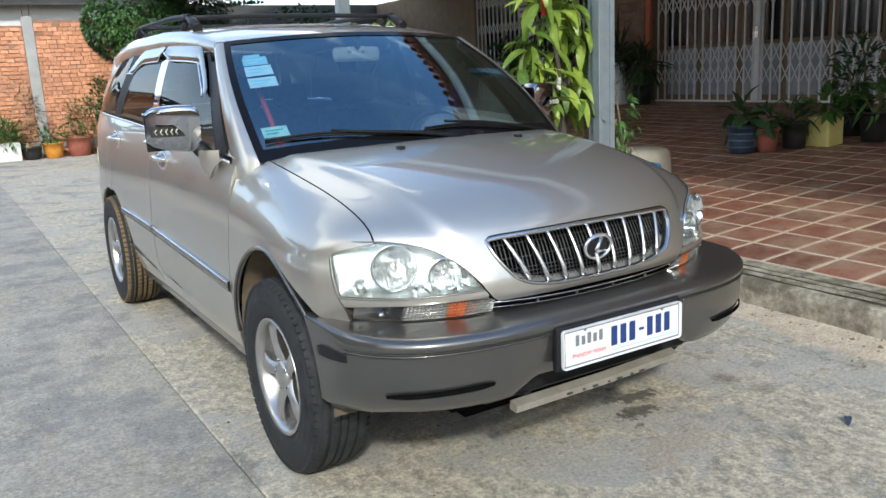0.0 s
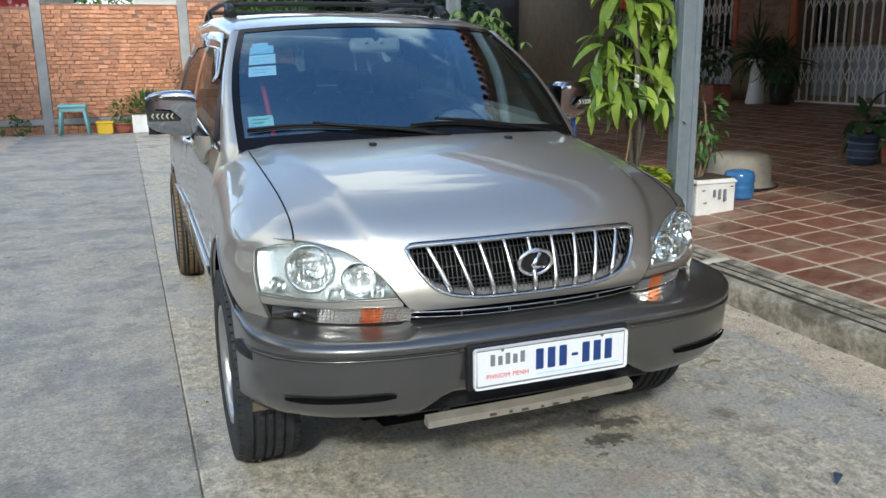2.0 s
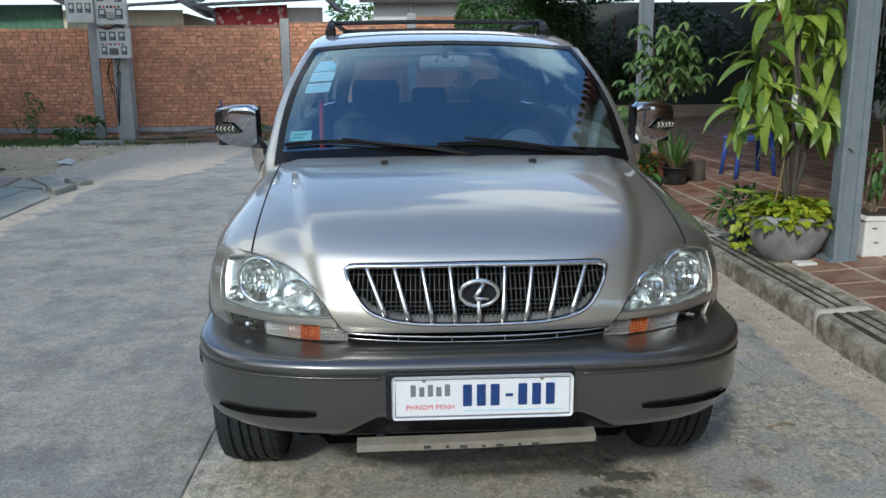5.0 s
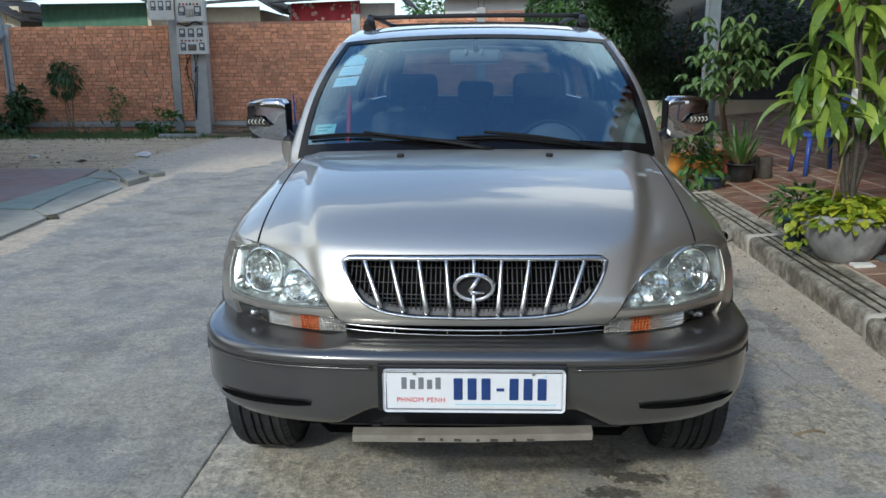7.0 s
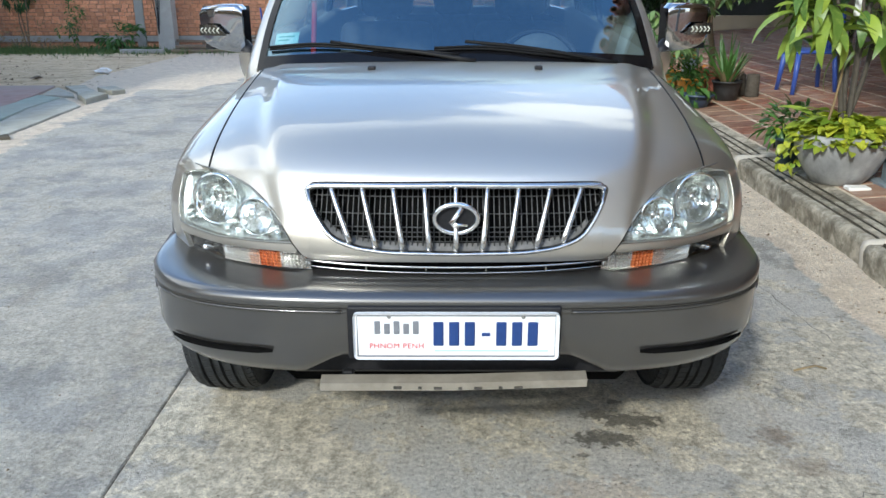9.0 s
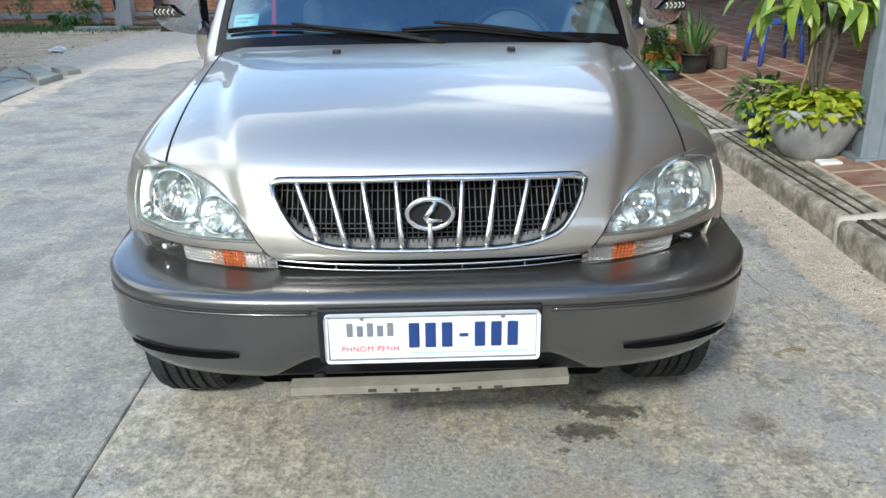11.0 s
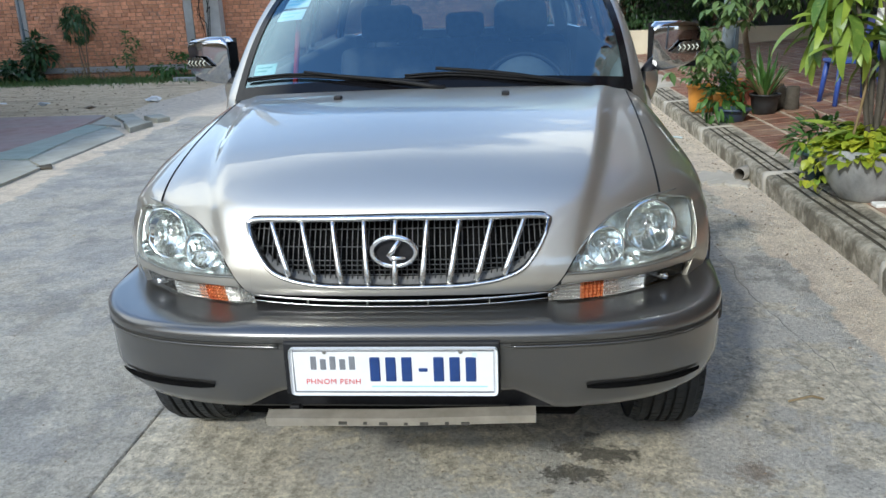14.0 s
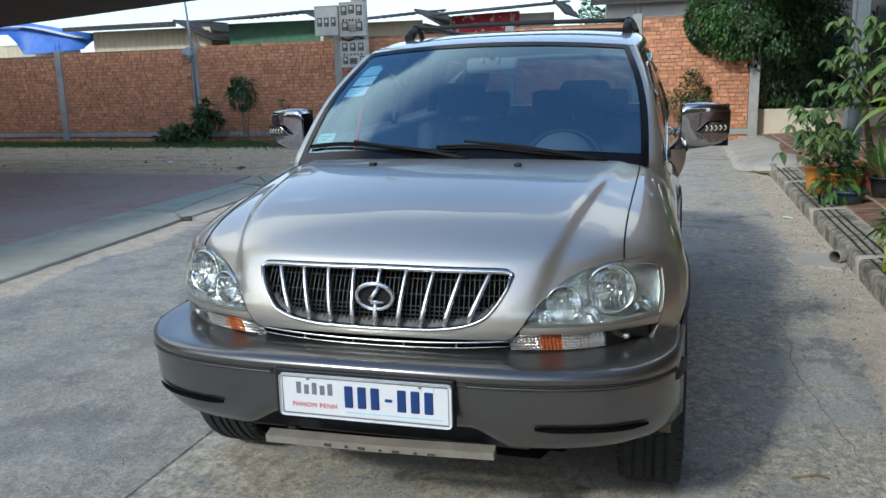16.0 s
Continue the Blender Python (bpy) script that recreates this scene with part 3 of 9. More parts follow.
def box(bm, lo, hi, bevel=0.0, seg=1):
    lo, hi = Vector(lo), Vector(hi)
    m = Matrix.LocRotScale((lo + hi) / 2, None, hi - lo)
    made = bmesh.ops.create_cube(bm, size=1.0, matrix=m)["verts"]
    if bevel:
        edges = list({e for v in made for e in v.link_edges})
        bmesh.ops.bevel(bm, geom=edges, offset=bevel, segments=seg, affect="EDGES", profile=0.5)
    return bm


def boxed(lo, hi, bevel=0.0, seg=1):
    return box(bmesh.new(), lo, hi, bevel, seg)


def turned(bm, rings, seg=32, at=(0, 0, 0), axis="z", close=True):
    """A lathe: rings of (radius, height) round the axis."""
    at = Vector(at)
    rows = []
    for r, h in rings:
        row = []
        for k in range(seg):
            a = 2 * math.pi * k / seg
            c, s = r * math.cos(a), r * math.sin(a)
            v = {"z": (c, s, h), "x": (h, c, s), "y": (s, h, c)}[axis]
            row.append(bm.verts.new(at + Vector(v)))
        rows.append(row)
    for a, b in zip(rows, rows[1:]):
        for k in range(seg):
            bm.faces.new((a[k], a[(k + 1) % seg], b[(k + 1) % seg], b[k]))
    if close:
        bm.faces.new(rows[0][::-1])
        bm.faces.new(rows[-1])
    return bm


def tube(bm, pts, radius, seg=8, close=True):
    """A round bar along points; radius may be one number or one per point."""
    pts = [Vector(p) for p in pts]
    rad = radius if isinstance(radius, (list, tuple)) else [radius] * len(pts)
    rows, up = [], None
    for i, p in enumerate(pts):
        d = (pts[min(i + 1, len(pts) - 1)] - pts[max(i - 1, 0)]).normalized()
        if up is None:
            up = d.orthogonal().normalized()
        up = (up - d * up.dot(d)).normalized()
        side = d.cross(up)
        rows.append([bm.verts.new(p + (up * math.cos(2 * math.pi * k / seg) + side * math.sin(2 * math.pi * k / seg)) * rad[i]) for k in range(seg)])
    for a, b in zip(rows, rows[1:]):
        for k in range(seg):
            f = bm.faces.new((a[k], b[k], b[(k + 1) % seg], a[(k + 1) % seg]))
            f.smooth = True
    if close:
        bm.faces.new(rows[0])
        bm.faces.new(rows[-1][::-1])
    return bm


def curve(tab, t):
    """A smooth line through (t, value) pairs."""
    ts = [a for a, _ in tab]
    vs = [b for _, b in tab]
    if t <= ts[0]:
        return vs[0]
    if t >= ts[-1]:
        return vs[-1]
    i = max(k for k in range(len(ts) - 1) if ts[k] <= t)
    h = ts[i + 1] - ts[i]

    def slope(k):
        if k == 0:
            return (vs[1] - vs[0]) / (ts[1] - ts[0])
        if k == len(ts) - 1:
            return (vs[-1] - vs[-2]) / (ts[-1] - ts[-2])
        d0 = (vs[k] - vs[k - 1]) / (ts[k] - ts[k - 1])
        d1 = (vs[k + 1] - vs[k]) / (ts[k + 1] - ts[k])
        return 0.0 if d0 * d1 <= 0 else 2 * d0 * d1 / (d0 + d1)

    u = (t - ts[i]) / h
    return (vs[i] * (1 + 2 * u) * (1 - u) ** 2 + vs[i + 1] * u * u * (3 - 2 * u)
            + h * slope(i) * u * (1 - u) ** 2 + h * slope(i + 1) * u * u * (u - 1))


def lerp(a, b, u):
    return a + (b - a) * u


def sheet(rows, flange=0.0, side=1, centre=None, bm=None):
    """A curved panel over a grid of points, with its border turned inwards by flange. side = -1 mirrors it in x."""
    bm = bm or bmesh.new()
    g = [[Vector((p[0] * side, p[1], p[2])) for p in row] for row in rows]
    nu, nv = len(g), len(g[0])

    def normal(i, j):
        a = g[min(i + 1, nu - 1)][j] - g[max(i - 1, 0)][j]
        b = g[i][min(j + 1, nv - 1)] - g[i][max(j - 1, 0)]
        n = a.cross(b)
        return n.normalized() if n.length > 1e-9 else Vector((0, 0, 0))

    c = Vector(centre) if centre else Vector((0, 2.3, 0.6))
    votes = 0.0
    for i in range(0, nu, max(1, nu // 6)):
        for j in range(0, nv, max(1, nv // 6)):
            votes += normal(i, j).dot((g[i][j] - c).normalized())
    flip = votes < 0
    vs = [[bm.verts.new(p) for p in row] for row in g]
    for i in range(nu - 1):
        for j in range(nv - 1):
            q = [vs[i][j], vs[i + 1][j], vs[i + 1][j + 1], vs[i][j + 1]]
            keep = []
            for v in q:
                if not any((v.co - k.co).length < 1e-6 for k in keep):
                    keep.append(v)
            if len(keep) < 3:
                continue
            f = bm.faces.new(keep[::-1] if flip else keep)
            f.smooth = True
    if flange:
        loop = [(i, 0) for i in range(nu)] + [(nu - 1, j) for j in range(1, nv)] + [(i, nv - 1) for i in range(nu - 2, -1, -1)] + [(0, j) for j in range(nv - 2, 0, -1)]
        sgn = -1 if flip else 1
        top = [bm.verts.new(g[i][j]) for i, j in loop]
        low = [bm.verts.new(g[i][j] - normal(i, j) * flange * sgn) for i, j in loop]
        for k in range(len(loop)):
            k2 = (k + 1) % len(loop)
            if (top[k].co - top[k2].co).length < 1e-6:
                continue
            q = (top[k], low[k], low[k2], top[k2])
            bm.faces.new(q if flip else q[::-1])
    return bm


def spline(pts, n):
    """n points along a smooth line through the given ones."""
    pts = [Vector(p) for p in pts]
    ds = [0.0]
    for a, b in zip(pts, pts[1:]):
        ds.append(ds[-1] + (b - a).length)
    return [Vector([curve([(d, p[k]) for d, p in zip(ds, pts)], ds[-1] * i / (n - 1)) for k in range(3)]) for i in range(n)]


def leaf_blade(bm, length, width, droop, fold=0.25, n=5, m=None, tip=0.6):
    """A leaf that grows along +y from the origin, bends down and is folded along its rib."""
    m = m or Matrix()
    rows = []
    for i in range(n + 1):
        u = i / n
        w = width * 0.5 * (math.sin(math.pi * min(1, u ** tip * 0.96 + 0.04)) ** 0.8)
        a = droop * u
        y = length * (math.sin(a) / droop if abs(droop) > 1e-3 else u)
        z = -length * ((1 - math.cos(a)) / droop if abs(droop) > 1e-3 else 0)
        rows.append([m @ Vector((-w, y, z + fold * w)), m @ Vector((0, y, z)), m @ Vector((w, y, z + fold * w))])
    vs = [[bm.verts.new(p) for p in r] for r in rows]
    for a, b in zip(vs, vs[1:]):
        for k in (0, 1):
            f = bm.faces.new((a[k], a[k + 1], b[k + 1], b[k]))
            f.smooth = True
    return bm


def turn_to(d, roll=0.0):
    """The turn that brings +y onto d."""
    return Vector(d).to_track_quat("Y", "Z").to_matrix().to_4x4() @ Matrix.Rotation(roll, 4, "Y")

# ---- the parked car ----
CAR_MID = (0, 2.3, 0.6)
HALF_W = [(0.15, 0.80), (0.25, 0.835), (0.40, 0.868), (0.52, 0.882), (0.62, 0.886), (0.75, 0.880), (0.88, 0.866), (0.98, 0.850), (1.06, 0.826), (1.12, 0.80)]
NOSE_Y = [(0.66, 0.150), (0.69, 0.135), (0.735, 0.118), (0.76, 0.120), (0.80, 0.132), (0.85, 0.155), (0.90, 0.185), (0.92, 0.20), (0.95, 0.235)]
BUMP_PROFILE = [(0.400, 0.15), (0.402, 0.095), (0.412, 0.064), (0.44, 0.046), (0.50, 0.034), (0.56, 0.028), (0.598, 0.025), (0.604, 0.024), (0.608, 0.018), (0.613, 0.024), (0.617, 0.018), (0.623, 0.013), (0.638, 0.014), (0.649, 0.024), (0.656, 0.045), (0.661, 0.075), (0.666, 0.12), (0.669, 0.18)]
AX_F, AX_R, WHEEL_Z, WHEEL_R, WHEEL_X = 0.855, 3.47, 0.36, 0.36, 0.79
ARCH_R = 0.42
# the front wheel arches are a little wider and higher
ARCH_F, ARCH_FR, ARCH_FZ = 0.88, 0.445, 0.385
FLARE = 0.033


def nose(q, z):
    """The front skin at height z, q of the way from the middle to the side."""
    w, yn = curve(HALF_W, z), curve(NOSE_Y, z)
    # the lamp wraps out round the corner
    k_ = min(1.0, max(0.0, (abs(q) - 0.80) / 0.12))
    return Vector((q * w + math.copysign(0.020 * k_ * k_ * (3 - 2 * k_) * min(1.0, max(0.0, (0.93 - z) / 0.12)), q), 0.85 - (0.85 - yn) * max(0.0, 1 - abs(q) ** 2.8) ** (1 / 2.8), z))


BELT = [(1.28, 1.085), (1.58, 1.105), (2.4, 1.165), (3.4, 1.225), (4.3, 1.26)]


def flank(y, z):
    """Half width of the body side."""
    if y > 1.3:
        # the shoulder climbs with the window line
        z = z - (curve(BELT, y) - 1.085) * min(1, max(0, (z - 0.5) / 0.5))
    w = curve(HALF_W, z)
    if y < 0.85:
        yn = curve(NOSE_Y, max(z, 0.66))
        u = min(1.0, max(0.0, (0.85 - y) / (0.85 - yn)))
        w *= max(0.0, 1 - u ** 2.8) ** (1 / 2.8)
    if y < 1.35 and z < 0.95:
        # the fender swells out round the front wheel
        w += FLARE * curve([(0.40, 0.0), (0.44, 0.25), (0.50, 1.0), (0.60, 0.95), (0.88, 0.50), (1.10, 0.25), (1.34, 0.0)], max(0.40, y)) * min(1.0, max(0.0, (0.95 - z) / 0.13))
    if y > 2.6:
        # haunch over the rear wheel
        w += 0.030 * math.exp(-((y - 3.55) / 0.55) ** 2) * min(1, max(0, (1.25 - z) / 0.3))
    if y > 3.7:
        w -= 0.12 * ((y - 3.7) / 0.8) ** 2.2
    return w


def arch(y, centre, r=ARCH_R):
    d = abs(y - centre)
    return WHEEL_Z + math.sqrt(max(0.0, r * r - d * d)) if d < r else 0.0


car = thing("parked_suv", "champagne and graphite sport utility car parked on concrete", "car")
car.matrix_basis = pose(0, 0, 0, 0, 0, 1.3)

# bumper
def bumper_y(x, yn=0.03):
    return 0.75 - (0.75 - yn) * max(0.0, 1 - min(1, abs(x) / 0.905) ** 3.9) ** (1 / 3.9)


def bumper():
    rows = []
    us = [0.0, .06, .12, .18, .24, .29, .32, .35, .38, .41, .44, .47, .50, .54, .58, .62, .66, .70, .74, .78, .82, .85, .88, .905, .925, .945, .96, .97, .98, .99, 1.0]
    last = len(BUMP_PROFILE) - 1
    for side_u in [-u for u in us[:0:-1]] + us:
        u = abs(side_u)
        row = []
        for k, (z, yn) in enumerate(BUMP_PROFILE):
            w = 0.905 - 0.055 * max(0, (0.50 - z) / 0.1) ** 1.6 - 0.02 * max(0, (z - 0.64) / 0.03)
            x = u * w
            # the lower edge is cut out below the number plate
            lip = lerp(0.458, 0.402, min(1, max(0, (x - 0.31) / 0.10))) - 0.03 * max(0, (x - 0.75) / 0.12)
            zz = z
            if z < 0.58:
                zz = lip + (0.58 - lip) * (z - 0.40) / 0.18
            rise = 0.018 * max(0, (x - 0.72) / 0.17) ** 1.5 if z >= 0.638 else 0.0
            # the top lip drops a little under the lamps
            rise -= 0.010 * min(1, max(0, (x - 0.40) / 0.05)) * min(1, max(0, (z - 0.650) / 0.016))
            zz += rise
            y = 0.75 - (0.75 - yn) * max(0.0, 1 - u ** 3.9) ** (1 / 3.9)
            end = ARCH_F - math.sqrt(max(0, ARCH_FR ** 2 - max(0, zz - ARCH_FZ) ** 2)) + 0.002
            if u > 0.96:
                y96 = 0.75 - (0.75 - yn) * max(0.0, 1 - 0.96 ** 3.9) ** (1 / 3.9)
                f = (u - 0.96) / 0.04
                y = lerp(y96, end, f)
                x = lerp(0.96 * w, 0.889 - (0.03 if z < 0.42 else 0.0) - (0.012 if k > last - 3 else 0), f ** 0.7)
            if k == last:
                n_ = nose(min(0.975, u * 0.985), 0.69)
                x, y = n_.x - 0.01, min(end, n_.y + 0.03) if u < 0.97 else end
                zz = z + rise
            row.append((math.copysign(x, side_u), y, zz))
        rows.append(row)
    return sheet(rows, 0.02, 1, (0, 2.0, 0.5))


front_bumper = part("front_bumper", bumper(), M_CLAD, car, "graphite metallic front bumper")
for s in (1, -1):
    # two fine grooves beside the number plate, their shade drawn as dark lines
    for z, yn, r_, mt in ((0.6140, 0.0178, 0.0011, M_SCUFFSHADE), (0.6075, 0.0170, 0.0026, M_CLAD), (0.6005, 0.0225, 0.0011, M_SCUFFSHADE)):
        line = [Vector((s * 0.905 * u, 0.75 - (0.75 - yn) * (1 - u ** 3.9) ** (1 / 3.9), z)) for u in [lerp(0.325, 0.955, k / 40) for k in range(41)]]
        part("bumper_groove", tube(bmesh.new(), line, r_, 6), mt, front_bumper)
    # fog lamp slit
    rows = []
    for i in range(15):
        u = i / 14
        x = lerp(0.485, 0.79, u)
        z = lerp(0.487, 0.480, u)
        h = 0.009 * min(1, 0.25 + u * 6) * min(1, 0.3 + (1 - u) * 5)
        rows.append([(x, bumper_y(x, 0.035) - 0.005, z - h), (x, bumper_y(x, 0.035) + 0.001, z), (x, bumper_y(x, 0.032) - 0.005, z + h * 0.8)])
    part("fog_slit", sheet(rows, 0.004, s), M_SHADEBLACK, front_bumper, "black slit in the bumper")
    # side marker
    rows = []
    for i in range(9):
        y = lerp(0.285, 0.435, i / 8)
        x = 0.905 * (1 - ((0.75 - y) / 0.72) ** 3.9) ** (1 / 3.9)
        rows.append([(x + 0.004 - (0.006 if i in (0, 8) else 0), y - 0.004, z) for z in (0.572, 0.584, 0.598)])
    part("side_marker", sheet(rows, 0.012, s), M_BLACK, front_bumper, "dark side marker lamp")

# lower black intake, and under tray in near-black for the shade there
b = boxed((-0.46, 0.150, 0.37), (0.46, 0.19, 0.475), 0.01)
part("lower_intake", b, M_BLACK, car, "black lower air intake")
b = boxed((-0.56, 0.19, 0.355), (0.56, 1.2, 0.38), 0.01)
part("under_tray", b, M_SHADEBLACK, car)
b = bmesh.new()
bar = [(0.097, 0.346), (0.094, 0.370), (0.128, 0.380), (0.134, 0.348)]
ends = []
for x, dz in ((-0.372, -0.004), (0.0, 0.004), (0.358, 0.010)):
    ends.append([b.verts.new((x, y - (0.012 if x == 0.0 else 0), z + dz)) for y, z in bar])
for r0, r1 in zip(ends, ends[1:]):
    for k in range(4):
        b.faces.new((r0[k], r0[(k + 1) % 4], r1[(k + 1) % 4], r1[k]))
b.faces.new(ends[0][::-1])
b.faces.new(ends[-1])
bmesh.ops.recalc_face_normals(b, faces=b.faces)
skid = part("skid_strip", b, stuff("bare_alloy_strip", (0.28, 0.255, 0.21), (0.40, 0.365, 0.31), 14, 0.5, 0.4, None, 0.2), car, "dull metal strip under the bumper")
for k in range(7):
    x = -0.17 + 0.055 * k
    part("strip_mark", boxed((x + 0.012 * (k % 2), 0.0815 if abs(x) < 0.1 else 0.0835, 0.354), (x + 0.022, 0.090, 0.361)), M_SCUFFSHADE, skid)
for x in (-0.30, 0.30):
    part("strip_bracket", boxed((x - 0.015, 0.13, 0.362), (x + 0.015, 0.17, 0.384), 0.004), M_BLACK, skid)

# grille
GR_TOP = 0.902


def grille_low(q):
    a = abs(q)
    return curve([(0, 0.728), (0.18, 0.731), (0.28, 0.740), (0.34, 0.754), (0.38, 0.772), (0.41, 0.80), (0.44, 0.838), (0.455, 0.862), (0.4625, 0.877), (0.466, 0.886)], a)


def grille_top(q):
    return curve([(0, 0.906), (0.38, 0.903), (0.42, 0.902), (0.44, 0.9005), (0.455, 0.8972), (0.463, 0.892), (0.466, 0.886)], abs(q))


def on_grille(q, z, out=0.0):
    p = nose(q, z)
    return Vector((p.x, p.y - out, p.z))


grille = new("grille")
grille.parent = car
tagged(grille, "chrome grille with dark mesh and upright bars")
outline = [(q, grille_low(q)) for q in [-0.466 + 0.932 * k / 60 for k in range(61)]]
outline += [(q, grille_top(q)) for q in [0.465 * math.cos(math.pi * k / 40) for k in range(41)]]
b = bmesh.new()
pts = [on_grille(q, z, 0.006) for q, z in outline]
n_out = len(pts)
mid = Vector((0, 0.15, 0.82))
rings = []
for off, dep in ((-0.002, 0.012), (-0.001, -0.005), (0.006, -0.011), (0.014, -0.007), (0.018, 0.012), (0.019, 0.04)):
    ring = []
    for k, p in enumerate(pts):
        t_ = (pts[(k + 1) % n_out] - pts[k - 1]).normalized()
        nrm = Vector((0, -1, 0.15)).normalized()
        inw = nrm.cross(t_).normalized()
        if inw.dot(mid - p) < 0:
            inw = -inw
        ring.append(b.verts.new(p + inw * off * (1.0 if p.z > 0.87 else 0.62) - nrm * dep))
    rings.append(ring)
for r0, r1 in zip(rings, rings[1:]):
    for k in range(n_out):
        f = b.faces.new((r0[k], r0[(k + 1) % n_out], r1[(k + 1) % n_out], r1[k]))
        f.smooth = True
bmesh.ops.recalc_face_normals(b, faces=b.faces)
part("grille_frame", b, M_SATIN, grille, "chrome grille frame")
part("grille_gap", tube(bmesh.new(), [on_grille(q * 1.008, z + (0.003 if z > 0.89 else -0.003), 0.001) for q, z in outline + outline[:1]], 0.0042, 5, False), M_SEAL, grille, "dark gap round the grille")
# backing, near-black for the shade behind, and mesh
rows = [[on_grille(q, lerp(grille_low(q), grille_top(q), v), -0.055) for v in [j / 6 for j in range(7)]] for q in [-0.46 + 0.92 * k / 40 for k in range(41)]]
part("grille_backing", sheet(rows), M_SHADEBLACK, grille)
mesh_bm = bmesh.new()
for k in range(-27, 28):
    q = k * 0.0165
    lo, hi = grille_low(q) + 0.012, grille_top(q) - 0.008
    if hi - lo > 0.02:
        tube(mesh_bm, [on_grille(q, lerp(lo, hi, j / 4), -0.022) for j in range(5)], 0.0016, 5)
for z in (0.745, 0.757, 0.769, 0.781, 0.793, 0.826, 0.868):
    qs = [q for q in [-0.45 + 0.9 * k / 60 for k in range(61)] if grille_low(q) + 0.01 < z < grille_top(q) - 0.005]
    if len(qs) > 2:
        tube(mesh_bm, [on_grille(q, z, -0.026) for q in qs], 0.0014, 5)
part("grille_mesh", mesh_bm, stuff("mesh_grey", (0.05, 0.05, 0.05), (0.085, 0.085, 0.085), 30, 0.4, 0.5, None, 0.0), grille, "dark wire mesh")
# dusty ledge inside the lower lip
rows = [[on_grille(q, grille_low(q) + 0.003 + 0.020 * v, 0.0 - 0.03 * v) for v in (0, 0.5, 1)] for q in [-0.40 + 0.8 * k / 40 for k in range(41)]]
part("grille_ledge", sheet(rows), stuff("dusty_plastic", (0.09, 0.088, 0.082), (0.19, 0.185, 0.175), 25, 0.8, 0.1, None, 0.2), grille, "dust-covered lower ledge")
for k in range(-4, 5):
    qt, qb = k * 0.097, k * 0.0795
    zt, zb = grille_top(qt) - 0.006, grille_low(qb) + 0.016
    bb = bmesh.new()
    bar = [Vector(lerp(on_grille(qt, zt, 0.004), on_grille(qb, zb, 0.004), j / 8)) for j in range(9)]
    for p in bar:
        p.y = nose(p.x / curve(HALF_W, p.z), p.z).y - 0.002
    tube(bb, bar + [bar[-1] + Vector((0, 0.004, -0.006))], [lerp(0.0068, 0.0095, k_ / 8) for k_ in range(9)] + [0.004], 10)
    part("grille_bar", bb, M_SATIN, grille, "upright chrome bar")
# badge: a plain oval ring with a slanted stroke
bb = bmesh.new()
c0 = on_grille(0.0, 0.826, 0.022)
tube(bb, [c0 + Vector((0.056 * math.cos(a), -0.004 * math.sin(a), 0.039 * math.sin(a))) for a in [2 * math.pi * k / 40 for k in range(41)]], 0.0068, 8, False)
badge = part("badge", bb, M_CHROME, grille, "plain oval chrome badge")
bb = bmesh.new()
turned(bb, [(0.9, 0.0), (1.0, 0.01)], 32, (0, 0, 0), "y")
bmesh.ops.transform(bb, matrix=Matrix.Translation(c0 + Vector((0, 0.006, 0))) @ Matrix.Diagonal((0.054, 1, 0.037, 1)), verts=bb.verts)
part("badge_field", bb, M_BLACK, badge, "black badge field")
bb = tube(bmesh.new(), [c0 + Vector(v) for v in ((0.016, -0.003, 0.030), (-0.012, -0.004, -0.010), (-0.008, -0.004, -0.016), (0.03, -0.004, -0.016))], [0.0065, 0.0075, 0.0075, 0.0035], 8)
part("badge_stroke", bb, M_CHROME, badge)

# hood
HOOD_Q = 0.815


def lamp_top(q):
    return curve([(0.495, 0.752), (0.52, 0.782), (0.55, 0.815), (0.60, 0.852), (0.65, 0.880), (0.70, 0.896), (0.75, 0.906), (0.81, 0.911), (0.86, 0.911), (0.915, 0.909)], q)


def lead(q):
    return curve([(0, 0.922), (0.4, 0.921), (0.6, 0.922), (0.72, 0.920), (0.815, 0.9125)], abs(q))


def hood_back(q):
    a = abs(q) / HOOD_Q
    return Vector((q * 0.878, 1.035 + 0.165 * a ** 2.2, 1.141 - 0.024 * a ** 2))


def crease_x(v):
    return 0.505 + 0.15 * v


def proud(x, crease, h):
    """How far the skin stands out at x: the middle a little, the flanks sunk."""
    return h / (1 + math.exp((abs(x) - crease) / 0.0095)) - 0.45 * h


def hood_point(q, v):
    """From the leading edge (v = 0) to the cowl (v = 1)."""
    a, b_ = nose(q, lead(q)), hood_back(q)
    k = abs(q) / HOOD_Q
    slope = nose(q, lead(q) + 0.004) - nose(q, lead(q) - 0.004)
    ta = slope.normalized() * lerp(0.47, 0.40, k)
    tb = Vector((0, 0.95, 0.11))
    p = a * (1 + 2 * v) * (1 - v) ** 2 + b_ * v * v * (3 - 2 * v) + ta * v * (1 - v) ** 2 + tb * v * v * (v - 1)
    # the middle of the hood stands a little proud between two creases
    rise_ = min(1.0, v / 0.40)
    lift = rise_ * rise_ * (3 - 2 * rise_)
    x = abs(p.x)
    crease = crease_x(v)
    p.z += (0.12 * max(0.0, 0.715 - max(x, crease)) - 0.006) * lift
    out = Vector((0, -0.62, 0.78)).lerp(Vector((0, -0.10, 1.0)), min(1.0, v / 0.25))
    fade = min(1.0, max(0.0, (v - 0.55) / 0.45))
    return p + out * proud(x, crease, lerp(0.014, 0.021, min(1.0, v / 0.3)) * (1 - 0.6 * fade * fade * (3 - 2 * fade)))


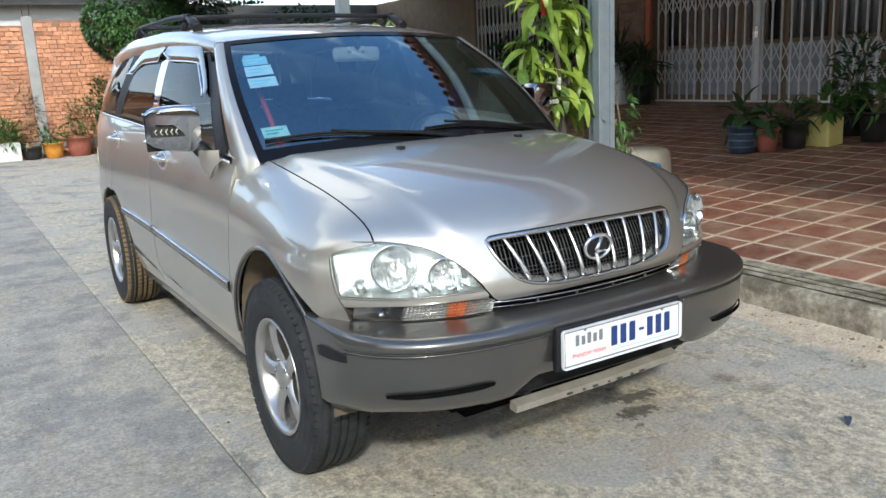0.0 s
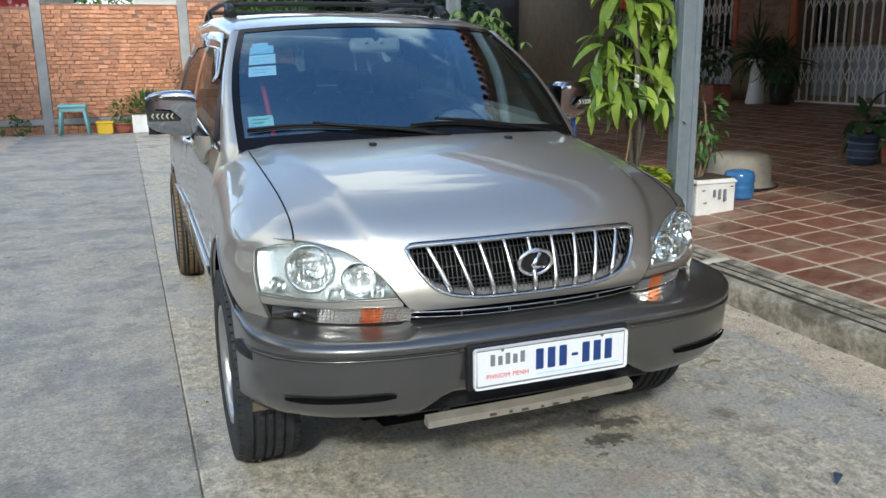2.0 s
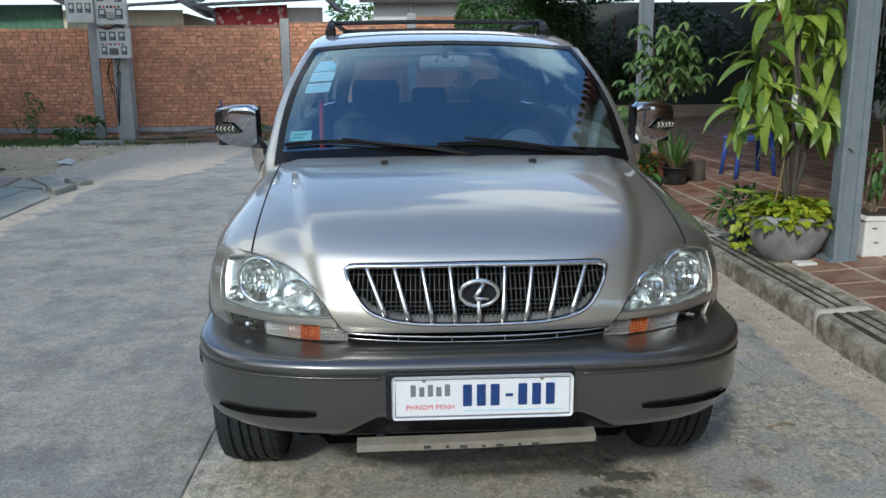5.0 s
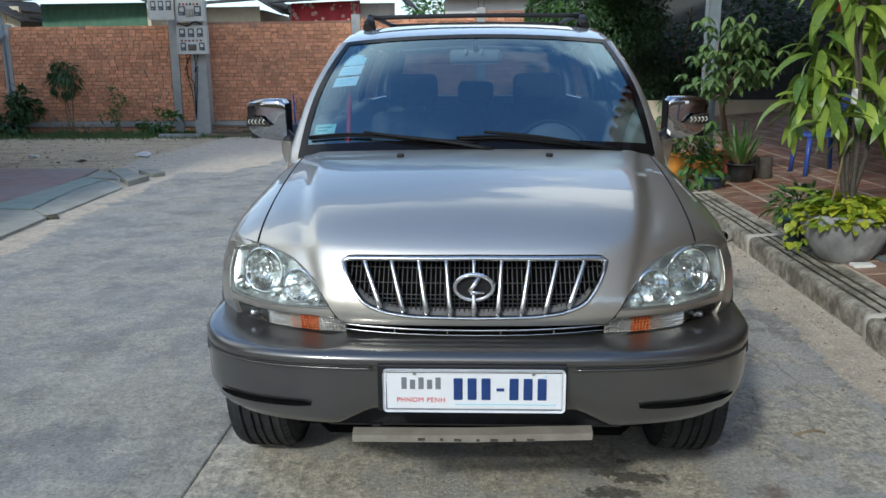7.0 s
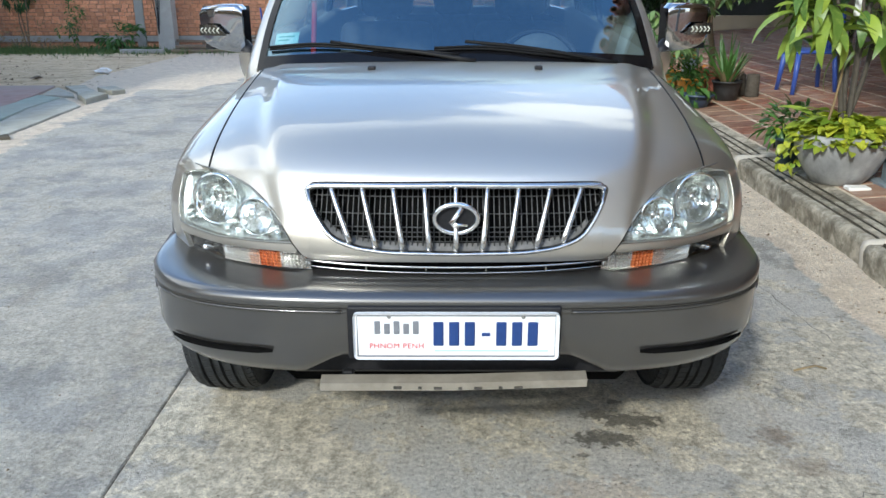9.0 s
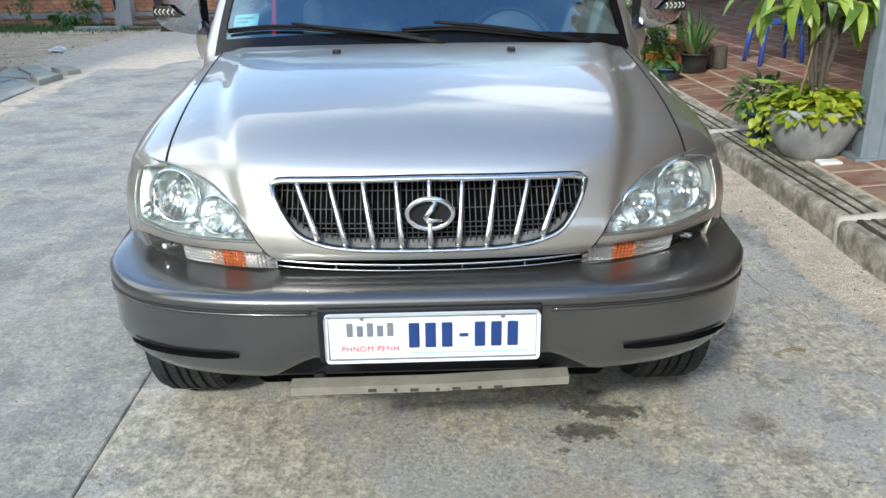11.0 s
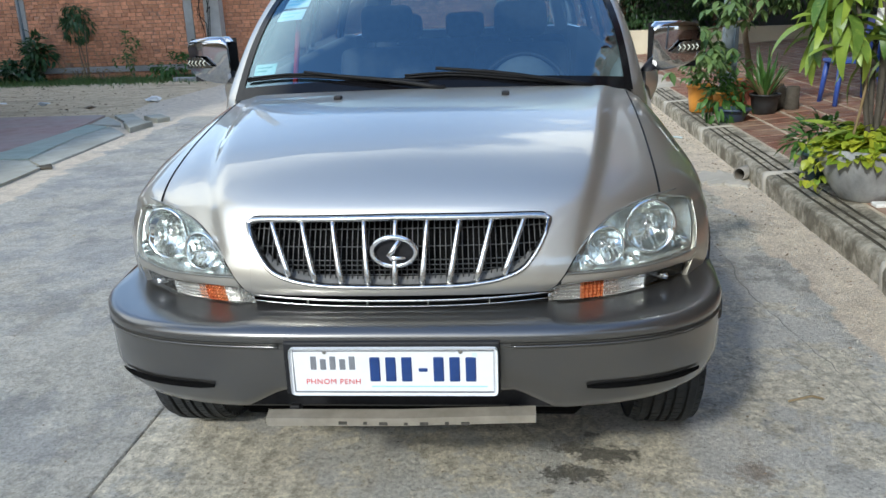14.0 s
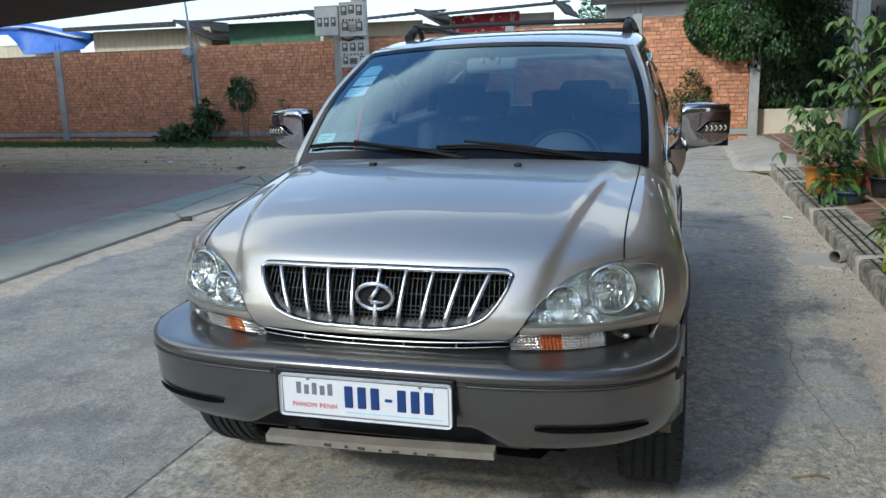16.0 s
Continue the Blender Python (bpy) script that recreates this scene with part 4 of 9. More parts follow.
b = bmesh.new()
QA = [0.4655 * k / 22 for k in range(23)]
QB = [lerp(0.4655, HOOD_Q, k / 36) for k in range(37)]
qs = [-q for q in (QA + QB[1:])[:0:-1]] + QA + QB[1:]
vs_ = [0, .012, .03, .05, .075, .1, .13, .16, .2, .25, .3, .36, .42, .5, .58, .66, .74, .82, .9, .95, 1.0]
sheet([[hood_point(q, v) for v in vs_] for q in qs], 0, 1, None, b)


def nose_strip(q_list, lo, hi, m):
    rows_ = []
    for q in q_list:
        row = []
        for j in range(m + 1):
            z_ = lerp(lo(q), hi(q), j / m)
            up_ = min(1.0, max(0.0, (z_ - 0.82) / 0.10))
            p = nose(q, z_)
            row.append(p + Vector((0, -1, 0)).lerp(Vector((0, -0.62, 0.78)), up_) * proud(p.x, 0.475 + 0.03 * up_, 0.014))
        rows_.append(row)
    return rows_


def nose_low(q):
    return min(curve([(0.4655, 0.722), (0.495, 0.754)], q) if q < 0.495 else lamp_top(q) + 0.004, lead(q) - 0.0006)


for s in (1, -1):
    sheet(nose_strip(QA, grille_top, lead, 4), 0, s, None, b)
    sheet(nose_strip(QB, nose_low, lead, 18), 0, s, None, b)
    sheet(nose_strip([0.44 * k / 22 for k in range(23)], lambda q: 0.708, lambda q: grille_low(q) - 0.001, 6), 0, s, None, b)
    sheet(nose_strip([lerp(0.44, 0.4655, k / 8) for k in range(9)], lambda q: 0.708 + (q - 0.44) * 0.55, grille_low, 14), 0, s, None, b)
bmesh.ops.remove_doubles(b, verts=b.verts, dist=0.0003)
hood = part("hood", b, M_PAINT, car, "champagne hood with two creases")
b = bmesh.new()
rim = [hood_point(-HOOD_Q, v) for v in vs_] + [hood_point(q, 1.0) for q in qs] + [hood_point(HOOD_Q, v) for v in vs_[::-1]]
va = [b.verts.new(p) for p in rim]
vb = [b.verts.new(p + Vector((-0.004 * (1 if p.x > 0 else -1), -0.003, -0.025))) for p in rim]
for k in range(len(rim) - 1):
    if (rim[k] - rim[k + 1]).length > 1e-6:
        b.faces.new((va[k], va[k + 1], vb[k + 1], vb[k]))
part("hood_edge", b, M_PAINT, hood)
for s in (1, -1):
    edge = [r_[0] for r_ in nose_strip(QB, nose_low, lead, 2)]
    part("hood_gap", tube(bmesh.new(), [Vector((p.x * s, p.y + 0.003, p.z - 0.002)) for p in edge], 0.003, 5), M_SEAL, hood)
    side_ = [hood_point(s * HOOD_Q, v) for v in vs_]
    part("hood_gap", tube(bmesh.new(), [Vector((p.x + 0.002 * s, p.y, p.z - 0.001)) for p in side_], 0.0032, 5), M_SEAL, hood)
    p = hood_point(s * 0.325, 0.87)
    bb = boxed((p.x - 0.013, p.y - 0.02, p.z - 0.004), (p.x + 0.013, p.y + 0.01, p.z + 0.011), 0.004, 2)
    part("washer_nozzle", bb, M_BLACK, hood, "black washer nozzle")

# slot between hood and bumper; near-black backing stands for its shade
b = bmesh.new()
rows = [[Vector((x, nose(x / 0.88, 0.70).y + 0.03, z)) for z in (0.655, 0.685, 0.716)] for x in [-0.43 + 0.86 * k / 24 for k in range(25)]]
part("slot_backing", sheet(rows), M_SHADEBLACK, car)
for z, r, out in ((0.691, 0.0034, 0.004), (0.674, 0.0018, 0.000)):
    b = tube(bmesh.new(), [Vector((x, nose(x / 0.88, 0.70).y - out, z + 0.012 * (abs(x) / 0.4) ** 2)) for x in [-0.405 + 0.81 * k / 24 for k in range(25)]], r, 8)
    part("slot_trim", b, M_SATIN, car, "thin bright strip under the grille")

for x in (-0.24, -0.08, 0.08, 0.24):
    yn = nose(x / 0.88, 0.70).y
    part("slot_tick", boxed((x - 0.0015, yn + 0.002, 0.677), (x + 0.0015, yn + 0.012, 0.688)), M_LAMPRIM, car)

# headlights
LAMP_Q1 = 0.926


def lamp_end(z):
    """The lamp's outer end leans: it reaches further round the corner at the top."""
    return curve([(0.655, 0.872), (0.70, 0.888), (0.74, 0.905), (0.84, 0.920), (0.915, 0.928)], z)


def lamp_at(q0, u, z):
    return nose(lerp(q0, lamp_end(z), u), z)



def lamp_low(q):
    return curve([(0.495, 0.750), (0.64, 0.745), (0.82, 0.738), (0.912, 0.742)], q)


def facets(bm):
    for f in bm.faces:
        f.smooth = False
    return bm


headlight = {}
for s in (1, -1):
    lamp = new("headlight")
    lamp.parent = car
    tagged(lamp, "clear headlight with two round reflectors")
    headlight[s] = lamp
    qs = [lerp(0.498, LAMP_Q1, k / 30) for k in range(31)]
    rows = [[lamp_at(0.498, k / 30, lerp(lamp_low(q) + 0.002, lamp_top(q) - 0.002, j / 14)) for j in range(15)] for k, q in enumerate(qs)]
    lens = part("lens", sheet(rows, 0.012, s), M_LENS, lamp, "clear ribbed plastic lens")
    lens.visible_shadow = False
    # housing behind the lens
    back = [[lamp_at(0.498, k / 30, lerp(lamp_low(q) + 0.002, lamp_top(q) - 0.002, j / 10)) + Vector((-0.012, 0.058 - 0.05 * max(abs(2 * j / 10 - 1) ** 6, abs(2 * (q - 0.498) / (LAMP_Q1 - 0.498) - 1) ** 8), 0)) for j in range(11)] for k, q in enumerate(qs)]
    part("lamp_housing", sheet(back, 0, s, (0, 2.3, 0.6)), stuff("lamp_silver", (0.66, 0.72, 0.71), (0.84, 0.90, 0.89), 30, 0.18, 0.8, None, 0.4), lamp, "silver lamp housing")
    seal = [lamp_at(0.498, k / 30, lamp_low(q)) for k, q in enumerate(qs)] + [lamp_at(0.498, 1.0, lerp(lamp_low(LAMP_Q1), lamp_top(LAMP_Q1), j / 8)) for j in range(1, 8)] + [lamp_at(0.498, 1 - k / 30, lamp_top(q)) for k, q in enumerate(qs[::-1])]
    seal = [Vector((p.x * s, p.y - 0.001, p.z)) for p in seal]
    part("lamp_seal", tube(bmesh.new(), seal + seal[:1], 0.0024, 6, False), M_LAMPRIM, lamp, "pale lamp rim")
    for cq, cz, rr in ((0.775, 0.833, 0.070), (0.625, 0.806, 0.050)):
        c = nose(cq, cz) + Vector((-0.006, 0.012, 0))
        face = Vector((c.x * s, c.y, c.z))
        d = Vector((0.30 * s, -0.95, 0.05)).normalized()
        bowl = bmesh.new()
        turned(bowl, [(rr * 1.04, 0.0), (rr * 1.06, 0.010), (rr * 0.98, 0.012)] + [(rr * lerp(0.95, 0.2, k / 26), -0.042 + 0.048 * lerp(0.95, 0.2, k / 26) ** 2.2) for k in range(27)], 96, close=False)
        # fluted bowl
        for v in bowl.verts:
            r_ = math.hypot(v.co.x, v.co.y)
            if r_ < rr * 0.95:
                v.co.z += 0.0016 * abs(math.sin(v.co.x / rr * 17)) * (1 if v.co.y < rr * 0.25 else 0.25) + 0.0012 * math.sin(v.co.y / rr * 7)
        bmesh.ops.transform(bowl, matrix=Matrix.Translation(face) @ d.to_track_quat("Z", "Y").to_matrix().to_4x4(), verts=bowl.verts)
        refl = part("reflector", smooth(bowl), M_LAMPCHROME, lamp, "round chrome reflector")
        cap = turned(bmesh.new(), [(rr * 0.20, -0.04), (rr * 0.22, -0.012), (rr * 0.16, -0.006), (rr * 0.04, -0.004)], 20)
        bmesh.ops.transform(cap, matrix=Matrix.Translation(face) @ d.to_track_quat("Z", "Y").to_matrix().to_4x4(), verts=cap.verts)
        part("bulb_cap", smooth(cap), M_SATIN, refl, "bulb shield")
    # small lower reflectors
    for cq, cz, rr in ((0.70, 0.765, 0.030), (0.565, 0.768, 0.022), (0.86, 0.775, 0.026)):
        c = nose(cq, cz) + Vector((-0.006, 0.018, 0))
        cup = turned(bmesh.new(), [(rr, 0.006), (rr * 0.9, 0.0), (rr * 0.6, -0.016), (rr * 0.2, -0.02)], 20, close=False)
        d = Vector((0.30 * s, -0.95, 0.05)).normalized()
        bmesh.ops.transform(cup, matrix=Matrix.Translation((c.x * s, c.y, c.z)) @ d.to_track_quat("Z", "Y").to_matrix().to_4x4(), verts=cup.verts)
        part("reflector", smooth(cup), M_LAMPCHROME, lamp)
    # body coloured band below and the indicator under it
    qs2 = [lerp(0.482, 0.912, k / 24) for k in range(25)]
    sig_top = lambda q: curve([(0.43, 0.705), (0.48, 0.722), (0.55, 0.722), (0.75, 0.716), (0.912, 0.712)], q)
    rows = [[lamp_at(0.482, k / 24, lerp(sig_top(q) + 0.002, lamp_low(q) - 0.003, j / 4)) - Vector((0, 0.003, 0)) for j in range(5)] for k, q in enumerate(qs2)]
    part("lamp_band", sheet(rows, 0.01, s), M_PAINT, lamp, "body-coloured band under the lens")
    sig_low = lambda q: curve([(0.43, 0.664), (0.7, 0.660), (0.84, 0.664), (0.905, 0.672)], q)
    qs3 = [lerp(0.435, 0.903, k / 30) for k in range(31)]
    rows = [[lamp_at(0.435, k / 30, lerp(sig_low(q), sig_top(q), j / 4)) - Vector((0, 0.002, 0)) for j in range(5)] for k, q in enumerate(qs3)]
    ind = part("indicator", sheet(rows, 0.01, s), M_CLEAR, lamp, "clear indicator lens with an amber bulb")
    ind.visible_shadow = False
    rows = []
    for k in range(61):
        q = lerp(0.445, 0.80, k / 60)
        rows.append([nose(q, lerp(sig_low(q) + 0.003, sig_top(q) - 0.003, j / 10)) + Vector((0, 0.008 + 0.005 * (k % 2) + 0.0035 * (j % 2), 0)) for j in range(11)])
    part("indicator_back", facets(sheet(rows[:18], 0, s)), M_RIBBED, ind, "ribbed silver reflector")
    part("amber_reflector", facets(sheet(rows[17:29], 0, s)), M_AMBER, ind, "amber section of the indicator")
    part("indicator_back", facets(sheet(rows[28:52], 0, s)), M_RIBBED, ind, "ribbed silver reflector")
    rows = [[nose(q, lerp(sig_low(q) + 0.003, sig_top(q) - 0.003, j / 4)) + Vector((0, 0.02 + 0.02 * math.sin(math.pi * k / 10), 0)) for j in range(5)] for k, q in enumerate([lerp(0.745, 0.868, k / 10) for k in range(11)])]
    part("indicator_back", sheet(rows, 0, s), M_SMOKED, ind, "smoked chrome corner reflector")
    c = nose(0.80, 0.688)
    bulb = turned(bmesh.new(), [(0.0, -0.024), (0.009, -0.02), (0.011, 0.0), (0.009, 0.02), (0.0, 0.024)], 14, (0, 0, 0), "x", False)
    bmesh.ops.transform(bulb, matrix=Matrix.Translation((c.x * s, c.y + 0.018, c.z)) @ Matrix.Rotation(radians(-32 * s), 4, "Z"), verts=bulb.verts)
    part("marker_bulb", smooth(bulb), M_CHROME, ind, "small bright marker bulb")

# front fenders
def hood_edge(y):
    """The outer edge of the hood, and beyond the cowl the foot of the windscreen pillar."""
    pts_ = [hood_point(HOOD_Q, v) for v in [k / 16 for k in range(17)]] + [Vector((0.742, 1.30, 1.105)), Vector((0.765, 1.40, 1.10))]
    tab_x = [(p.y, p.x) for p in pts_]
    tab_z = [(p.y, p.z) for p in pts_]
    return curve(tab_x, y), curve(tab_z, y)


FRONT_Y = nose(LAMP_Q1, 0.82).y
for s in (1, -1):
    rows = []
    N = 44
    for i in range(N + 1):
        u = i / N
        yb = lerp(FRONT_Y + 0.004, 1.325, u)
        yt = lerp(nose(HOOD_Q, 0.912).y + 0.004, 1.325, u)
        zb = 0.30
        d_ = abs(yb - ARCH_F)
        zb = ARCH_FZ + math.sqrt(ARCH_FR ** 2 - d_ ** 2) if d_ < ARCH_FR else (0.695 if yb < ARCH_F else 0.27)
        col = []
        zs = 0.86
        for j in range(13):
            z = lerp(zb, zs, j / 12)
            tip = nose(lamp_end(z), z)
            ys_ = lerp(tip.y + 0.004, 1.325, u)
            fx = flank(ys_, z)
            near = max(0.0, 1 - u / 0.12)
            col.append(Vector((lerp(fx, tip.x + (ys_ - tip.y) * 0.9, near ** 1.5) if u < 0.12 else fx, ys_, z)))
        hx, hz = hood_edge(yt)
        p0 = col[-1]
        tq = curve([(0, 0.055), (0.55, 0.070), (0.8, 0.062), (1, 0.045)], u)
        p3 = Vector((hx + 0.004, yt, hz - 0.001))
        lampy = lamp_top(0.915)
        p1 = p0 + Vector((-0.012, (yt - yb) * 0.2, (hz - zs) * 0.62))
        p2 = p3 + Vector((tq, (yb - yt) * 0.3, -0.012 - 0.01 * u))
        for j in range(1, 13):
            t_ = j / 12
            col.append(p0 * (1 - t_) ** 3 + p1 * 3 * t_ * (1 - t_) ** 2 + p2 * 3 * t_ * t_ * (1 - t_) + p3 * t_ ** 3)
        rows.append(col)
    fender = part("front_fender", sheet(rows, 0.014, s), M_PAINT, car, "champagne front fender")
    # rolled arch lip and muddy liner
    lip = [Vector((s * (flank(ARCH_F + ARCH_FR * math.cos(a), max(0.3, ARCH_FZ + ARCH_FR * math.sin(a))) - 0.002), ARCH_F + ARCH_FR * math.cos(a), ARCH_FZ + ARCH_FR * math.sin(a))) for a in [math.pi * (0.02 + 0.80 * k / 28) for k in range(29)]]
    part("arch_lip", tube(bmesh.new(), lip, 0.008, 6), M_CLAD, fender)


def liner(y0, s, r=ARCH_R + 0.006, zc=WHEEL_Z):
    rows = []
    for k in range(25):
        a = math.pi * (0.0 + 1.03 * k / 24)
        rows.append([Vector((x, y0 + r * math.cos(a), zc + r * math.sin(a))) for x in (0.52, 0.62, 0.72, 0.80, 0.855)])
    bm = sheet(rows, 0, s, (0.7 * s, y0, WHEEL_Z))
    bmesh.ops.reverse_faces(bm, faces=bm.faces)
    return bm


for s in (1, -1):
    part("wheel_arch_liner", liner(ARCH_F, s, ARCH_FR + 0.006, ARCH_FZ), M_MUD, car, "mud-caked wheel arch liner")
    part("wheel_arch_liner", liner(AX_R, s), M_MUD, car, "mud-caked wheel arch liner")

# doors, sill and rear quarter


def side_panel(y0, y1, z_lo, z_hi, n, m, s, flange=0.014, extra=0.0):
    rows = []
    for i in range(n + 1):
        y = lerp(y0, y1, i / n)
        a, b_ = z_lo(y), z_hi(y)
        col = []
        for j in range(m + 1):
            z = lerp(a, b_, j / m)
            col.append(Vector((flank(y, z) + extra, y, z)))
        rows.append(col)
    return sheet(rows, flange, s)


for s in (1, -1):
    bl = lambda y: curve(BELT, y)
    door = part("front_door", side_panel(1.335, 2.56, lambda y: 0.335, bl, 18, 16, s), M_PAINT, car, "champagne front door")
    rdoor = part("rear_door", side_panel(2.57, 3.36, lambda y: max(0.335, arch(y, AX_R, ARCH_R + 0.02)), bl, 22, 16, s), M_PAINT, car, "champagne rear door")
    part("rear_quarter", side_panel(3.37, 4.40, lambda y: max(0.45 if y > AX_R + 0.3 else 0.3, arch(y, AX_R)), bl, 26, 16, s), M_PAINT, car, "champagne rear quarter panel")
    part("sill", side_panel(1.28, 3.06, lambda y: 0.268, lambda y: 0.328, 12, 5, s, 0.02, -0.012), M_CLAD, car, "graphite door sill")
    for o, y0, y1 in ((door, 1.34, 2.555), (rdoor, 2.575, 3.16)):
        up = lambda y: 0.038 * (y - 1.3)
        rows = [[Vector((flank(lerp(y0, y1, i / 12), z) + dx, lerp(y0, y1, i / 12), z + up(lerp(y0, y1, i / 12)))) for z, dx in ((0.575, 0.002), (0.580, 0.010), (0.598, 0.013), (0.618, 0.010), (0.622, 0.002))] for i in range(13)]
        mould = part("side_moulding", sheet(rows, 0.004, s), M_CLAD, o, "graphite side moulding")
        b = tube(bmesh.new(), [Vector((s * (flank(lerp(y0, y1, i / 12), 0.618) + 0.012), lerp(y0, y1, i / 12), 0.617 + up(lerp(y0, y1, i / 12)))) for i in range(13)], 0.004, 6)
        part("moulding_trim", b, M_CHROME, mould, "thin chrome line")
    for o, y in ((door, 2.33), (rdoor, 3.22)):
        z = bl(y) - 0.115
        x = flank(y, z)
        cup = turned(bmesh.new(), [(0.075, 0.003), (0.070, 0.010), (0.050, 0.006), (0.03, 0.0)], 24, (0, 0, 0), "x")
        bmesh.ops.transform(cup, matrix=Matrix.Translation((x * s, y, z)) @ Matrix.Diagonal((s, 1.25, 0.72, 1)), verts=cup.verts)
        h = part("door_handle", smooth(cup), M_CHROME, o, "chrome door handle and cup")
        part("handle_grip", tube(bmesh.new(), [Vector((s * (x + 0.006), y - 0.10, z + 0.006)), Vector((s * (x + 0.035), y - 0.07, z + 0.008)), Vector((s * (x + 0.038), y + 0.06, z + 0.008)), Vector((s * (x + 0.01), y + 0.10, z + 0.006))], 0.012, 8), M_CHROME, h)
    if s < 0:
        for o, y0, y1, z0, z1, hw in ((rdoor, 2.86, 3.10, 0.47, 0.43, 0.012), (rdoor, 2.62, 2.86, 0.43, 0.40, 0.006), (door, 2.20, 2.42, 0.42, 0.40, 0.004)):
            rows = [[Vector((flank(lerp(y0, y1, i / 8), lerp(z1, z0, i / 8)) + 0.0025, lerp(y0, y1, i / 8), lerp(z1, z0, i / 8) + sg * hw * math.sin(math.pi * (0.08 + 0.84 * i / 8)))) for sg in (-1, 1)] for i in range(9)]
            part("scuff", sheet(rows, 0, s), M_SCUFFSHADE, o, "dark scuff in the paint")
    # belt trim
    b = tube(bmesh.new(), [Vector((s * (flank(y, bl(y)) + 0.001), y, bl(y) + 0.004)) for y in [1.42 + 2.55 * k / 20 for k in range(21)]], 0.007, 6)
    part("belt_trim", b, M_CHROME, car, "chrome window sill trim")

# windscreen and greenhouse
def ws(u, v):
    """The windscreen: u from -1 to 1 across, v from 0 at the cowl to 1 at the roof."""
    half = lerp(0.742, 0.625, v) + 0.03 * math.sin(math.pi * v)
    a = abs(u)
    yb, yt = 1.05 + 0.175 * a ** 2.2, 1.80 + 0.11 * a ** 2.2
    zb, zt = 1.138 - 0.036 * a ** 2, 1.617 - 0.026 * a ** 2
    return Vector((u * half, lerp(yb, yt, v) - 0.015 * math.sin(math.pi * v), lerp(zb, zt, v) + 0.022 * math.sin(math.pi * v)))


rows = [[ws(-1 + 2 * i / 24, j / 12) for j in range(13)] for i in range(25)]
wind = part("windscreen", sheet(rows, 0), M_GLASS, car, "clean tinted windscreen")
wind.visible_shadow = False
b = bmesh.new()
for s in (1, -1):
    sheet([[ws(s * lerp(0.972, 1.012, k / 2), j / 16) + Vector((0, -0.003, 0.002)) for j in range(17)] for k in range(3)], 0, 1, None, b)
sheet([[ws(-1 + 2 * i / 24, lerp(0.965, 1.01, k / 2)) + Vector((0, -0.003, 0.002)) for k in range(3)] for i in range(25)], 0, 1, None, b)
sheet([[ws(-1 + 2 * i / 24, lerp(-0.03, 0.075, k / 2)) + Vector((0, -0.003, 0.002)) for k in range(3)] for i in range(25)], 0, 1, None, b)
part("windscreen_surround", b, M_FRIT, wind, "black windscreen border")
rows = [[Vector((x, hood_back(x / 0.878).y + 0.012 + 0.10 * j, 1.118 + 0.012 * j - 0.03 * (abs(x) / 0.75) ** 2)) for j in (0, 1)] for x in [-0.74 + 1.48 * k / 24 for k in range(25)]]
part("cowl", sheet(rows, 0.01), M_BLACK, car, "black plastic cowl")

ROOF = [(1.80, 1.617), (1.92, 1.643), (2.1, 1.672), (2.4, 1.708), (2.8, 1.730), (3.4, 1.732), (3.9, 1.705), (4.22, 1.670)]


def roof_half(y):
    return curve([(1.80, 0.615), (2.2, 0.640), (3.0, 0.645), (3.8, 0.625), (4.22, 0.60)], y)


def roof(u, y):
    a = abs(u)
    yy = y + (0.11 * a ** 2.2) * max(0, 1 - (y - 1.8) / 0.6)
    return Vector((u * roof_half(y), yy, curve(ROOF, y) - 0.028 * a ** 2.5))


rows = [[roof(-1 + 2 * i / 24, lerp(1.803, 4.22, j / 30)) for j in range(31)] for i in range(25)]
roof_ob = part("roof", sheet(rows, 0.01), M_PAINT, car, "champagne roof")


def win_top(y):
    return curve([(1.90, 1.548), (2.2, 1.580), (2.7, 1.600), (3.3, 1.600), (3.8, 1.580), (4.15, 1.545)], y)


def green(y, v):
    """The glass house side, v from 0 at the belt to 1 at the top of the windows."""
    z0, z1 = curve(BELT, y) + 0.008, win_top(y)
    x0 = flank(y, curve(BELT, y)) - 0.004
    x1 = roof_half(min(y, 4.2)) + 0.042
    return Vector((lerp(x0, x1, v) + 0.016 * math.sin(math.pi * v), y, lerp(z0, z1, v)))


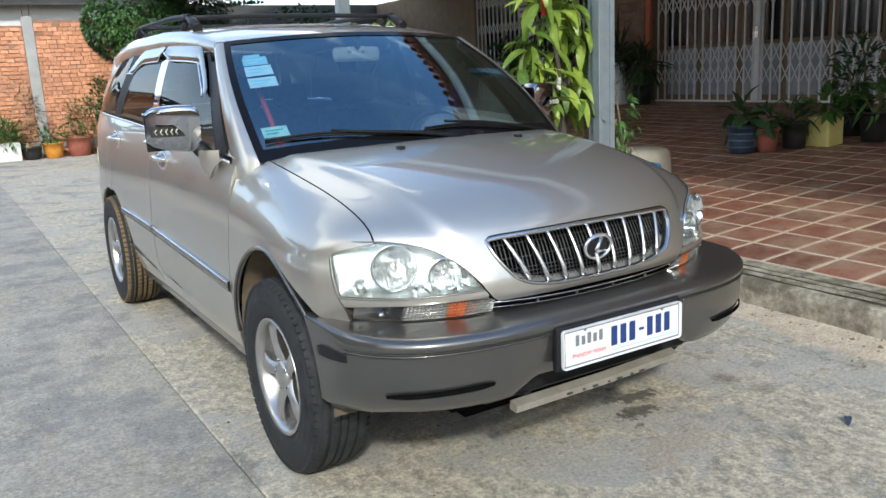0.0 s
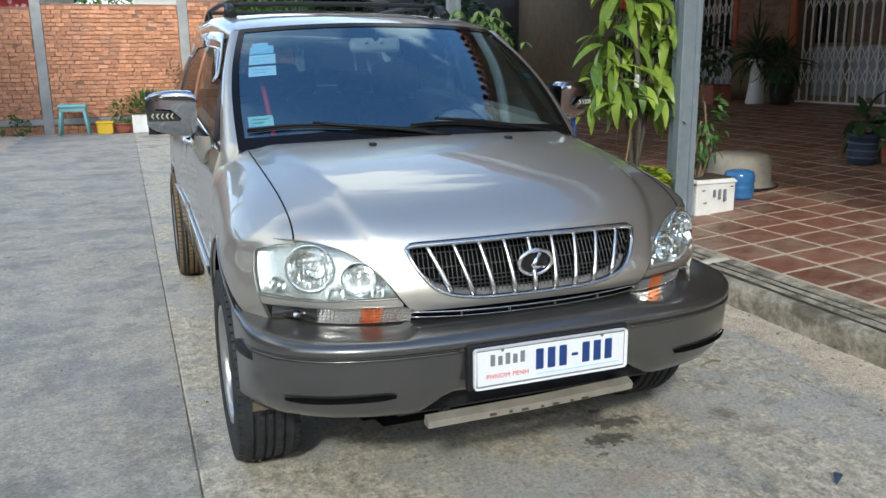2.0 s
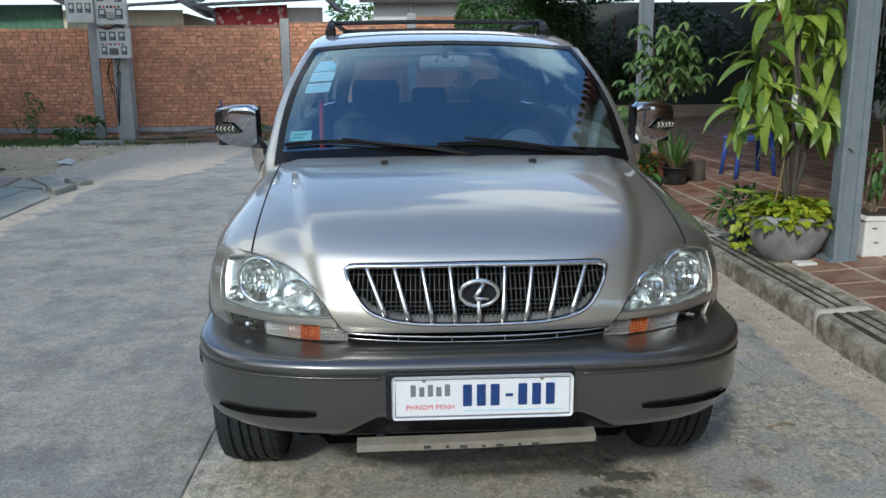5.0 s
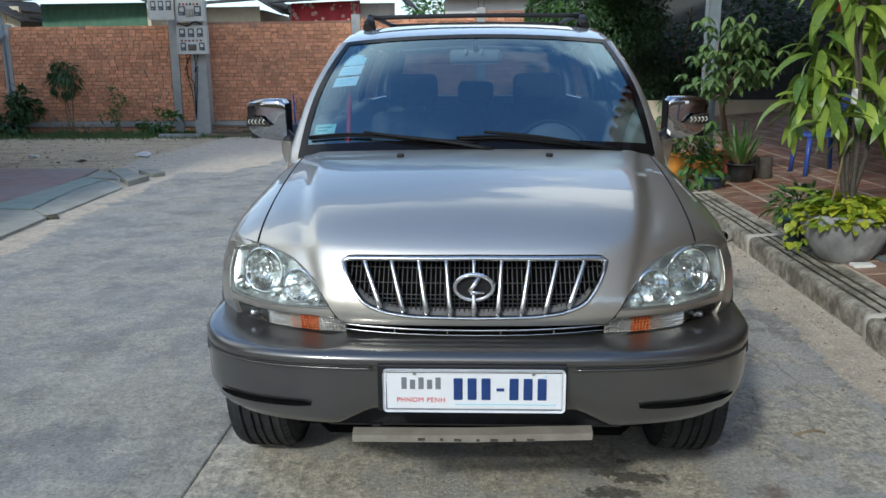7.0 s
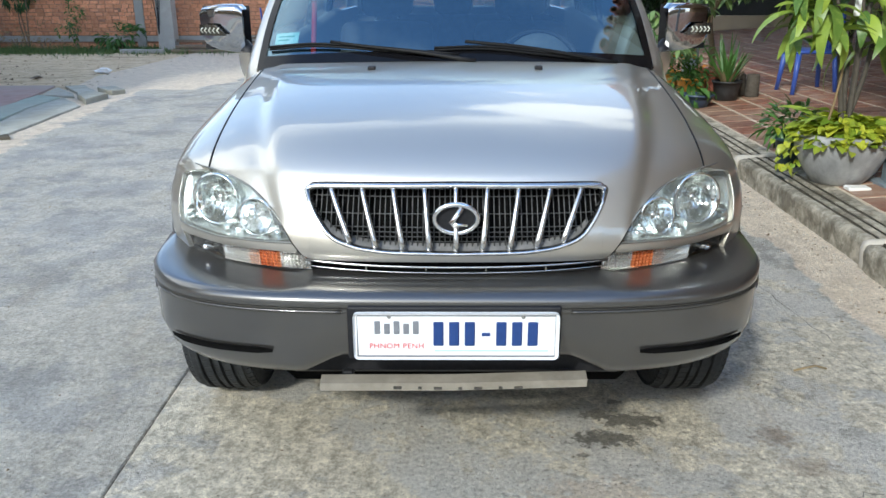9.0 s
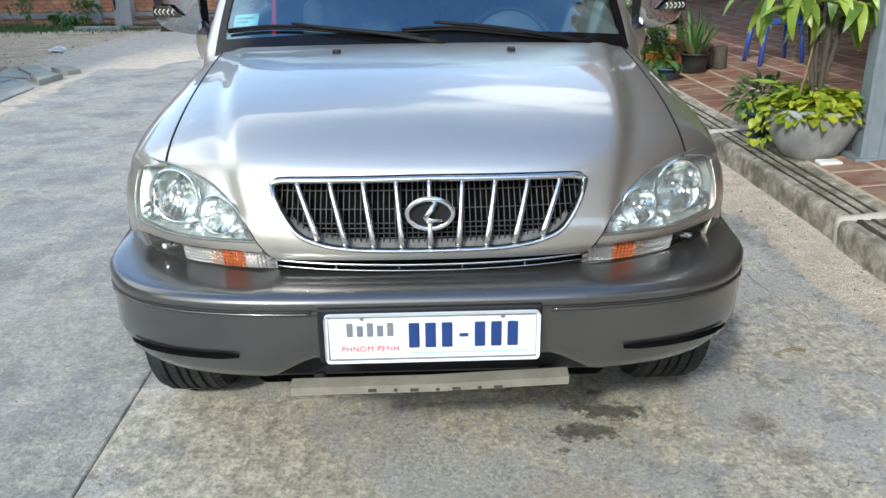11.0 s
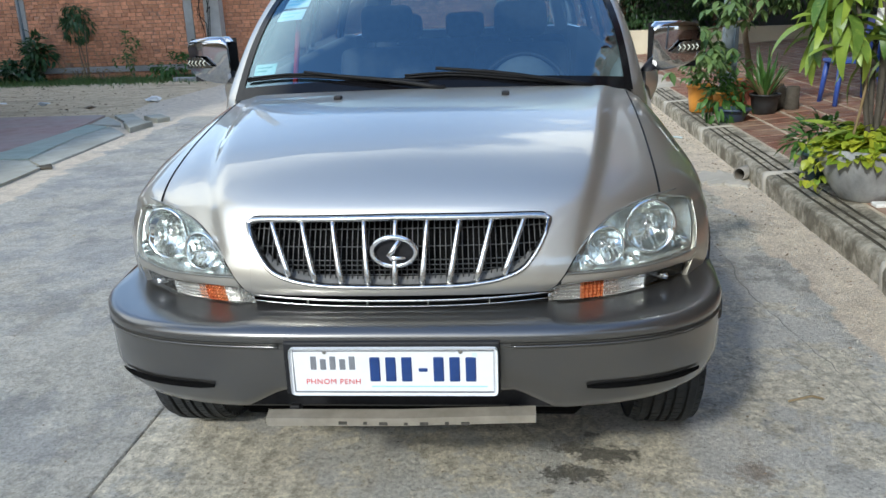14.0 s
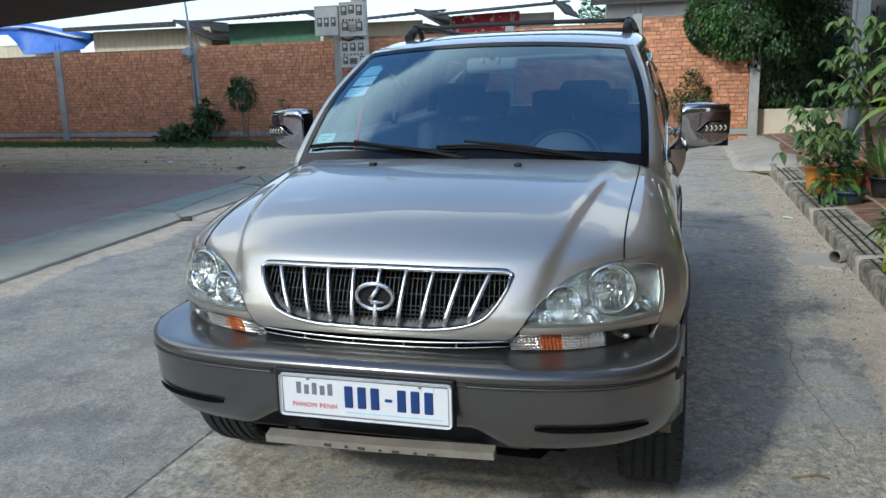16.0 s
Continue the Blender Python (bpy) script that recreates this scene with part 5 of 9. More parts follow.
for s in (1, -1):
    # windscreen pillar
    rows = []
    for j in range(19):
        v = j / 18
        a = ws(1.012, v)
        yf = lerp(1.40, 1.955, v)
        zf = lerp(1.095, 1.545, v)
        bpt = Vector((lerp(0.806, roof_half(1.95) + 0.040, v) + 0.010 * math.sin(math.pi * v), yf, zf + 0.015 * math.sin(math.pi * v)))
        mid_ = (a + bpt) / 2 + Vector((0.022, -0.022, 0.016))
        rows.append([a, a.lerp(mid_, 0.5) + Vector((0.006, -0.006, 0.004)), mid_, mid_.lerp(bpt, 0.5) + Vector((0.006, -0.005, 0.002)), bpt])
    # the pillar's foot runs down into the fender
    rows.insert(0, [p + Vector((0.012, -0.015, -0.075)) for p in rows[0]])
    part("windscreen_pillar", sheet(rows, 0.01, s), M_PAINT, car, "champagne windscreen pillar")
    # roof side rail
    rows = []
    for k in range(31):
        y = lerp(1.84, 4.22, k / 30)
        a = roof(1.0, y)
        yy = a.y
        g = green(min(yy, 4.2), 1.0)
        g.y = yy
        m_ = (a + g) / 2 + Vector((0.022, 0, 0.012))
        rows.append([a, a.lerp(m_, 0.5) + Vector((0.008, 0, 0.003)), m_, m_.lerp(g, 0.5) + Vector((0.006, 0, 0)), g])
    part("roof_side", sheet(rows, 0.012, s), M_PAINT, car, "champagne roof side")

    def pane(yb0, yb1, yt0, yt1, n=12, m=8, v0=0.02, v1=0.985):
        return [[green(lerp(lerp(yb0, yt0, lerp(v0, v1, j / m)), lerp(yb1, yt1, lerp(v0, v1, j / m)), i / n), lerp(v0, v1, j / m)) for j in range(m + 1)] for i in range(n + 1)]

    for nm, q_ in (("front_side_window", (1.60, 2.52, 2.02, 2.52)), ("rear_side_window", (2.63, 3.28, 2.63, 3.08)), ("quarter_window", (3.42, 4.05, 3.30, 3.78))):
        g_ = part(nm, sheet(pane(*q_), 0, s), M_SIDEGLASS, car, "dark tinted side window")
        g_.visible_shadow = False
    part("quarter_light", sheet(pane(1.44, 1.575, 1.905, 1.99, 4, 8, 0.02, 0.9), 0.006, s), M_BLACK, car, "black triangular quarter light")
    for nm, q_, mt in (("centre_pillar", (2.52, 2.63, 2.52, 2.63), M_CHROME), ("rear_pillar", (3.28, 3.42, 3.08, 3.30), M_SEAL), ("hatch_pillar", (4.05, 4.34, 3.78, 4.18), M_PAINT), ("window_post", (1.575, 1.60, 1.99, 2.02), M_SEAL)):
        part(nm, sheet(pane(*q_, 4, 8, 0.0, 1.0), 0.01, s), mt, car)
    # wind deflectors over the side windows
    for y0, y1 in ((1.86, 2.56), (2.60, 3.24)):
        rows = []
        for k in range(25):
            y = lerp(y0, y1, k / 24)
            drop = 0.0
            if y0 < 2 and y < 2.06:
                drop = (2.06 - y) * 0.90
            if y1 > 3 and y > 2.98:
                drop = (y - 2.98) ** 1.5 * 0.7
            v = 1 - drop / 0.45
            g = green(max(y, 1.9), v)
            base = Vector((g.x, y, win_top(max(y, 1.95)) - drop))
            hgt = 0.058 * min(1.0, 0.25 + 6 * min(k, 24 - k) / 24)
            rows.append([base + Vector((0.006, 0, 0.016)), base + Vector((0.013, 0, 0.006)), base + Vector((0.022, 0, -0.35 * hgt)), base + Vector((0.034, 0, -hgt)), base + Vector((0.031, 0, -hgt - 0.004))])
        vis = part("wind_deflector", sheet(rows, 0.0, s), M_VISOR, car, "smoked window deflector with a chrome edge")
        part("deflector_edge", tube(bmesh.new(), [Vector((r[3].x * s, r[3].y, r[3].z)) for r in rows], 0.0045, 6), M_CHROME, vis, "chrome edge")
    # roof rail
    rr_ = []
    for k in range(15):
        y = lerp(2.44, 3.45, k / 14)
        p = roof(0.93, y)
        rr_.append(Vector((p.x * s, y, p.z + 0.066)))
    rail = tube(bmesh.new(), rr_, 0.015, 8)
    rail = part("roof_rail", rail, M_BLACK, car, "black roof rail")
    for y in (2.44, 3.45):
        p = roof(0.93, y)
        sg = 1 if y < 3 else -1
        foot = tube(bmesh.new(), [Vector((p.x * s, y - 0.10 * sg, p.z + 0.0)), Vector((p.x * s, y - 0.05 * sg, p.z + 0.030)), Vector((p.x * s, y + 0.03 * sg, p.z + 0.066))], [0.026, 0.026, 0.018], 8)
        part("rail_foot", foot, M_BLACK, rail, "black rail foot")
        part("rail_foot", tube(bmesh.new(), [Vector((p.x * s, y + 0.14 * sg, p.z - 0.004)), Vector((p.x * s, y + 0.08 * sg, p.z + 0.05))], [0.018, 0.014], 8), M_BLACK, rail)
for y in (2.47, 3.41):
    p = roof(0.93, y)
    b = tube(bmesh.new(), [Vector((lerp(-p.x, p.x, k / 12), y, p.z + 0.062 + 0.008 * math.sin(math.pi * k / 12))) for k in range(13)], 0.0125, 8)
    part("cross_bar", b, M_BLACK, car, "black roof cross bar")
# tailgate and rear end
rows = [[Vector((-0.60 + 1.2 * i / 12, lerp(4.36, 4.20, j / 6) - 0.10 * abs(2 * i / 12 - 1) ** 2.5, lerp(1.26, 1.62, j / 6))) for j in range(7)] for i in range(13)]
rear_glass = part("rear_window", sheet(rows, 0), M_REARGLASS, car, "tinted rear window")
rear_glass.visible_shadow = False
for x in (-0.60, 0.60):
    part("tailgate_frame", tube(bmesh.new(), [Vector((x * 1.16, 4.29, 1.24)), Vector((x * 1.0, 4.14, 1.61))], 0.05, 8), M_PAINT, car)
rows = []
for i in range(25):
    u = -1 + 2 * i / 24
    col = []
    for z in (0.36, 0.42, 0.5, 0.6, 0.7, 0.8, 0.9, 1.0, 1.1, 1.18, 1.26):
        w = flank(4.40, z)
        yr = curve([(0.36, 4.46), (0.5, 4.55), (0.62, 4.55), (0.72, 4.50), (1.0, 4.48), (1.14, 4.45), (1.26, 4.38)], z)
        col.append(Vector((u * w, 4.40 + (yr - 4.40) * max(0, 1 - abs(u) ** 4) ** 0.25, z)))
    rows.append(col)
part("tailgate", sheet(rows, 0.02), M_PAINT, car, "champagne tailgate and rear bumper")
rows = [[roof(-0.95 + 1.9 * i / 12, 4.20) + Vector((0, 0.13 * j - 0.03 * abs(2 * i / 12 - 1), -0.012 * j)) for j in range(4)] for i in range(13)]
part("spoiler", sheet(rows, 0.02), M_PAINT, car, "champagne roof spoiler")

# floor pan and shell inside; near-black fillers carry the shade in their colour
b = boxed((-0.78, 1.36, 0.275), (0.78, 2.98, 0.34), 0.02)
part("floor_pan", b, M_SHADEBLACK, car)
part("engine_bay", boxed((-0.50, 0.22, 0.30), (0.50, 1.30, 0.88), 0.03), M_SHADEBLACK, car, "dark engine bay")
part("boot_floor", boxed((-0.50, 2.9, 0.26), (0.50, 4.42, 0.62), 0.02), M_SHADEBLACK, car)
for s in (1, -1):
    rows = [[Vector((flank(y, curve(BELT, y)) - dx, y, curve(BELT, y) + dz)) for dx, dz in ((0.008, 0.026), (0.05, 0.034), (0.075, 0.0), (0.085, -0.25), (0.08, -0.7))] for y in [1.36 + 2.2 * k / 16 for k in range(17)]]
    part("door_card", sheet(rows, 0, s, (1.2 * s, 2.3, 0.8)), M_TRIM, car, "beige door lining")

# dashboard, wheel, seats
rows = []
for i in range(25):
    x = -0.73 + 1.46 * i / 24
    hump = 0.035 * math.exp(-((x - 0.36) / 0.20) ** 2)
    rows.append([(x, 1.10 + 0.12 * (abs(x) / 0.73) ** 2, 1.075), (x, 1.25, 1.092), (x, 1.40, 1.098 + hump), (x, 1.52, 1.085 + hump), (x, 1.58, 1.02), (x, 1.56, 0.70), (x, 1.45, 0.50)])
part("dashboard", sheet(rows, 0.01), M_DASH, car, "grey-green padded dashboard")
wheel = bmesh.new()
tube(wheel, [Vector((0.185 * math.cos(a), 0, 0.185 * math.sin(a))) for a in [2 * math.pi * i / 32 for i in range(33)]], 0.014, 8, False)
for a in (0.3, math.pi - 0.3, -math.pi / 2):
    tube(wheel, [Vector((0, 0.02, 0)), Vector((0.18 * math.cos(a), 0, 0.18 * math.sin(a)))], 0.014, 6)
turned(wheel, [(0.02, -0.03), (0.06, -0.025), (0.065, 0.02), (0.03, 0.03)], 20, (0, 0, 0), "y")
bmesh.ops.transform(wheel, matrix=Matrix.Translation((0.36, 1.66, 1.045)) @ Matrix.Rotation(radians(-24), 4, "X"), verts=wheel.verts)
st_wheel = part("steering_wheel", smooth(wheel), M_BLACK, car, "dark steering wheel")
part("airbag_cover", smooth(turned(bmesh.new(), [(0.15, 0.02), (0.15, -0.01), (0.12, -0.035), (0.02, -0.05)], 28, (0.36, 1.655, 1.06), "y")), stuff("hub_grey", (0.11, 0.115, 0.115), (0.15, 0.155, 0.15), 30, 0.7, 0, None, 0.2), st_wheel, "grey steering wheel hub")


def cushion(lo, hi, bev=0.05):
    return smooth(boxed(lo, hi, bev, 3))


for x in (-0.36, 0.36):
    st = part("front_seat", cushion((x - 0.25, 1.85, 0.48), (x + 0.25, 2.40, 0.66)), M_SEAT, car, "dark grey front seat")
    bk = cushion((-0.25, -0.07, 0.0), (0.25, 0.07, 0.62), 0.06)
    bmesh.ops.transform(bk, matrix=Matrix.Translation((x, 2.36, 0.62)) @ Matrix.Rotation(radians(-14), 4, "X"), verts=bk.verts)
    part("seat_back", bk, M_SEAT, st)
    hr = cushion((-0.14, -0.05, 0.0), (0.14, 0.05, 0.19), 0.045)
    bmesh.ops.transform(hr, matrix=Matrix.Translation((x, 2.53, 1.25)) @ Matrix.Rotation(radians(-8), 4, "X"), verts=hr.verts)
    part("headrest", hr, M_SEAT, st)
    for dx in (-0.06, 0.06):
        part("headrest_post", tube(bmesh.new(), [Vector((x + dx, 2.50, 1.20)), Vector((x + dx, 2.53, 1.28))], 0.006, 6), M_CHROME, st)
bench = part("rear_bench", cushion((-0.68, 2.85, 0.50), (0.68, 3.35, 0.68)), M_SEAT, car, "dark grey rear bench")
bk = cushion((-0.68, -0.08, 0.0), (0.68, 0.08, 0.60), 0.06)
bmesh.ops.transform(bk, matrix=Matrix.Translation((0, 3.36, 0.64)) @ Matrix.Rotation(radians(-16), 4, "X"), verts=bk.verts)
part("bench_back", bk, M_SEAT, bench)
for x in (-0.42, 0.0, 0.42):
    part("headrest", cushion((x - 0.13, 3.50, 1.22), (x + 0.13, 3.59, 1.38), 0.04), M_SEAT, bench)
# head lining
rows = [[roof(-0.97 + 1.94 * i / 12, lerp(1.86, 4.15, j / 10)) - Vector((0, 0, 0.03)) for j in range(11)] for i in range(13)]
part("head_lining", sheet(rows), M_TRIM, car, "beige head lining")
# rear-view mirror
b = smooth(boxed((-0.125, 1.83, 1.485), (0.125, 1.86, 1.555), 0.022, 3))
rv = part("inside_mirror", b, M_TRIM, car, "pale grey inside mirror")
part("mirror_stem", tube(bmesh.new(), [Vector((0, 1.83, 1.55)), Vector((0, 1.80, 1.60))], 0.012, 6), M_DASH, rv)
for x in (-0.045, 0.03):
    part("map_light", smooth(boxed((x - 0.008, 1.818, 1.53), (x + 0.008, 1.832, 1.555), 0.004, 2)), M_LED, rv)
# red belt and the things on the dash
part("seat_belt", tube(bmesh.new(), [Vector((-0.585, 1.66, 1.40)), Vector((-0.57, 1.45, 1.13))], 0.012, 6), M_REDCLOTH, car, "hanging red ribbon")
b = bmesh.new()
for k in range(14):
    u = k / 13
    turned(b, [(0.002, -0.009), (0.011, -0.004), (0.011, 0.004), (0.002, 0.009)], 8, (0.17 + 0.20 * u, 1.28 + 0.02 * math.sin(9 * u), 1.115 + 0.012 * math.sin(3 * u)), "x")
part("bead_string", smooth(b), M_SATIN, car, "small chain lying on the dashboard")

# windscreen stickers
for u0, u1, v1, v0, mt in ((-0.905, -0.80, 0.845, 0.80, M_STICKER), (-0.915, -0.765, 0.815, 0.735, M_STICKER), (-0.915, -0.755, 0.725, 0.635, M_STICKER2), (-0.915, -0.755, 0.615, 0.53, M_STICKER2), (-0.94, -0.81, 0.225, 0.155, M_STICKER3)):
    rows = [[ws(lerp(u0, u1, i / 4), lerp(v0, v1, j / 4)) + Vector((0, 0.004, -0.004)) for j in range(5)] for i in range(5)]
    st = part("sticker", sheet(rows, 0.001), mt, wind, "pale blue inspection sticker")
    for k in range(2):
        rows = [[ws(lerp(u0, u1, 0.12 + (0.5 + 0.2 * k) * i / 4), lerp(v0, v1, 0.25 + 0.32 * k + 0.12 * j)) + Vector((0, 0.0025, -0.0025)) for j in range(2)] for i in range(5)]
        part("sticker_bar", sheet(rows), M_STICKER if mt is M_STICKER2 else (M_STICKER2 if mt is M_STICKER else M_LEAF_INK), st)

# wipers
def on_glass(u, v, out):
    return ws(u, v) + Vector((0, -0.52 * out, 0.85 * out))


for arm_, blade in (([(0.10, -0.02), (-0.18, 0.045), (-0.45, 0.095), (-0.62, 0.135)], [(-0.955, 0.125), (-0.68, 0.128), (-0.32, 0.075), (0.02, 0.03)]),
                    ([(0.80, -0.01), (0.55, 0.04), (0.30, 0.085), (0.05, 0.115)], [(-0.10, 0.075), (0.10, 0.085), (0.40, 0.055), (0.72, 0.015)])):
    w_ = part("wiper", tube(bmesh.new(), spline([on_glass(u, v * 0.85, 0.022) for u, v in arm_], 12), [lerp(0.0095, 0.006, k / 11) for k in range(12)], 6), M_SEAL, car, "black wiper arm")
    part("wiper_blade", tube(bmesh.new(), spline([on_glass(u, v * 0.85, 0.010) for u, v in blade], 16), 0.0052, 6), M_SEAL, w_, "black wiper blade")
    part("wiper_spine", tube(bmesh.new(), spline([on_glass(u, v * 0.85 + 0.004, 0.018) for u, v in blade], 16), 0.0045, 5), M_SEAL, w_)

# door mirrors
for s in (1, -1):
    m_ = new("door_mirror")
    m_.parent = car
    tagged(m_, "chrome capped door mirror with an indicator")
    rows = []
    for i in range(13):
        u = i / 12
        x = lerp(0.875, 1.075, u)
        half = 0.098 * (1 - 0.30 * u ** 3) * (0.82 if i in (0, 12) else 1)
        yb = 1.56 + 0.05 * u ** 2
        row = []
        for j in range(13):
            a = lerp(-math.pi / 2, math.pi / 2, j / 12)
            zc = 1.232 + 0.012 * u
            row.append((x, yb + 0.105 - 0.014 * math.sin(a) - 0.105 * abs(math.cos(a)) ** 0.15 * (1 - 0.35 * u ** 4), zc + half * math.copysign(abs(math.sin(a)) ** 0.75, math.sin(a))))
        rows.append(row)
    cap = part("mirror_cap", sheet([r_[4:] for r_ in rows], 0.02, s, (0.97 * s, 1.70, 1.24)), M_CAPCHROME, m_, "chrome mirror cap")
    part("mirror_base", sheet([r_[:5] for r_ in rows], 0.02, s, (0.97 * s, 1.70, 1.24)), M_CAPCHROME, m_, "chrome lower mirror shell")
    rows = [[(lerp(0.872, 1.072, i / 8), 1.560 + 0.125, lerp(1.145, 1.325, j / 6)) for j in range(7)] for i in range(9)]
    part("mirror_back", sheet(rows, 0, s, (0.97 * s, 0, 1.24)), M_BLACK, m_)
    led = [[(lerp(0.945, 1.068, i / 8), 1.548 + 0.052 * (i / 8) ** 2.2, lerp(1.208, 1.214 + 0.038 * min(1, i / 3), j / 3)) for j in range(4)] for i in range(9)]
    ind = part("mirror_indicator", sheet(led, 0.008, s, (0.97 * s, 2.0, 1.24)), M_SMOKED, m_, "arrow-shaped indicator strip")
    for k in range(5):
        x0 = 0.972 + 0.019 * k
        y0 = 1.5445 + 0.052 * max(0, (x0 - 0.945) / 0.123) ** 2.2
        part("led_arrow", tube(bmesh.new(), [Vector((s * x0, y0, 1.218)), Vector((s * (x0 + 0.008), y0, 1.229)), Vector((s * x0, y0, 1.240))], 0.0028, 5), M_LED, ind)
    rows = []
    for i in range(11):
        u = i / 10
        y = lerp(1.475, 1.635, u)
        low = lerp(1.125, 1.018, 1 - abs(2 * u - 0.85) / 1.15) if u < 0.99 else 1.11
        col = []
        for j in range(7):
            z = lerp(max(1.015, low), 1.145, j / 6)
            dome = math.sin(math.pi * min(1, max(0, u))) ** 0.6 * math.sin(math.pi * lerp(0.18, 0.62, j / 6))
            col.append(Vector((0.835 + 0.062 * dome, y, z)))
        rows.append(col)
    part("mirror_foot", sheet(rows, 0.03, s, (0.75 * s, 1.56, 1.10)), M_PAINT, m_, "champagne mirror foot")
    part("mirror_neck", tube(bmesh.new(), [Vector((s * 0.845, 1.58, 1.11)), Vector((s * 0.895, 1.62, 1.17))], [0.035, 0.03], 10), M_BLACK, m_)

# number plate
plate_holder = part("plate_holder", boxed((-0.278, 0.004, 0.483), (0.268, 0.030, 0.628), 0.006, 2), M_BLACK, car, "black plate holder")
b = bmesh.new()
box(b, (-0.262, -0.002, 0.487), (0.262, 0.004, 0.615), 0.012, 3)
plate = part("number_plate", b, M_PLATE, car, "white number plate with blue marks")
bm = bmesh.new()
tube(bm, [Vector((x, -0.0025, z)) for x, z in ((-0.252, 0.495), (0.252, 0.495), (0.252, 0.607), (-0.252, 0.607), (-0.252, 0.495))], 0.002, 4, False)
part("plate_border", bm, M_GREYINK, plate)
for k in range(7):
    x = -0.045 + 0.040 * k
    if k == 3:
        part("plate_mark", boxed((x - 0.010, -0.0045, 0.551), (x + 0.012, -0.001, 0.560), 0.001), M_BLUE, plate)
    else:
        part("plate_mark", boxed((x - 0.013, -0.0045, 0.524), (x + 0.013, -0.001, 0.590), 0.002), M_BLUE, plate)
part("plate_line", boxed((-0.055, -0.0035, 0.509), (0.235, -0.001, 0.5115), 0.0), M_STICKER, plate)
for k in range(5):
    x = -0.208 + 0.0245 * k
    part("plate_script", boxed((x, -0.0035, 0.556), (x + 0.015, -0.001, 0.585 if k % 2 else 0.592), 0.001), M_GREYINK, plate)
txt = bpy.data.curves.new("plate_words", "FONT")
txt.body = "PHNOM PENH"
txt.size = 0.0205
txt.space_character = 1.1
txt.extrude = 0.0004
txt.align_x, txt.align_y = "CENTER", "CENTER"
txt.materials.append(M_RED)
words = new("plate_words", txt)
words.parent = plate
words.matrix_basis = pose(-0.152, -0.0032, 0.523, 90, 0, 0)
part("plate_seal", turned(bmesh.new(), [(0.007, -0.001), (0.007, 0.001)], 12, (0.205, -0.003, 0.596), "y"), M_STICKER2, plate)
for x in (-0.17, 0.17):
    part("plate_screw", turned(bmesh.new(), [(0.005, -0.002), (0.005, 0.002)], 10, (x, -0.003, 0.604), "y"), M_SATIN, plate)

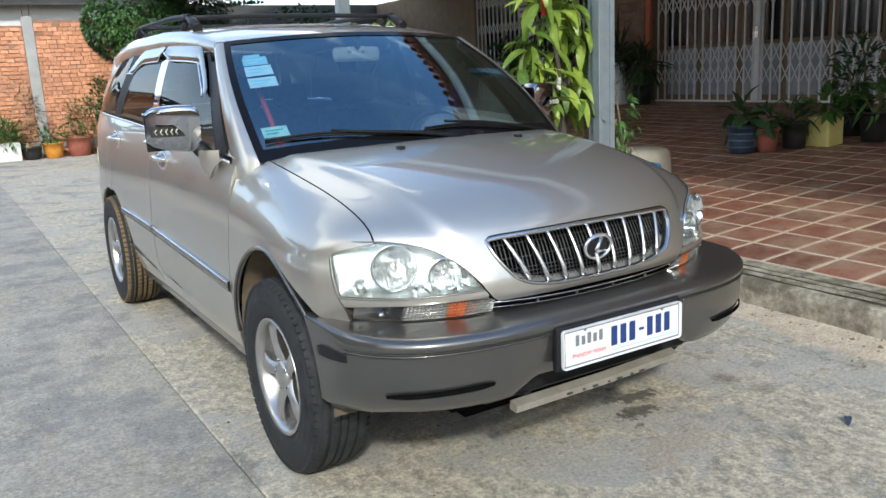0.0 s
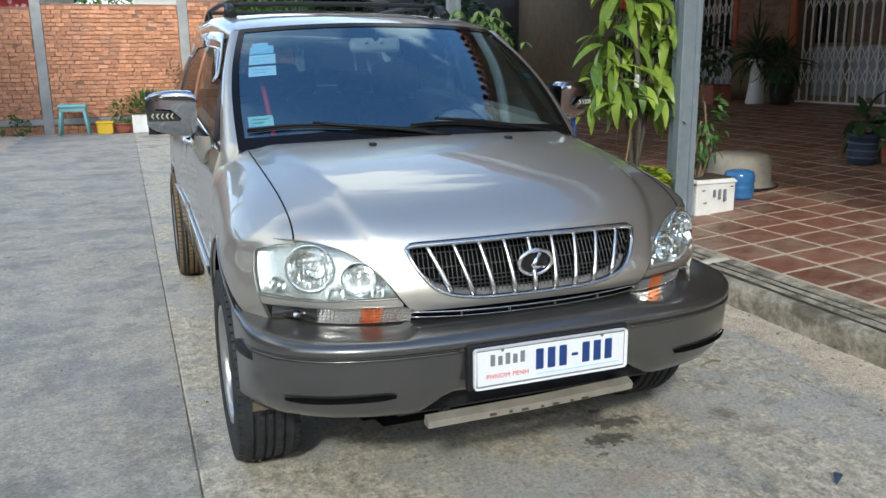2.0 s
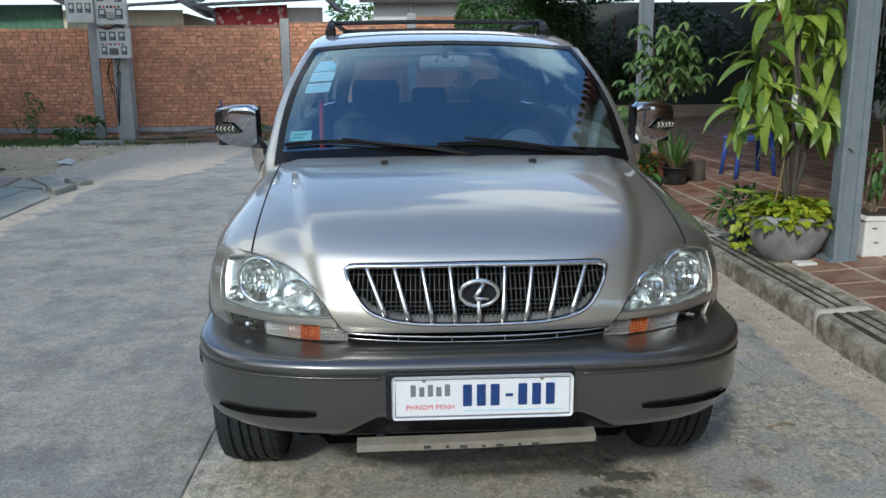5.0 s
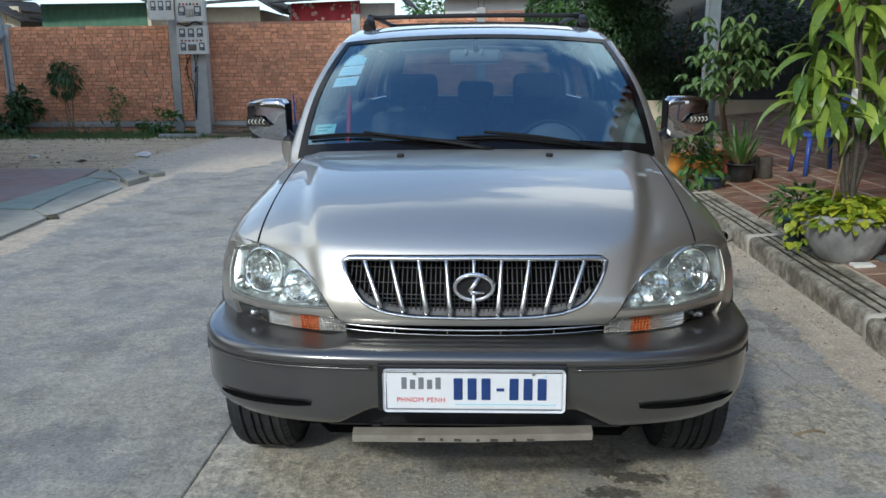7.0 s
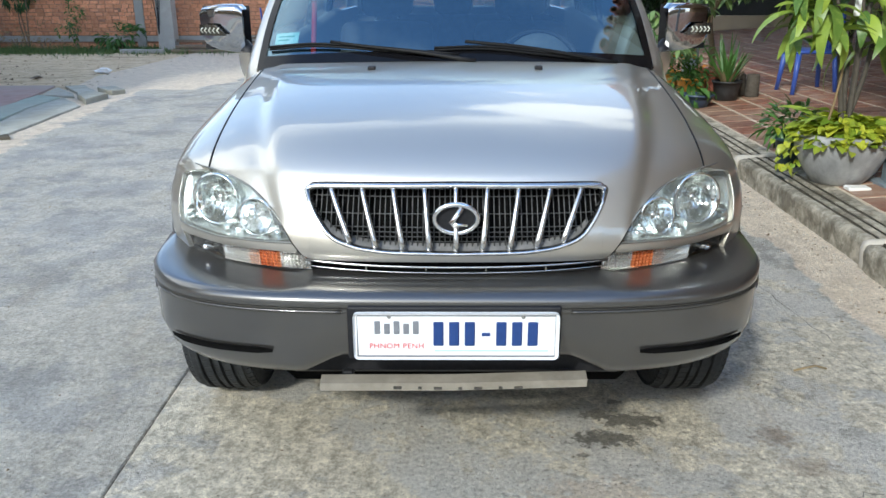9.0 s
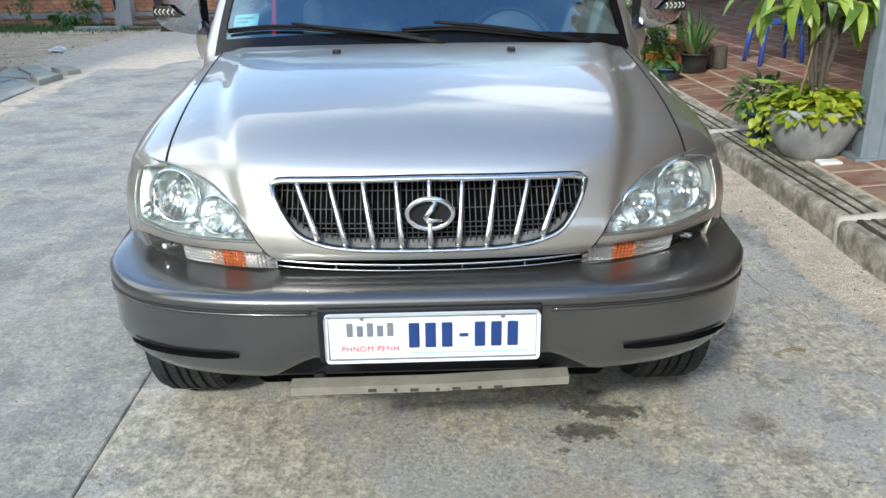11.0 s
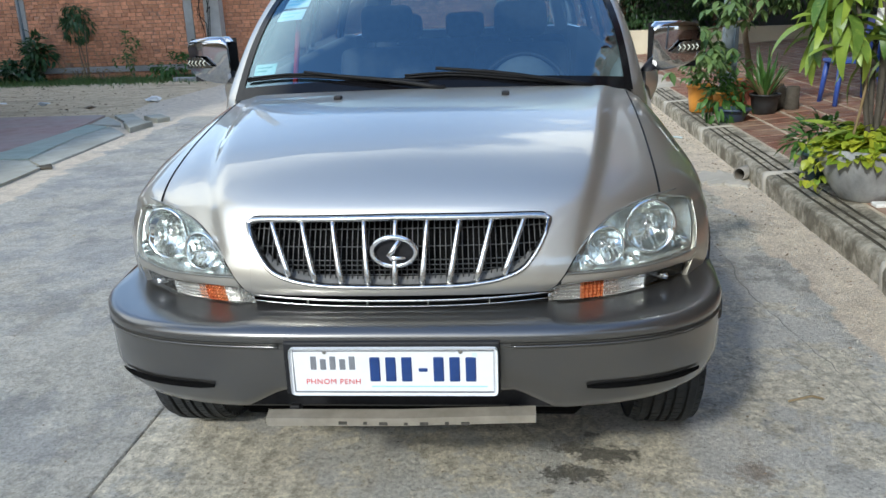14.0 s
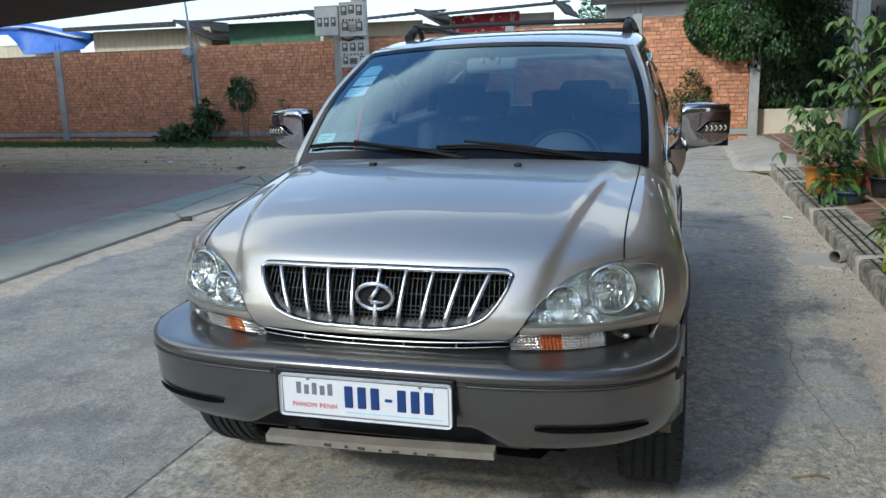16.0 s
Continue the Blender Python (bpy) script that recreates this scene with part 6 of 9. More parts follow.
# wheels
def build_wheel(mud):
    root = new("wheel")
    root.parent = car
    tagged(root, "five-spoke alloy wheel" + (" with a mud-covered tyre" if mud else " with a worn all-season tyre"))
    prof = [(0.212, -0.086), (0.222, -0.098), (0.245, -0.108), (0.285, -0.112), (0.318, -0.108), (0.338, -0.101), (0.349, -0.093), (0.3555, -0.082)]
    tread = []
    for a, b_ in ((-0.082, -0.055), (-0.047, -0.018), (-0.010, 0.010), (0.018, 0.047), (0.055, 0.082)):
        tread += [(0.3505, a + 0.000), (0.3590, a + 0.002), (0.3595, b_ - 0.002), (0.3505, b_)]
    prof = prof + tread[1:-1] + [(r, -h) for r, h in prof[::-1]]
    bm_ = turned(bmesh.new(), prof, 72, (0, 0, 0), "x", False)
    for f in bm_.faces:
        f.smooth = False
    tyre = part("tyre", bm_, M_TYRE, root, "black rubber tyre")
    tb = bmesh.new()
    for k in range(72):
        a = 2 * math.pi * (k + 0.5) / 72
        for h0, h1, da in ((-0.104, -0.060, 0.0), (0.060, 0.104, 0.03)):
            r0, r1 = (0.345, 0.3605)
            m4 = Matrix.Rotation(a + da, 4, "X")
            v8 = [tb.verts.new(m4 @ Vector((h, dy, r))) for h in (h0, h1) for dy in (-0.0115, 0.0115) for r in ((0.337, r1 - 0.012) if abs(h) > 0.09 else (r0, r1))]
            for q4 in ((0, 1, 3, 2), (4, 6, 7, 5), (1, 5, 7, 3), (0, 2, 6, 4), (0, 4, 5, 1), (2, 3, 7, 6)):
                tb.faces.new([v8[i] for i in q4])
        m4 = Matrix.Rotation(a, 4, "X")
        for h0, h1 in ((-0.045, -0.020), (-0.008, 0.008), (0.020, 0.045)):
            v8 = [tb.verts.new(m4 @ Vector((h, dy + h * 0.15, r))) for h in (h0, h1) for dy in (-0.0122, 0.0122) for r in (0.35, 0.3603)]
            for q4 in ((0, 1, 3, 2), (4, 6, 7, 5), (1, 5, 7, 3), (0, 2, 6, 4), (0, 4, 5, 1), (2, 3, 7, 6)):
                tb.faces.new([v8[i] for i in q4])
    bmesh.ops.recalc_face_normals(tb, faces=tb.faces)
    part("tread", tb, M_MUDTYRE if mud else M_TYRE, tyre)
    bm_ = turned(bmesh.new(), [(0.214, 0.090), (0.219, 0.100), (0.216, 0.104), (0.206, 0.100), (0.198, 0.085), (0.190, 0.03), (0.185, -0.08)], 56, (0, 0, 0), "x", False)
    part("rim", smooth(bm_), M_ALLOY, root, "silver alloy rim")
    for k in range(5):
        a = 2 * math.pi * k / 5 + 0.31
        rows = []
        for i in range(9):
            u = i / 8
            r = lerp(0.045, 0.205, u)
            half = curve([(0, 0.030), (0.35, 0.026), (0.7, 0.033), (1, 0.052)], u)
            hx = 0.078 + 0.018 * math.sin(math.pi * u * 0.8) - (0.010 if i == 8 else 0)
            row = []
            for j in range(7):
                t_ = -1 + 2 * j / 6
                row.append(Matrix.Rotation(a, 3, "X") @ Vector((hx - 0.016 * abs(t_) ** 3 - 0.007 * (1 - abs(t_)) * (1 if 0.3 < u else 0), t_ * half, r)))
            rows.append(row)
        part("spoke", sheet(rows, 0.03, 1, (-0.3, 0, 0)), M_ALLOY, root)
    part("hub_cap", smooth(turned(bmesh.new(), [(0.055, 0.05), (0.055, 0.078), (0.045, 0.088), (0.034, 0.086), (0.030, 0.092), (0.01, 0.094)], 28, (0, 0, 0), "x")), M_ALLOY, root, "hub cap with five nuts")
    for k in range(5):
        a = 2 * math.pi * k / 5 + 0.31 + math.pi / 5
        part("wheel_nut", turned(bmesh.new(), [(0.010, 0.06), (0.010, 0.084), (0.006, 0.088)], 6, (0, 0.056 * math.sin(a), 0.056 * math.cos(a)), "x"), M_CHROME, root)
    part("brake_disc", turned(bmesh.new(), [(0.15, 0.0), (0.15, 0.02), (0.06, 0.022)], 40, (0, 0, 0), "x"), stuff("brake_iron" + ("_b" if mud else ""), (0.10, 0.09, 0.08), (0.18, 0.16, 0.14), 20, 0.5, 0.7, None, 0.1), root, "dull brake disc")
    part("wheel_back", turned(bmesh.new(), [(0.20, -0.09), (0.20, -0.07)], 40, (0, 0, 0), "x"), M_SHADEBLACK, root)
    return root


# the body is drawn out between the front doors and the rear wheels
def drawn_out(y):
    return y + 0.31 * min(1.0, max(0.0, (y - 1.95) / (AX_R - 0.10 - 1.95)))


for ob in car.children_recursive:
    if ob.type == "MESH":
        for v in ob.data.vertices:
            v.co.y = drawn_out(v.co.y)
AX_REAR = drawn_out(AX_R)

wf = build_wheel(False)
wf.matrix_basis = pose(WHEEL_X, AX_F, WHEEL_Z)
copy_thing(wf, pose(-WHEEL_X, AX_F, WHEEL_Z, 0, 0, 180))
wr = build_wheel(True)
wr.matrix_basis = pose(WHEEL_X + 0.03, AX_REAR, WHEEL_Z)
copy_thing(wr, pose(-WHEEL_X - 0.03, AX_REAR, WHEEL_Z, 0, 0, 180))

# ---- ground, road, terrace ----
rng = random.Random(7)
b = bmesh.new()
bmesh.ops.create_grid(b, x_segments=2, y_segments=2, size=600)
for v in b.verts:
    v.co.z = -0.012
structure(part("ground", b, M_SAND), "sandy dirt ground", "ground")


def joint_x(y):
    return -1.02 - 0.03 * y


road = structure(part("road", boxed((-4.0, -9.0, -0.20), (2.0, 17.0, -0.016)), M_STAIN), "worn concrete road with joints", "road")


def slab(x0, x1, y0, y1, z=0.0):
    """A cast slab between two slanting long joints."""
    bm = bmesh.new()
    g = 0.0022
    xs0, xs1 = [(lambda y, c=c: c(y) if callable(c) else c) for c in (x0, x1)]
    top = [(xs0(y0) + g, y0 + g), (xs1(y0) - g, y0 + g), (xs1(y1) - g, y1 - g), (xs0(y1) + g, y1 - g)]
    rings = []
    for ins, zz in ((0.0, -0.10), (0.0, z - 0.005), (0.005, z)):
        rings.append([bm.verts.new((x + (ins if k in (0, 3) else -ins), y + (ins if k in (0, 1) else -ins), zz)) for k, (x, y) in enumerate(top)])
    for a, c in zip(rings, rings[1:]):
        for k in range(4):
            bm.faces.new((a[k], a[(k + 1) % 4], c[(k + 1) % 4], c[k]))
    bm.faces.new(rings[-1])
    return bm


def left_edge(y):
    return curve([(-9, -3.4), (2.9, -4.25), (5.5, -4.52), (9.0, -5.45), (11, -7.0), (17.2, -7.0)], y)


for y0, y1 in ((-9, -4.2), (-4.2, 6.4), (6.4, 11.6), (11.6, 17.25)):
    part("road_slab", slab(lambda y: -6.2 if y > 11 else left_edge(y) - 0.35, joint_x, y0, y1), M_ROADL, road)
    part("road_slab", slab(joint_x, lambda y: 2.2, y0, y1), M_ROAD, road)


def crack(pts, w, seed):
    r = random.Random(seed)
    line = spline([(x, y, 0) for x, y in pts], 40)
    bm = bmesh.new()
    prev = None
    for k, p in enumerate(line):
        p = p + Vector((r.uniform(-0.012, 0.012), r.uniform(-0.012, 0.012), 0.0022))
        d = (line[min(k + 1, 39)] - line[max(k - 1, 0)]).normalized()
        nrm = Vector((-d.y, d.x, 0)) * w * r.uniform(0.15, 0.75)
        cur = (bm.verts.new(p + nrm), bm.verts.new(p - nrm))
        if prev:
            bm.faces.new((prev[0], prev[1], cur[1], cur[0]))
        prev = cur
    return part("crack", bm, M_CRACK, road)


crack([(1.44, 3.5), (1.44, 2.6), (1.42, 2.2), (1.47, 1.67), (1.56, 1.0), (1.6, 0.4)], 0.004, 2)
crack([(1.35, 1.45), (1.50, 0.95), (1.62, 0.55), (1.66, 0.2)], 0.003, 4)
crack([(0.95, -0.1), (1.2, 0.15), (1.35, 0.12)], 0.003, 5)

# kerb along the terrace
KERB = [(2.085, -0.05), (2.08, 0.02), (2.076, 0.112), (2.082, 0.136), (2.098, 0.148), (2.135, 0.152), (2.139, 0.116), (2.161, 0.116), (2.165, 0.154), (2.200, 0.156), (2.204, 0.119), (2.226, 0.119), (2.230, 0.158), (2.265, 0.160), (2.269, 0.123), (2.291, 0.123), (2.295, 0.162), (2.335, 0.166), (2.372, 0.168), (2.374, 0.02)]


def kerb_stone(y0, y1, dx, seed, cut=0.0):
    n = max(4, int((y1 - y0) / 0.07))
    rows = []
    for i in range(n + 1):
        y = lerp(y0, y1, i / n)
        row = []
        for k, (x, z) in enumerate(KERB):
            nv = noise.noise_vector(Vector((x * 9, y * 5, z * 9 + seed)))
            nf = noise.noise_vector(Vector((x * 30, y * 22, z * 30 + seed)))
            edge = 0.010 if k < 5 else 0.003
            end = 0.012 if i in (0, n) else 0
            row.append((x + dx * (1 if k < 8 else 0.3) + nv.x * edge + nf.x * 0.003 + (end if k < 6 else 0), y, z + nv.z * edge * 0.8 + nf.z * 0.003 - end))
        rows.append(row)
    bm = sheet(rows, 0.05, 1, (2.3, (y0 + y1) / 2, -0.5))
    for f in bm.faces:
        f.smooth = False
    return bm


kerb = structure(part("kerb", boxed((2.12, -6.0, -0.1), (2.36, 11.3, 0.09)), M_KERB), "weathered ribbed concrete kerb", "kerb")
for k, (y0, y1) in enumerate(((-6, -2.4), (-2.39, 0.3), (0.31, 2.12), (2.135, 4.3), (4.31, 6.6), (6.61, 8.9), (8.91, 11.3))):
    part("kerb_stone", kerb_stone(y0, y1, (-0.035 if y1 < 2.2 else 0.0), k * 3.1), M_KERB, kerb)

# dark strips laid high in the kerb grooves as painted shade
M_GROOVE = stuff("groove_dirt", (0.035, 0.03, 0.022), (0.085, 0.075, 0.055), 16, 0.95, 0, (0.12, 0.105, 0.08), 0.5, 0.1)
for x0, z0 in ((2.150, 0.1475), (2.215, 0.152), (2.280, 0.157)):
    rows = []
    for k in range(190):
        y = -5.9 + 0.09 * k
        w = 0.0125 + 0.005 * noise.noise(Vector((y * 3.1, x0 * 40, 0)))
        dz = 0.006 * noise.noise(Vector((y * 2.3, x0 * 70, 5)))
        rows.append([(x0 - w, y, z0 - 0.03), (x0 - w, y, z0 + dz), (x0 + w, y, z0 + 0.001 + dz), (x0 + w, y, z0 - 0.03)])
    part("groove_dirt", sheet(rows, 0, 1, (x0, 2.0, -0.5)), M_GROOVE, kerb, "dark strip standing for a groove's shade")

# pale mortar ridges over the kerb's joints
for y, dx in ((0.305, -0.035), (2.128, -0.018), (4.305, 0), (6.605, 0), (8.905, 0)):
    rows = []
    for i in range(5):
        u = i / 4 - 0.5
        row = []
        for x, z in [(2.077, -0.01), (2.072, 0.06), (2.069, 0.112), (2.076, 0.142), (2.098, 0.155), (2.15, 0.158), (2.20, 0.161), (2.26, 0.165), (2.33, 0.171), (2.37, 0.171)]:
            w = 0.055 + 0.03 * noise.noise(Vector((x * 30, z * 30, y * 7)))
            row.append((x + dx + (0.012 if abs(u) > 0.4 else 0), y + u * w * 1.6, z - (0.012 if abs(u) > 0.4 else 0) + 0.004 * noise.noise(Vector((x * 40, y * 9 + u * 6, z * 40)))))
        rows.append(row)
    part("mortar_joint", sheet(rows, 0.01, 1, (2.3, y, -0.5)), M_APRON, kerb, "pale mortar joint")

# broken mortar by the drain, and the drain pipe
b = bmesh.new()
rim_ = [Vector((1.90 + math.cos(a) * (0.24 + 0.10 * noise.noise(Vector((math.cos(a) * 2, math.sin(a) * 2, 4.0)))), 4.78 + math.sin(a) * (0.27 + 0.16 * noise.noise(Vector((math.cos(a) * 3, math.sin(a) * 3, 9.0)))), 0)) for a in [2 * math.pi * k / 40 for k in range(40)]]
va = [b.verts.new((p.x, p.y, -0.01)) for p in rim_]
vb = [b.verts.new((lerp(p.x, 1.90, 0.08), lerp(p.y, 4.78, 0.08), 0.014)) for p in rim_]
vc = [b.verts.new((lerp(p.x, 1.95, 0.5), lerp(p.y, 4.75, 0.5), 0.024)) for p in rim_]
for k in range(40):
    j = (k + 1) % 40
    b.faces.new((va[k], va[j], vb[j], vb[k]))
    b.faces.new((vb[k], vb[j], vc[j], vc[k]))
b.faces.new(vc)
bmesh.ops.recalc_face_normals(b, faces=b.faces)
structure(part("drain_apron", b, M_APRON), "pale broken concrete under a drain pipe", "pavement")
pipe = thing("drain_pipe", "grey plastic drain pipe stub sticking out of the kerb", "pipe")
PIPE_TURN = Matrix.Translation((1.99, 4.66, 0.070)) @ Matrix.Rotation(radians(48), 4, "Z")
b = turned(bmesh.new(), [(0.043, 0.0), (0.052, 0.0), (0.052, 0.26), (0.043, 0.26), (0.043, 0.0)], 24, (0, 0, 0), "x", False)
bmesh.ops.transform(b, matrix=PIPE_TURN, verts=b.verts)
part("pipe_wall", smooth(b), M_PVC, pipe)
# black disc stands for the shade inside the pipe
b = turned(bmesh.new(), [(0.043, 0.15), (0.01, 0.16)], 20, (0, 0, 0), "x")
bmesh.ops.transform(b, matrix=PIPE_TURN, verts=b.verts)
part("pipe_hole", b, M_SHADEBLACK, pipe, "dark pipe opening")

# terrace, falling gently towards the road
SLOPE = 0.07


def ter_z(x):
    return 0.172 + SLOPE * (x - 2.38)


def wedge(x0, x1, y0, y1, dz=0.0, low=-0.1):
    bm = bmesh.new()
    v = [bm.verts.new(p) for p in ((x0, y0, low), (x1, y0, low), (x1, y1, low), (x0, y1, low), (x0, y0, ter_z(x0) + dz), (x1, y0, ter_z(x1) + dz), (x1, y1, ter_z(x1) + dz), (x0, y1, ter_z(x0) + dz))]
    for q in ((3, 2, 1, 0), (4, 5, 6, 7), (0, 1, 5, 4), (1, 2, 6, 5), (2, 3, 7, 6), (3, 0, 4, 7)):
        bm.faces.new([v[i] for i in q])
    return bm


terrace = structure(part("terrace", wedge(2.376, 9.55, -6, 18.0, -0.006), M_GROUT), "tiled terrace with pale grout", "floor")
TILE, PITCH = 0.284, 0.32

# ramp at the far end of the kerb
g = []
for i in range(15):
    row = []
    x = lerp(1.62, 2.62, i / 14)
    front = lerp(11.75, 10.45, min(1, i / 8)) + 0.22 * noise.noise(Vector((x * 6, 3, 0)))
    for j in range(15):
        y = lerp(front, 17.3, (j / 14) ** 1.5)
        z = 0.035 + 0.145 * min(1, i / 10) ** 0.8 - (0.05 if j == 0 else 0) + noise.noise(Vector((x * 4, y * 4, 0))) * 0.016
        row.append((x + 0.10 * noise.noise(Vector((y * 2, i, 7))), y, z if i else -0.01))
    g.append(row)
structure(part("ramp", smooth(sheet(g, 0.08, 1, (2, 13, -2))), M_APRON), "rough concrete ramp up to the terrace", "ramp")

# red paving with its concrete border
def slab_piece(poly, z, seed, low=-0.05, ragged=0.02):
    """A broken slab: an outline of straight runs with chipped edges."""
    bm = bmesh.new()
    ring = []
    for k, (x0, y0) in enumerate(poly):
        x1, y1 = poly[(k + 1) % len(poly)]
        n = max(2, int(math.hypot(x1 - x0, y1 - y0) / 0.14))
        n = min(n, 40)
        for j in range(n):
            x, y = lerp(x0, x1, j / n), lerp(y0, y1, j / n)
            nv = noise.noise_vector(Vector((x * 4, y * 4, seed)))
            ring.append((x + nv.x * ragged, y + nv.y * ragged))
    cx, cy = sum(p[0] for p in ring) / len(ring), sum(p[1] for p in ring) / len(ring)
    rings = []
    for ins, zz in ((0.0, low), (0.0, z - 0.008), (0.008, z)):
        rings.append([bm.verts.new((x + math.copysign(ins, cx - x), y + math.copysign(ins, cy - y), zz)) for x, y in ring])
    m_ = len(ring)
    for a, c in zip(rings, rings[1:]):
        for k in range(m_):
            bm.faces.new((a[k], a[(k + 1) % m_], c[(k + 1) % m_], c[k]))
    bm.faces.new(rings[-1])
    bmesh.ops.recalc_face_normals(bm, faces=bm.faces)
    return bm


paving = structure(part("paving", boxed((-22, -9, -0.08), (-6.6, 10.1, 0.022), 0.01), M_REDSLAB), "faded red paving in the next yard", "pavement")
inner = [(-9, -4.0), (3.12, -5.25), (4.41, -5.39), (6.39, -5.61), (7.85, -5.71), (9.0, -5.88), (10.1, -6.15)]
rows = [[(lerp(-6.6, curve(inner, y) - 0.004, j / 4), y, 0.022) for j in range(5)] for y in [lerp(-9, 10.1, k / 20) for k in range(21)]]
part("paving_field", sheet(rows, 0.03, 1, (-6, 0, -3)), M_REDSLAB, paving)
part("border_slab", slab_piece([(-2.95, -9), (-4.22, 3.12), (-4.535, 5.72), (-4.94, 6.14), (-5.58, 6.22), (-5.25, 3.12), (-4.0, -9)], 0.030, 1.0, ragged=0.012), M_STRIP, paving, "grey concrete border slab")
part("border_slab", slab_piece([(-4.55, 5.79), (-4.78, 8.0), (-5.36, 8.70), (-5.30, 7.7), (-4.97, 6.22)], 0.024, 2.0), M_STRIP, paving, "grey concrete border slab")
part("border_slab", slab_piece([(-5.02, 6.26), (-5.33, 7.7), (-5.40, 8.72), (-5.84, 8.98), (-5.70, 7.85), (-5.60, 6.30)], 0.027, 3.0), M_STRIPTEAL, paving, "green-stained border slab")
part("border_slab", slab_piece([(-5.24, 8.80), (-5.82, 9.03), (-5.98, 9.86), (-5.42, 9.14)], 0.026, 4.0), M_STRIP, paving, "cracked border slab")
part("border_slab", slab_piece([(-5.34, 9.12), (-5.93, 9.96), (-5.69, 10.08), (-5.18, 9.32)], 0.034, 5.0), M_STRIP, paving, "cracked border slab")
for k, poly in enumerate(([(-4.82, 8.22), (-5.18, 8.74), (-5.16, 9.05), (-4.80, 8.78)], [(-5.27, 9.56), (-4.88, 9.12), (-4.74, 9.30), (-5.08, 9.68)], [(-4.56, 5.70), (-4.62, 5.80), (-4.50, 5.92), (-4.42, 5.76)])):
    o = part("concrete_chunk", slab_piece(poly, (0.075, 0.065, 0.03)[k], 7.0 + k, -0.01, 0.05), M_STRIP if k < 2 else M_GROOVE)
    tagged(o, "broken piece of concrete slab on the ground" if k < 2 else "dark clod in the broken slab edge", "rubble", "broken slab pieces")

# ---- brick wall behind the yard ----
WALL_Y = 17.6
POSTS = [-20.7, -16.43, -11.97, -7.74, -3.27, -0.29, 2.28]
TOPS = [2.52, 2.58, 2.63, 2.69, 2.76, 2.87]
wall_back = structure(part("wall_back", boxed((POSTS[0], WALL_Y - 0.004, 0.0), (POSTS[-1], WALL_Y + 0.12, 2.45)), M_MORTAR), "unplastered red brick wall between concrete posts", "wall")
for k, t_ in enumerate(TOPS):
    part("wall_core", boxed((POSTS[k] + 0.01, WALL_Y - 0.006, 2.40), (POSTS[k + 1] - 0.01, WALL_Y + 0.122, t_ - 0.012)), M_MORTAR, wall_back)
    part("ground_beam", boxed((POSTS[k] + 0.1, WALL_Y - 0.035, 0.19), (POSTS[k + 1] - 0.1, WALL_Y + 0.02, 0.325), 0.01), M_CONCG, wall_back, "grey concrete beam at the wall's foot")
for k, x in enumerate(POSTS):
    top = TOPS[min(k, 5)] + (0.06 if k not in (0, 6) else 0)
    o = part("wall_post", boxed((x - 0.105, WALL_Y - 0.05, -0.03), (x + 0.105, WALL_Y + 0.14, top), 0.012, 2), M_CONCG, wall_back, "grey concrete wall post")
    for dx in (-0.06, 0.06):
        part("steel_rod", tube(bmesh.new(), [Vector((x + dx, WALL_Y, top - 0.02)), Vector((x + dx * 1.2, WALL_Y, top + 0.16)), Vector((x + dx * 1.1, WALL_Y, top + 0.26))], 0.007, 5), M_RUSTROOF, o)

# ---- the house along the terrace ----
FX = 9.55
FZ = ter_z(FX)
CEIL = 3.45
wall_house = structure(part("wall_house", boxed((FX + 0.30, -6, FZ - 0.3), (FX + 0.45, 21.2, CEIL)), M_CREAM), "house front behind folding gates", "wall")
for y0, y1 in ((-6.0, 4.2), (15.55, 21.2)):
    part("wall_panel", boxed((FX - 0.02, y0, FZ - 0.2), (FX + 0.30, y1, CEIL)), M_BROWNWALL, wall_house, "brown painted wall")
structure(part("ceiling", boxed((2.28, -6, CEIL), (9.95, 17.9, CEIL + 0.16), 0.01), M_CEIL), "brown painted terrace ceiling", "ceiling")
# wall colour kept dark to stand for the unlit space back here
structure(part("wall_end", boxed((2.6, 21.0, 0.1), (FX + 0.3, 21.2, CEIL)), M_ENDWALL), "end wall behind the shrubs, coloured dark for deep shade", "wall")
upper = structure(part("house_roof", sheet([[(lerp(2.08, 9.9, j / 6), y, lerp(CEIL + 0.24, CEIL + 3.0, j / 6)) for j in range(7)] for y in (-6.2, 6.0, 19.0)], 0.05), M_TERRA), "red tiled roof of the house", "roof")
part("fascia", boxed((2.22, -6, CEIL - 0.06), (2.277, 19, CEIL + 0.20), 0.012), M_WHITEWALL, upper, "white slab edge")
EAVE = mesh_of("eave_tile", turned(bmesh.new(), [(0.055, 0.0), (0.075, 0.0), (0.075, 0.40), (0.055, 0.40)], 10, (0, 0, 0), "x", False), M_TERRA)
for k in range(126):
    shared("eave_tile", EAVE, upper, pose(2.0, -6.1 + 0.2 * k, CEIL + 0.25, 0, -19.4, 0))

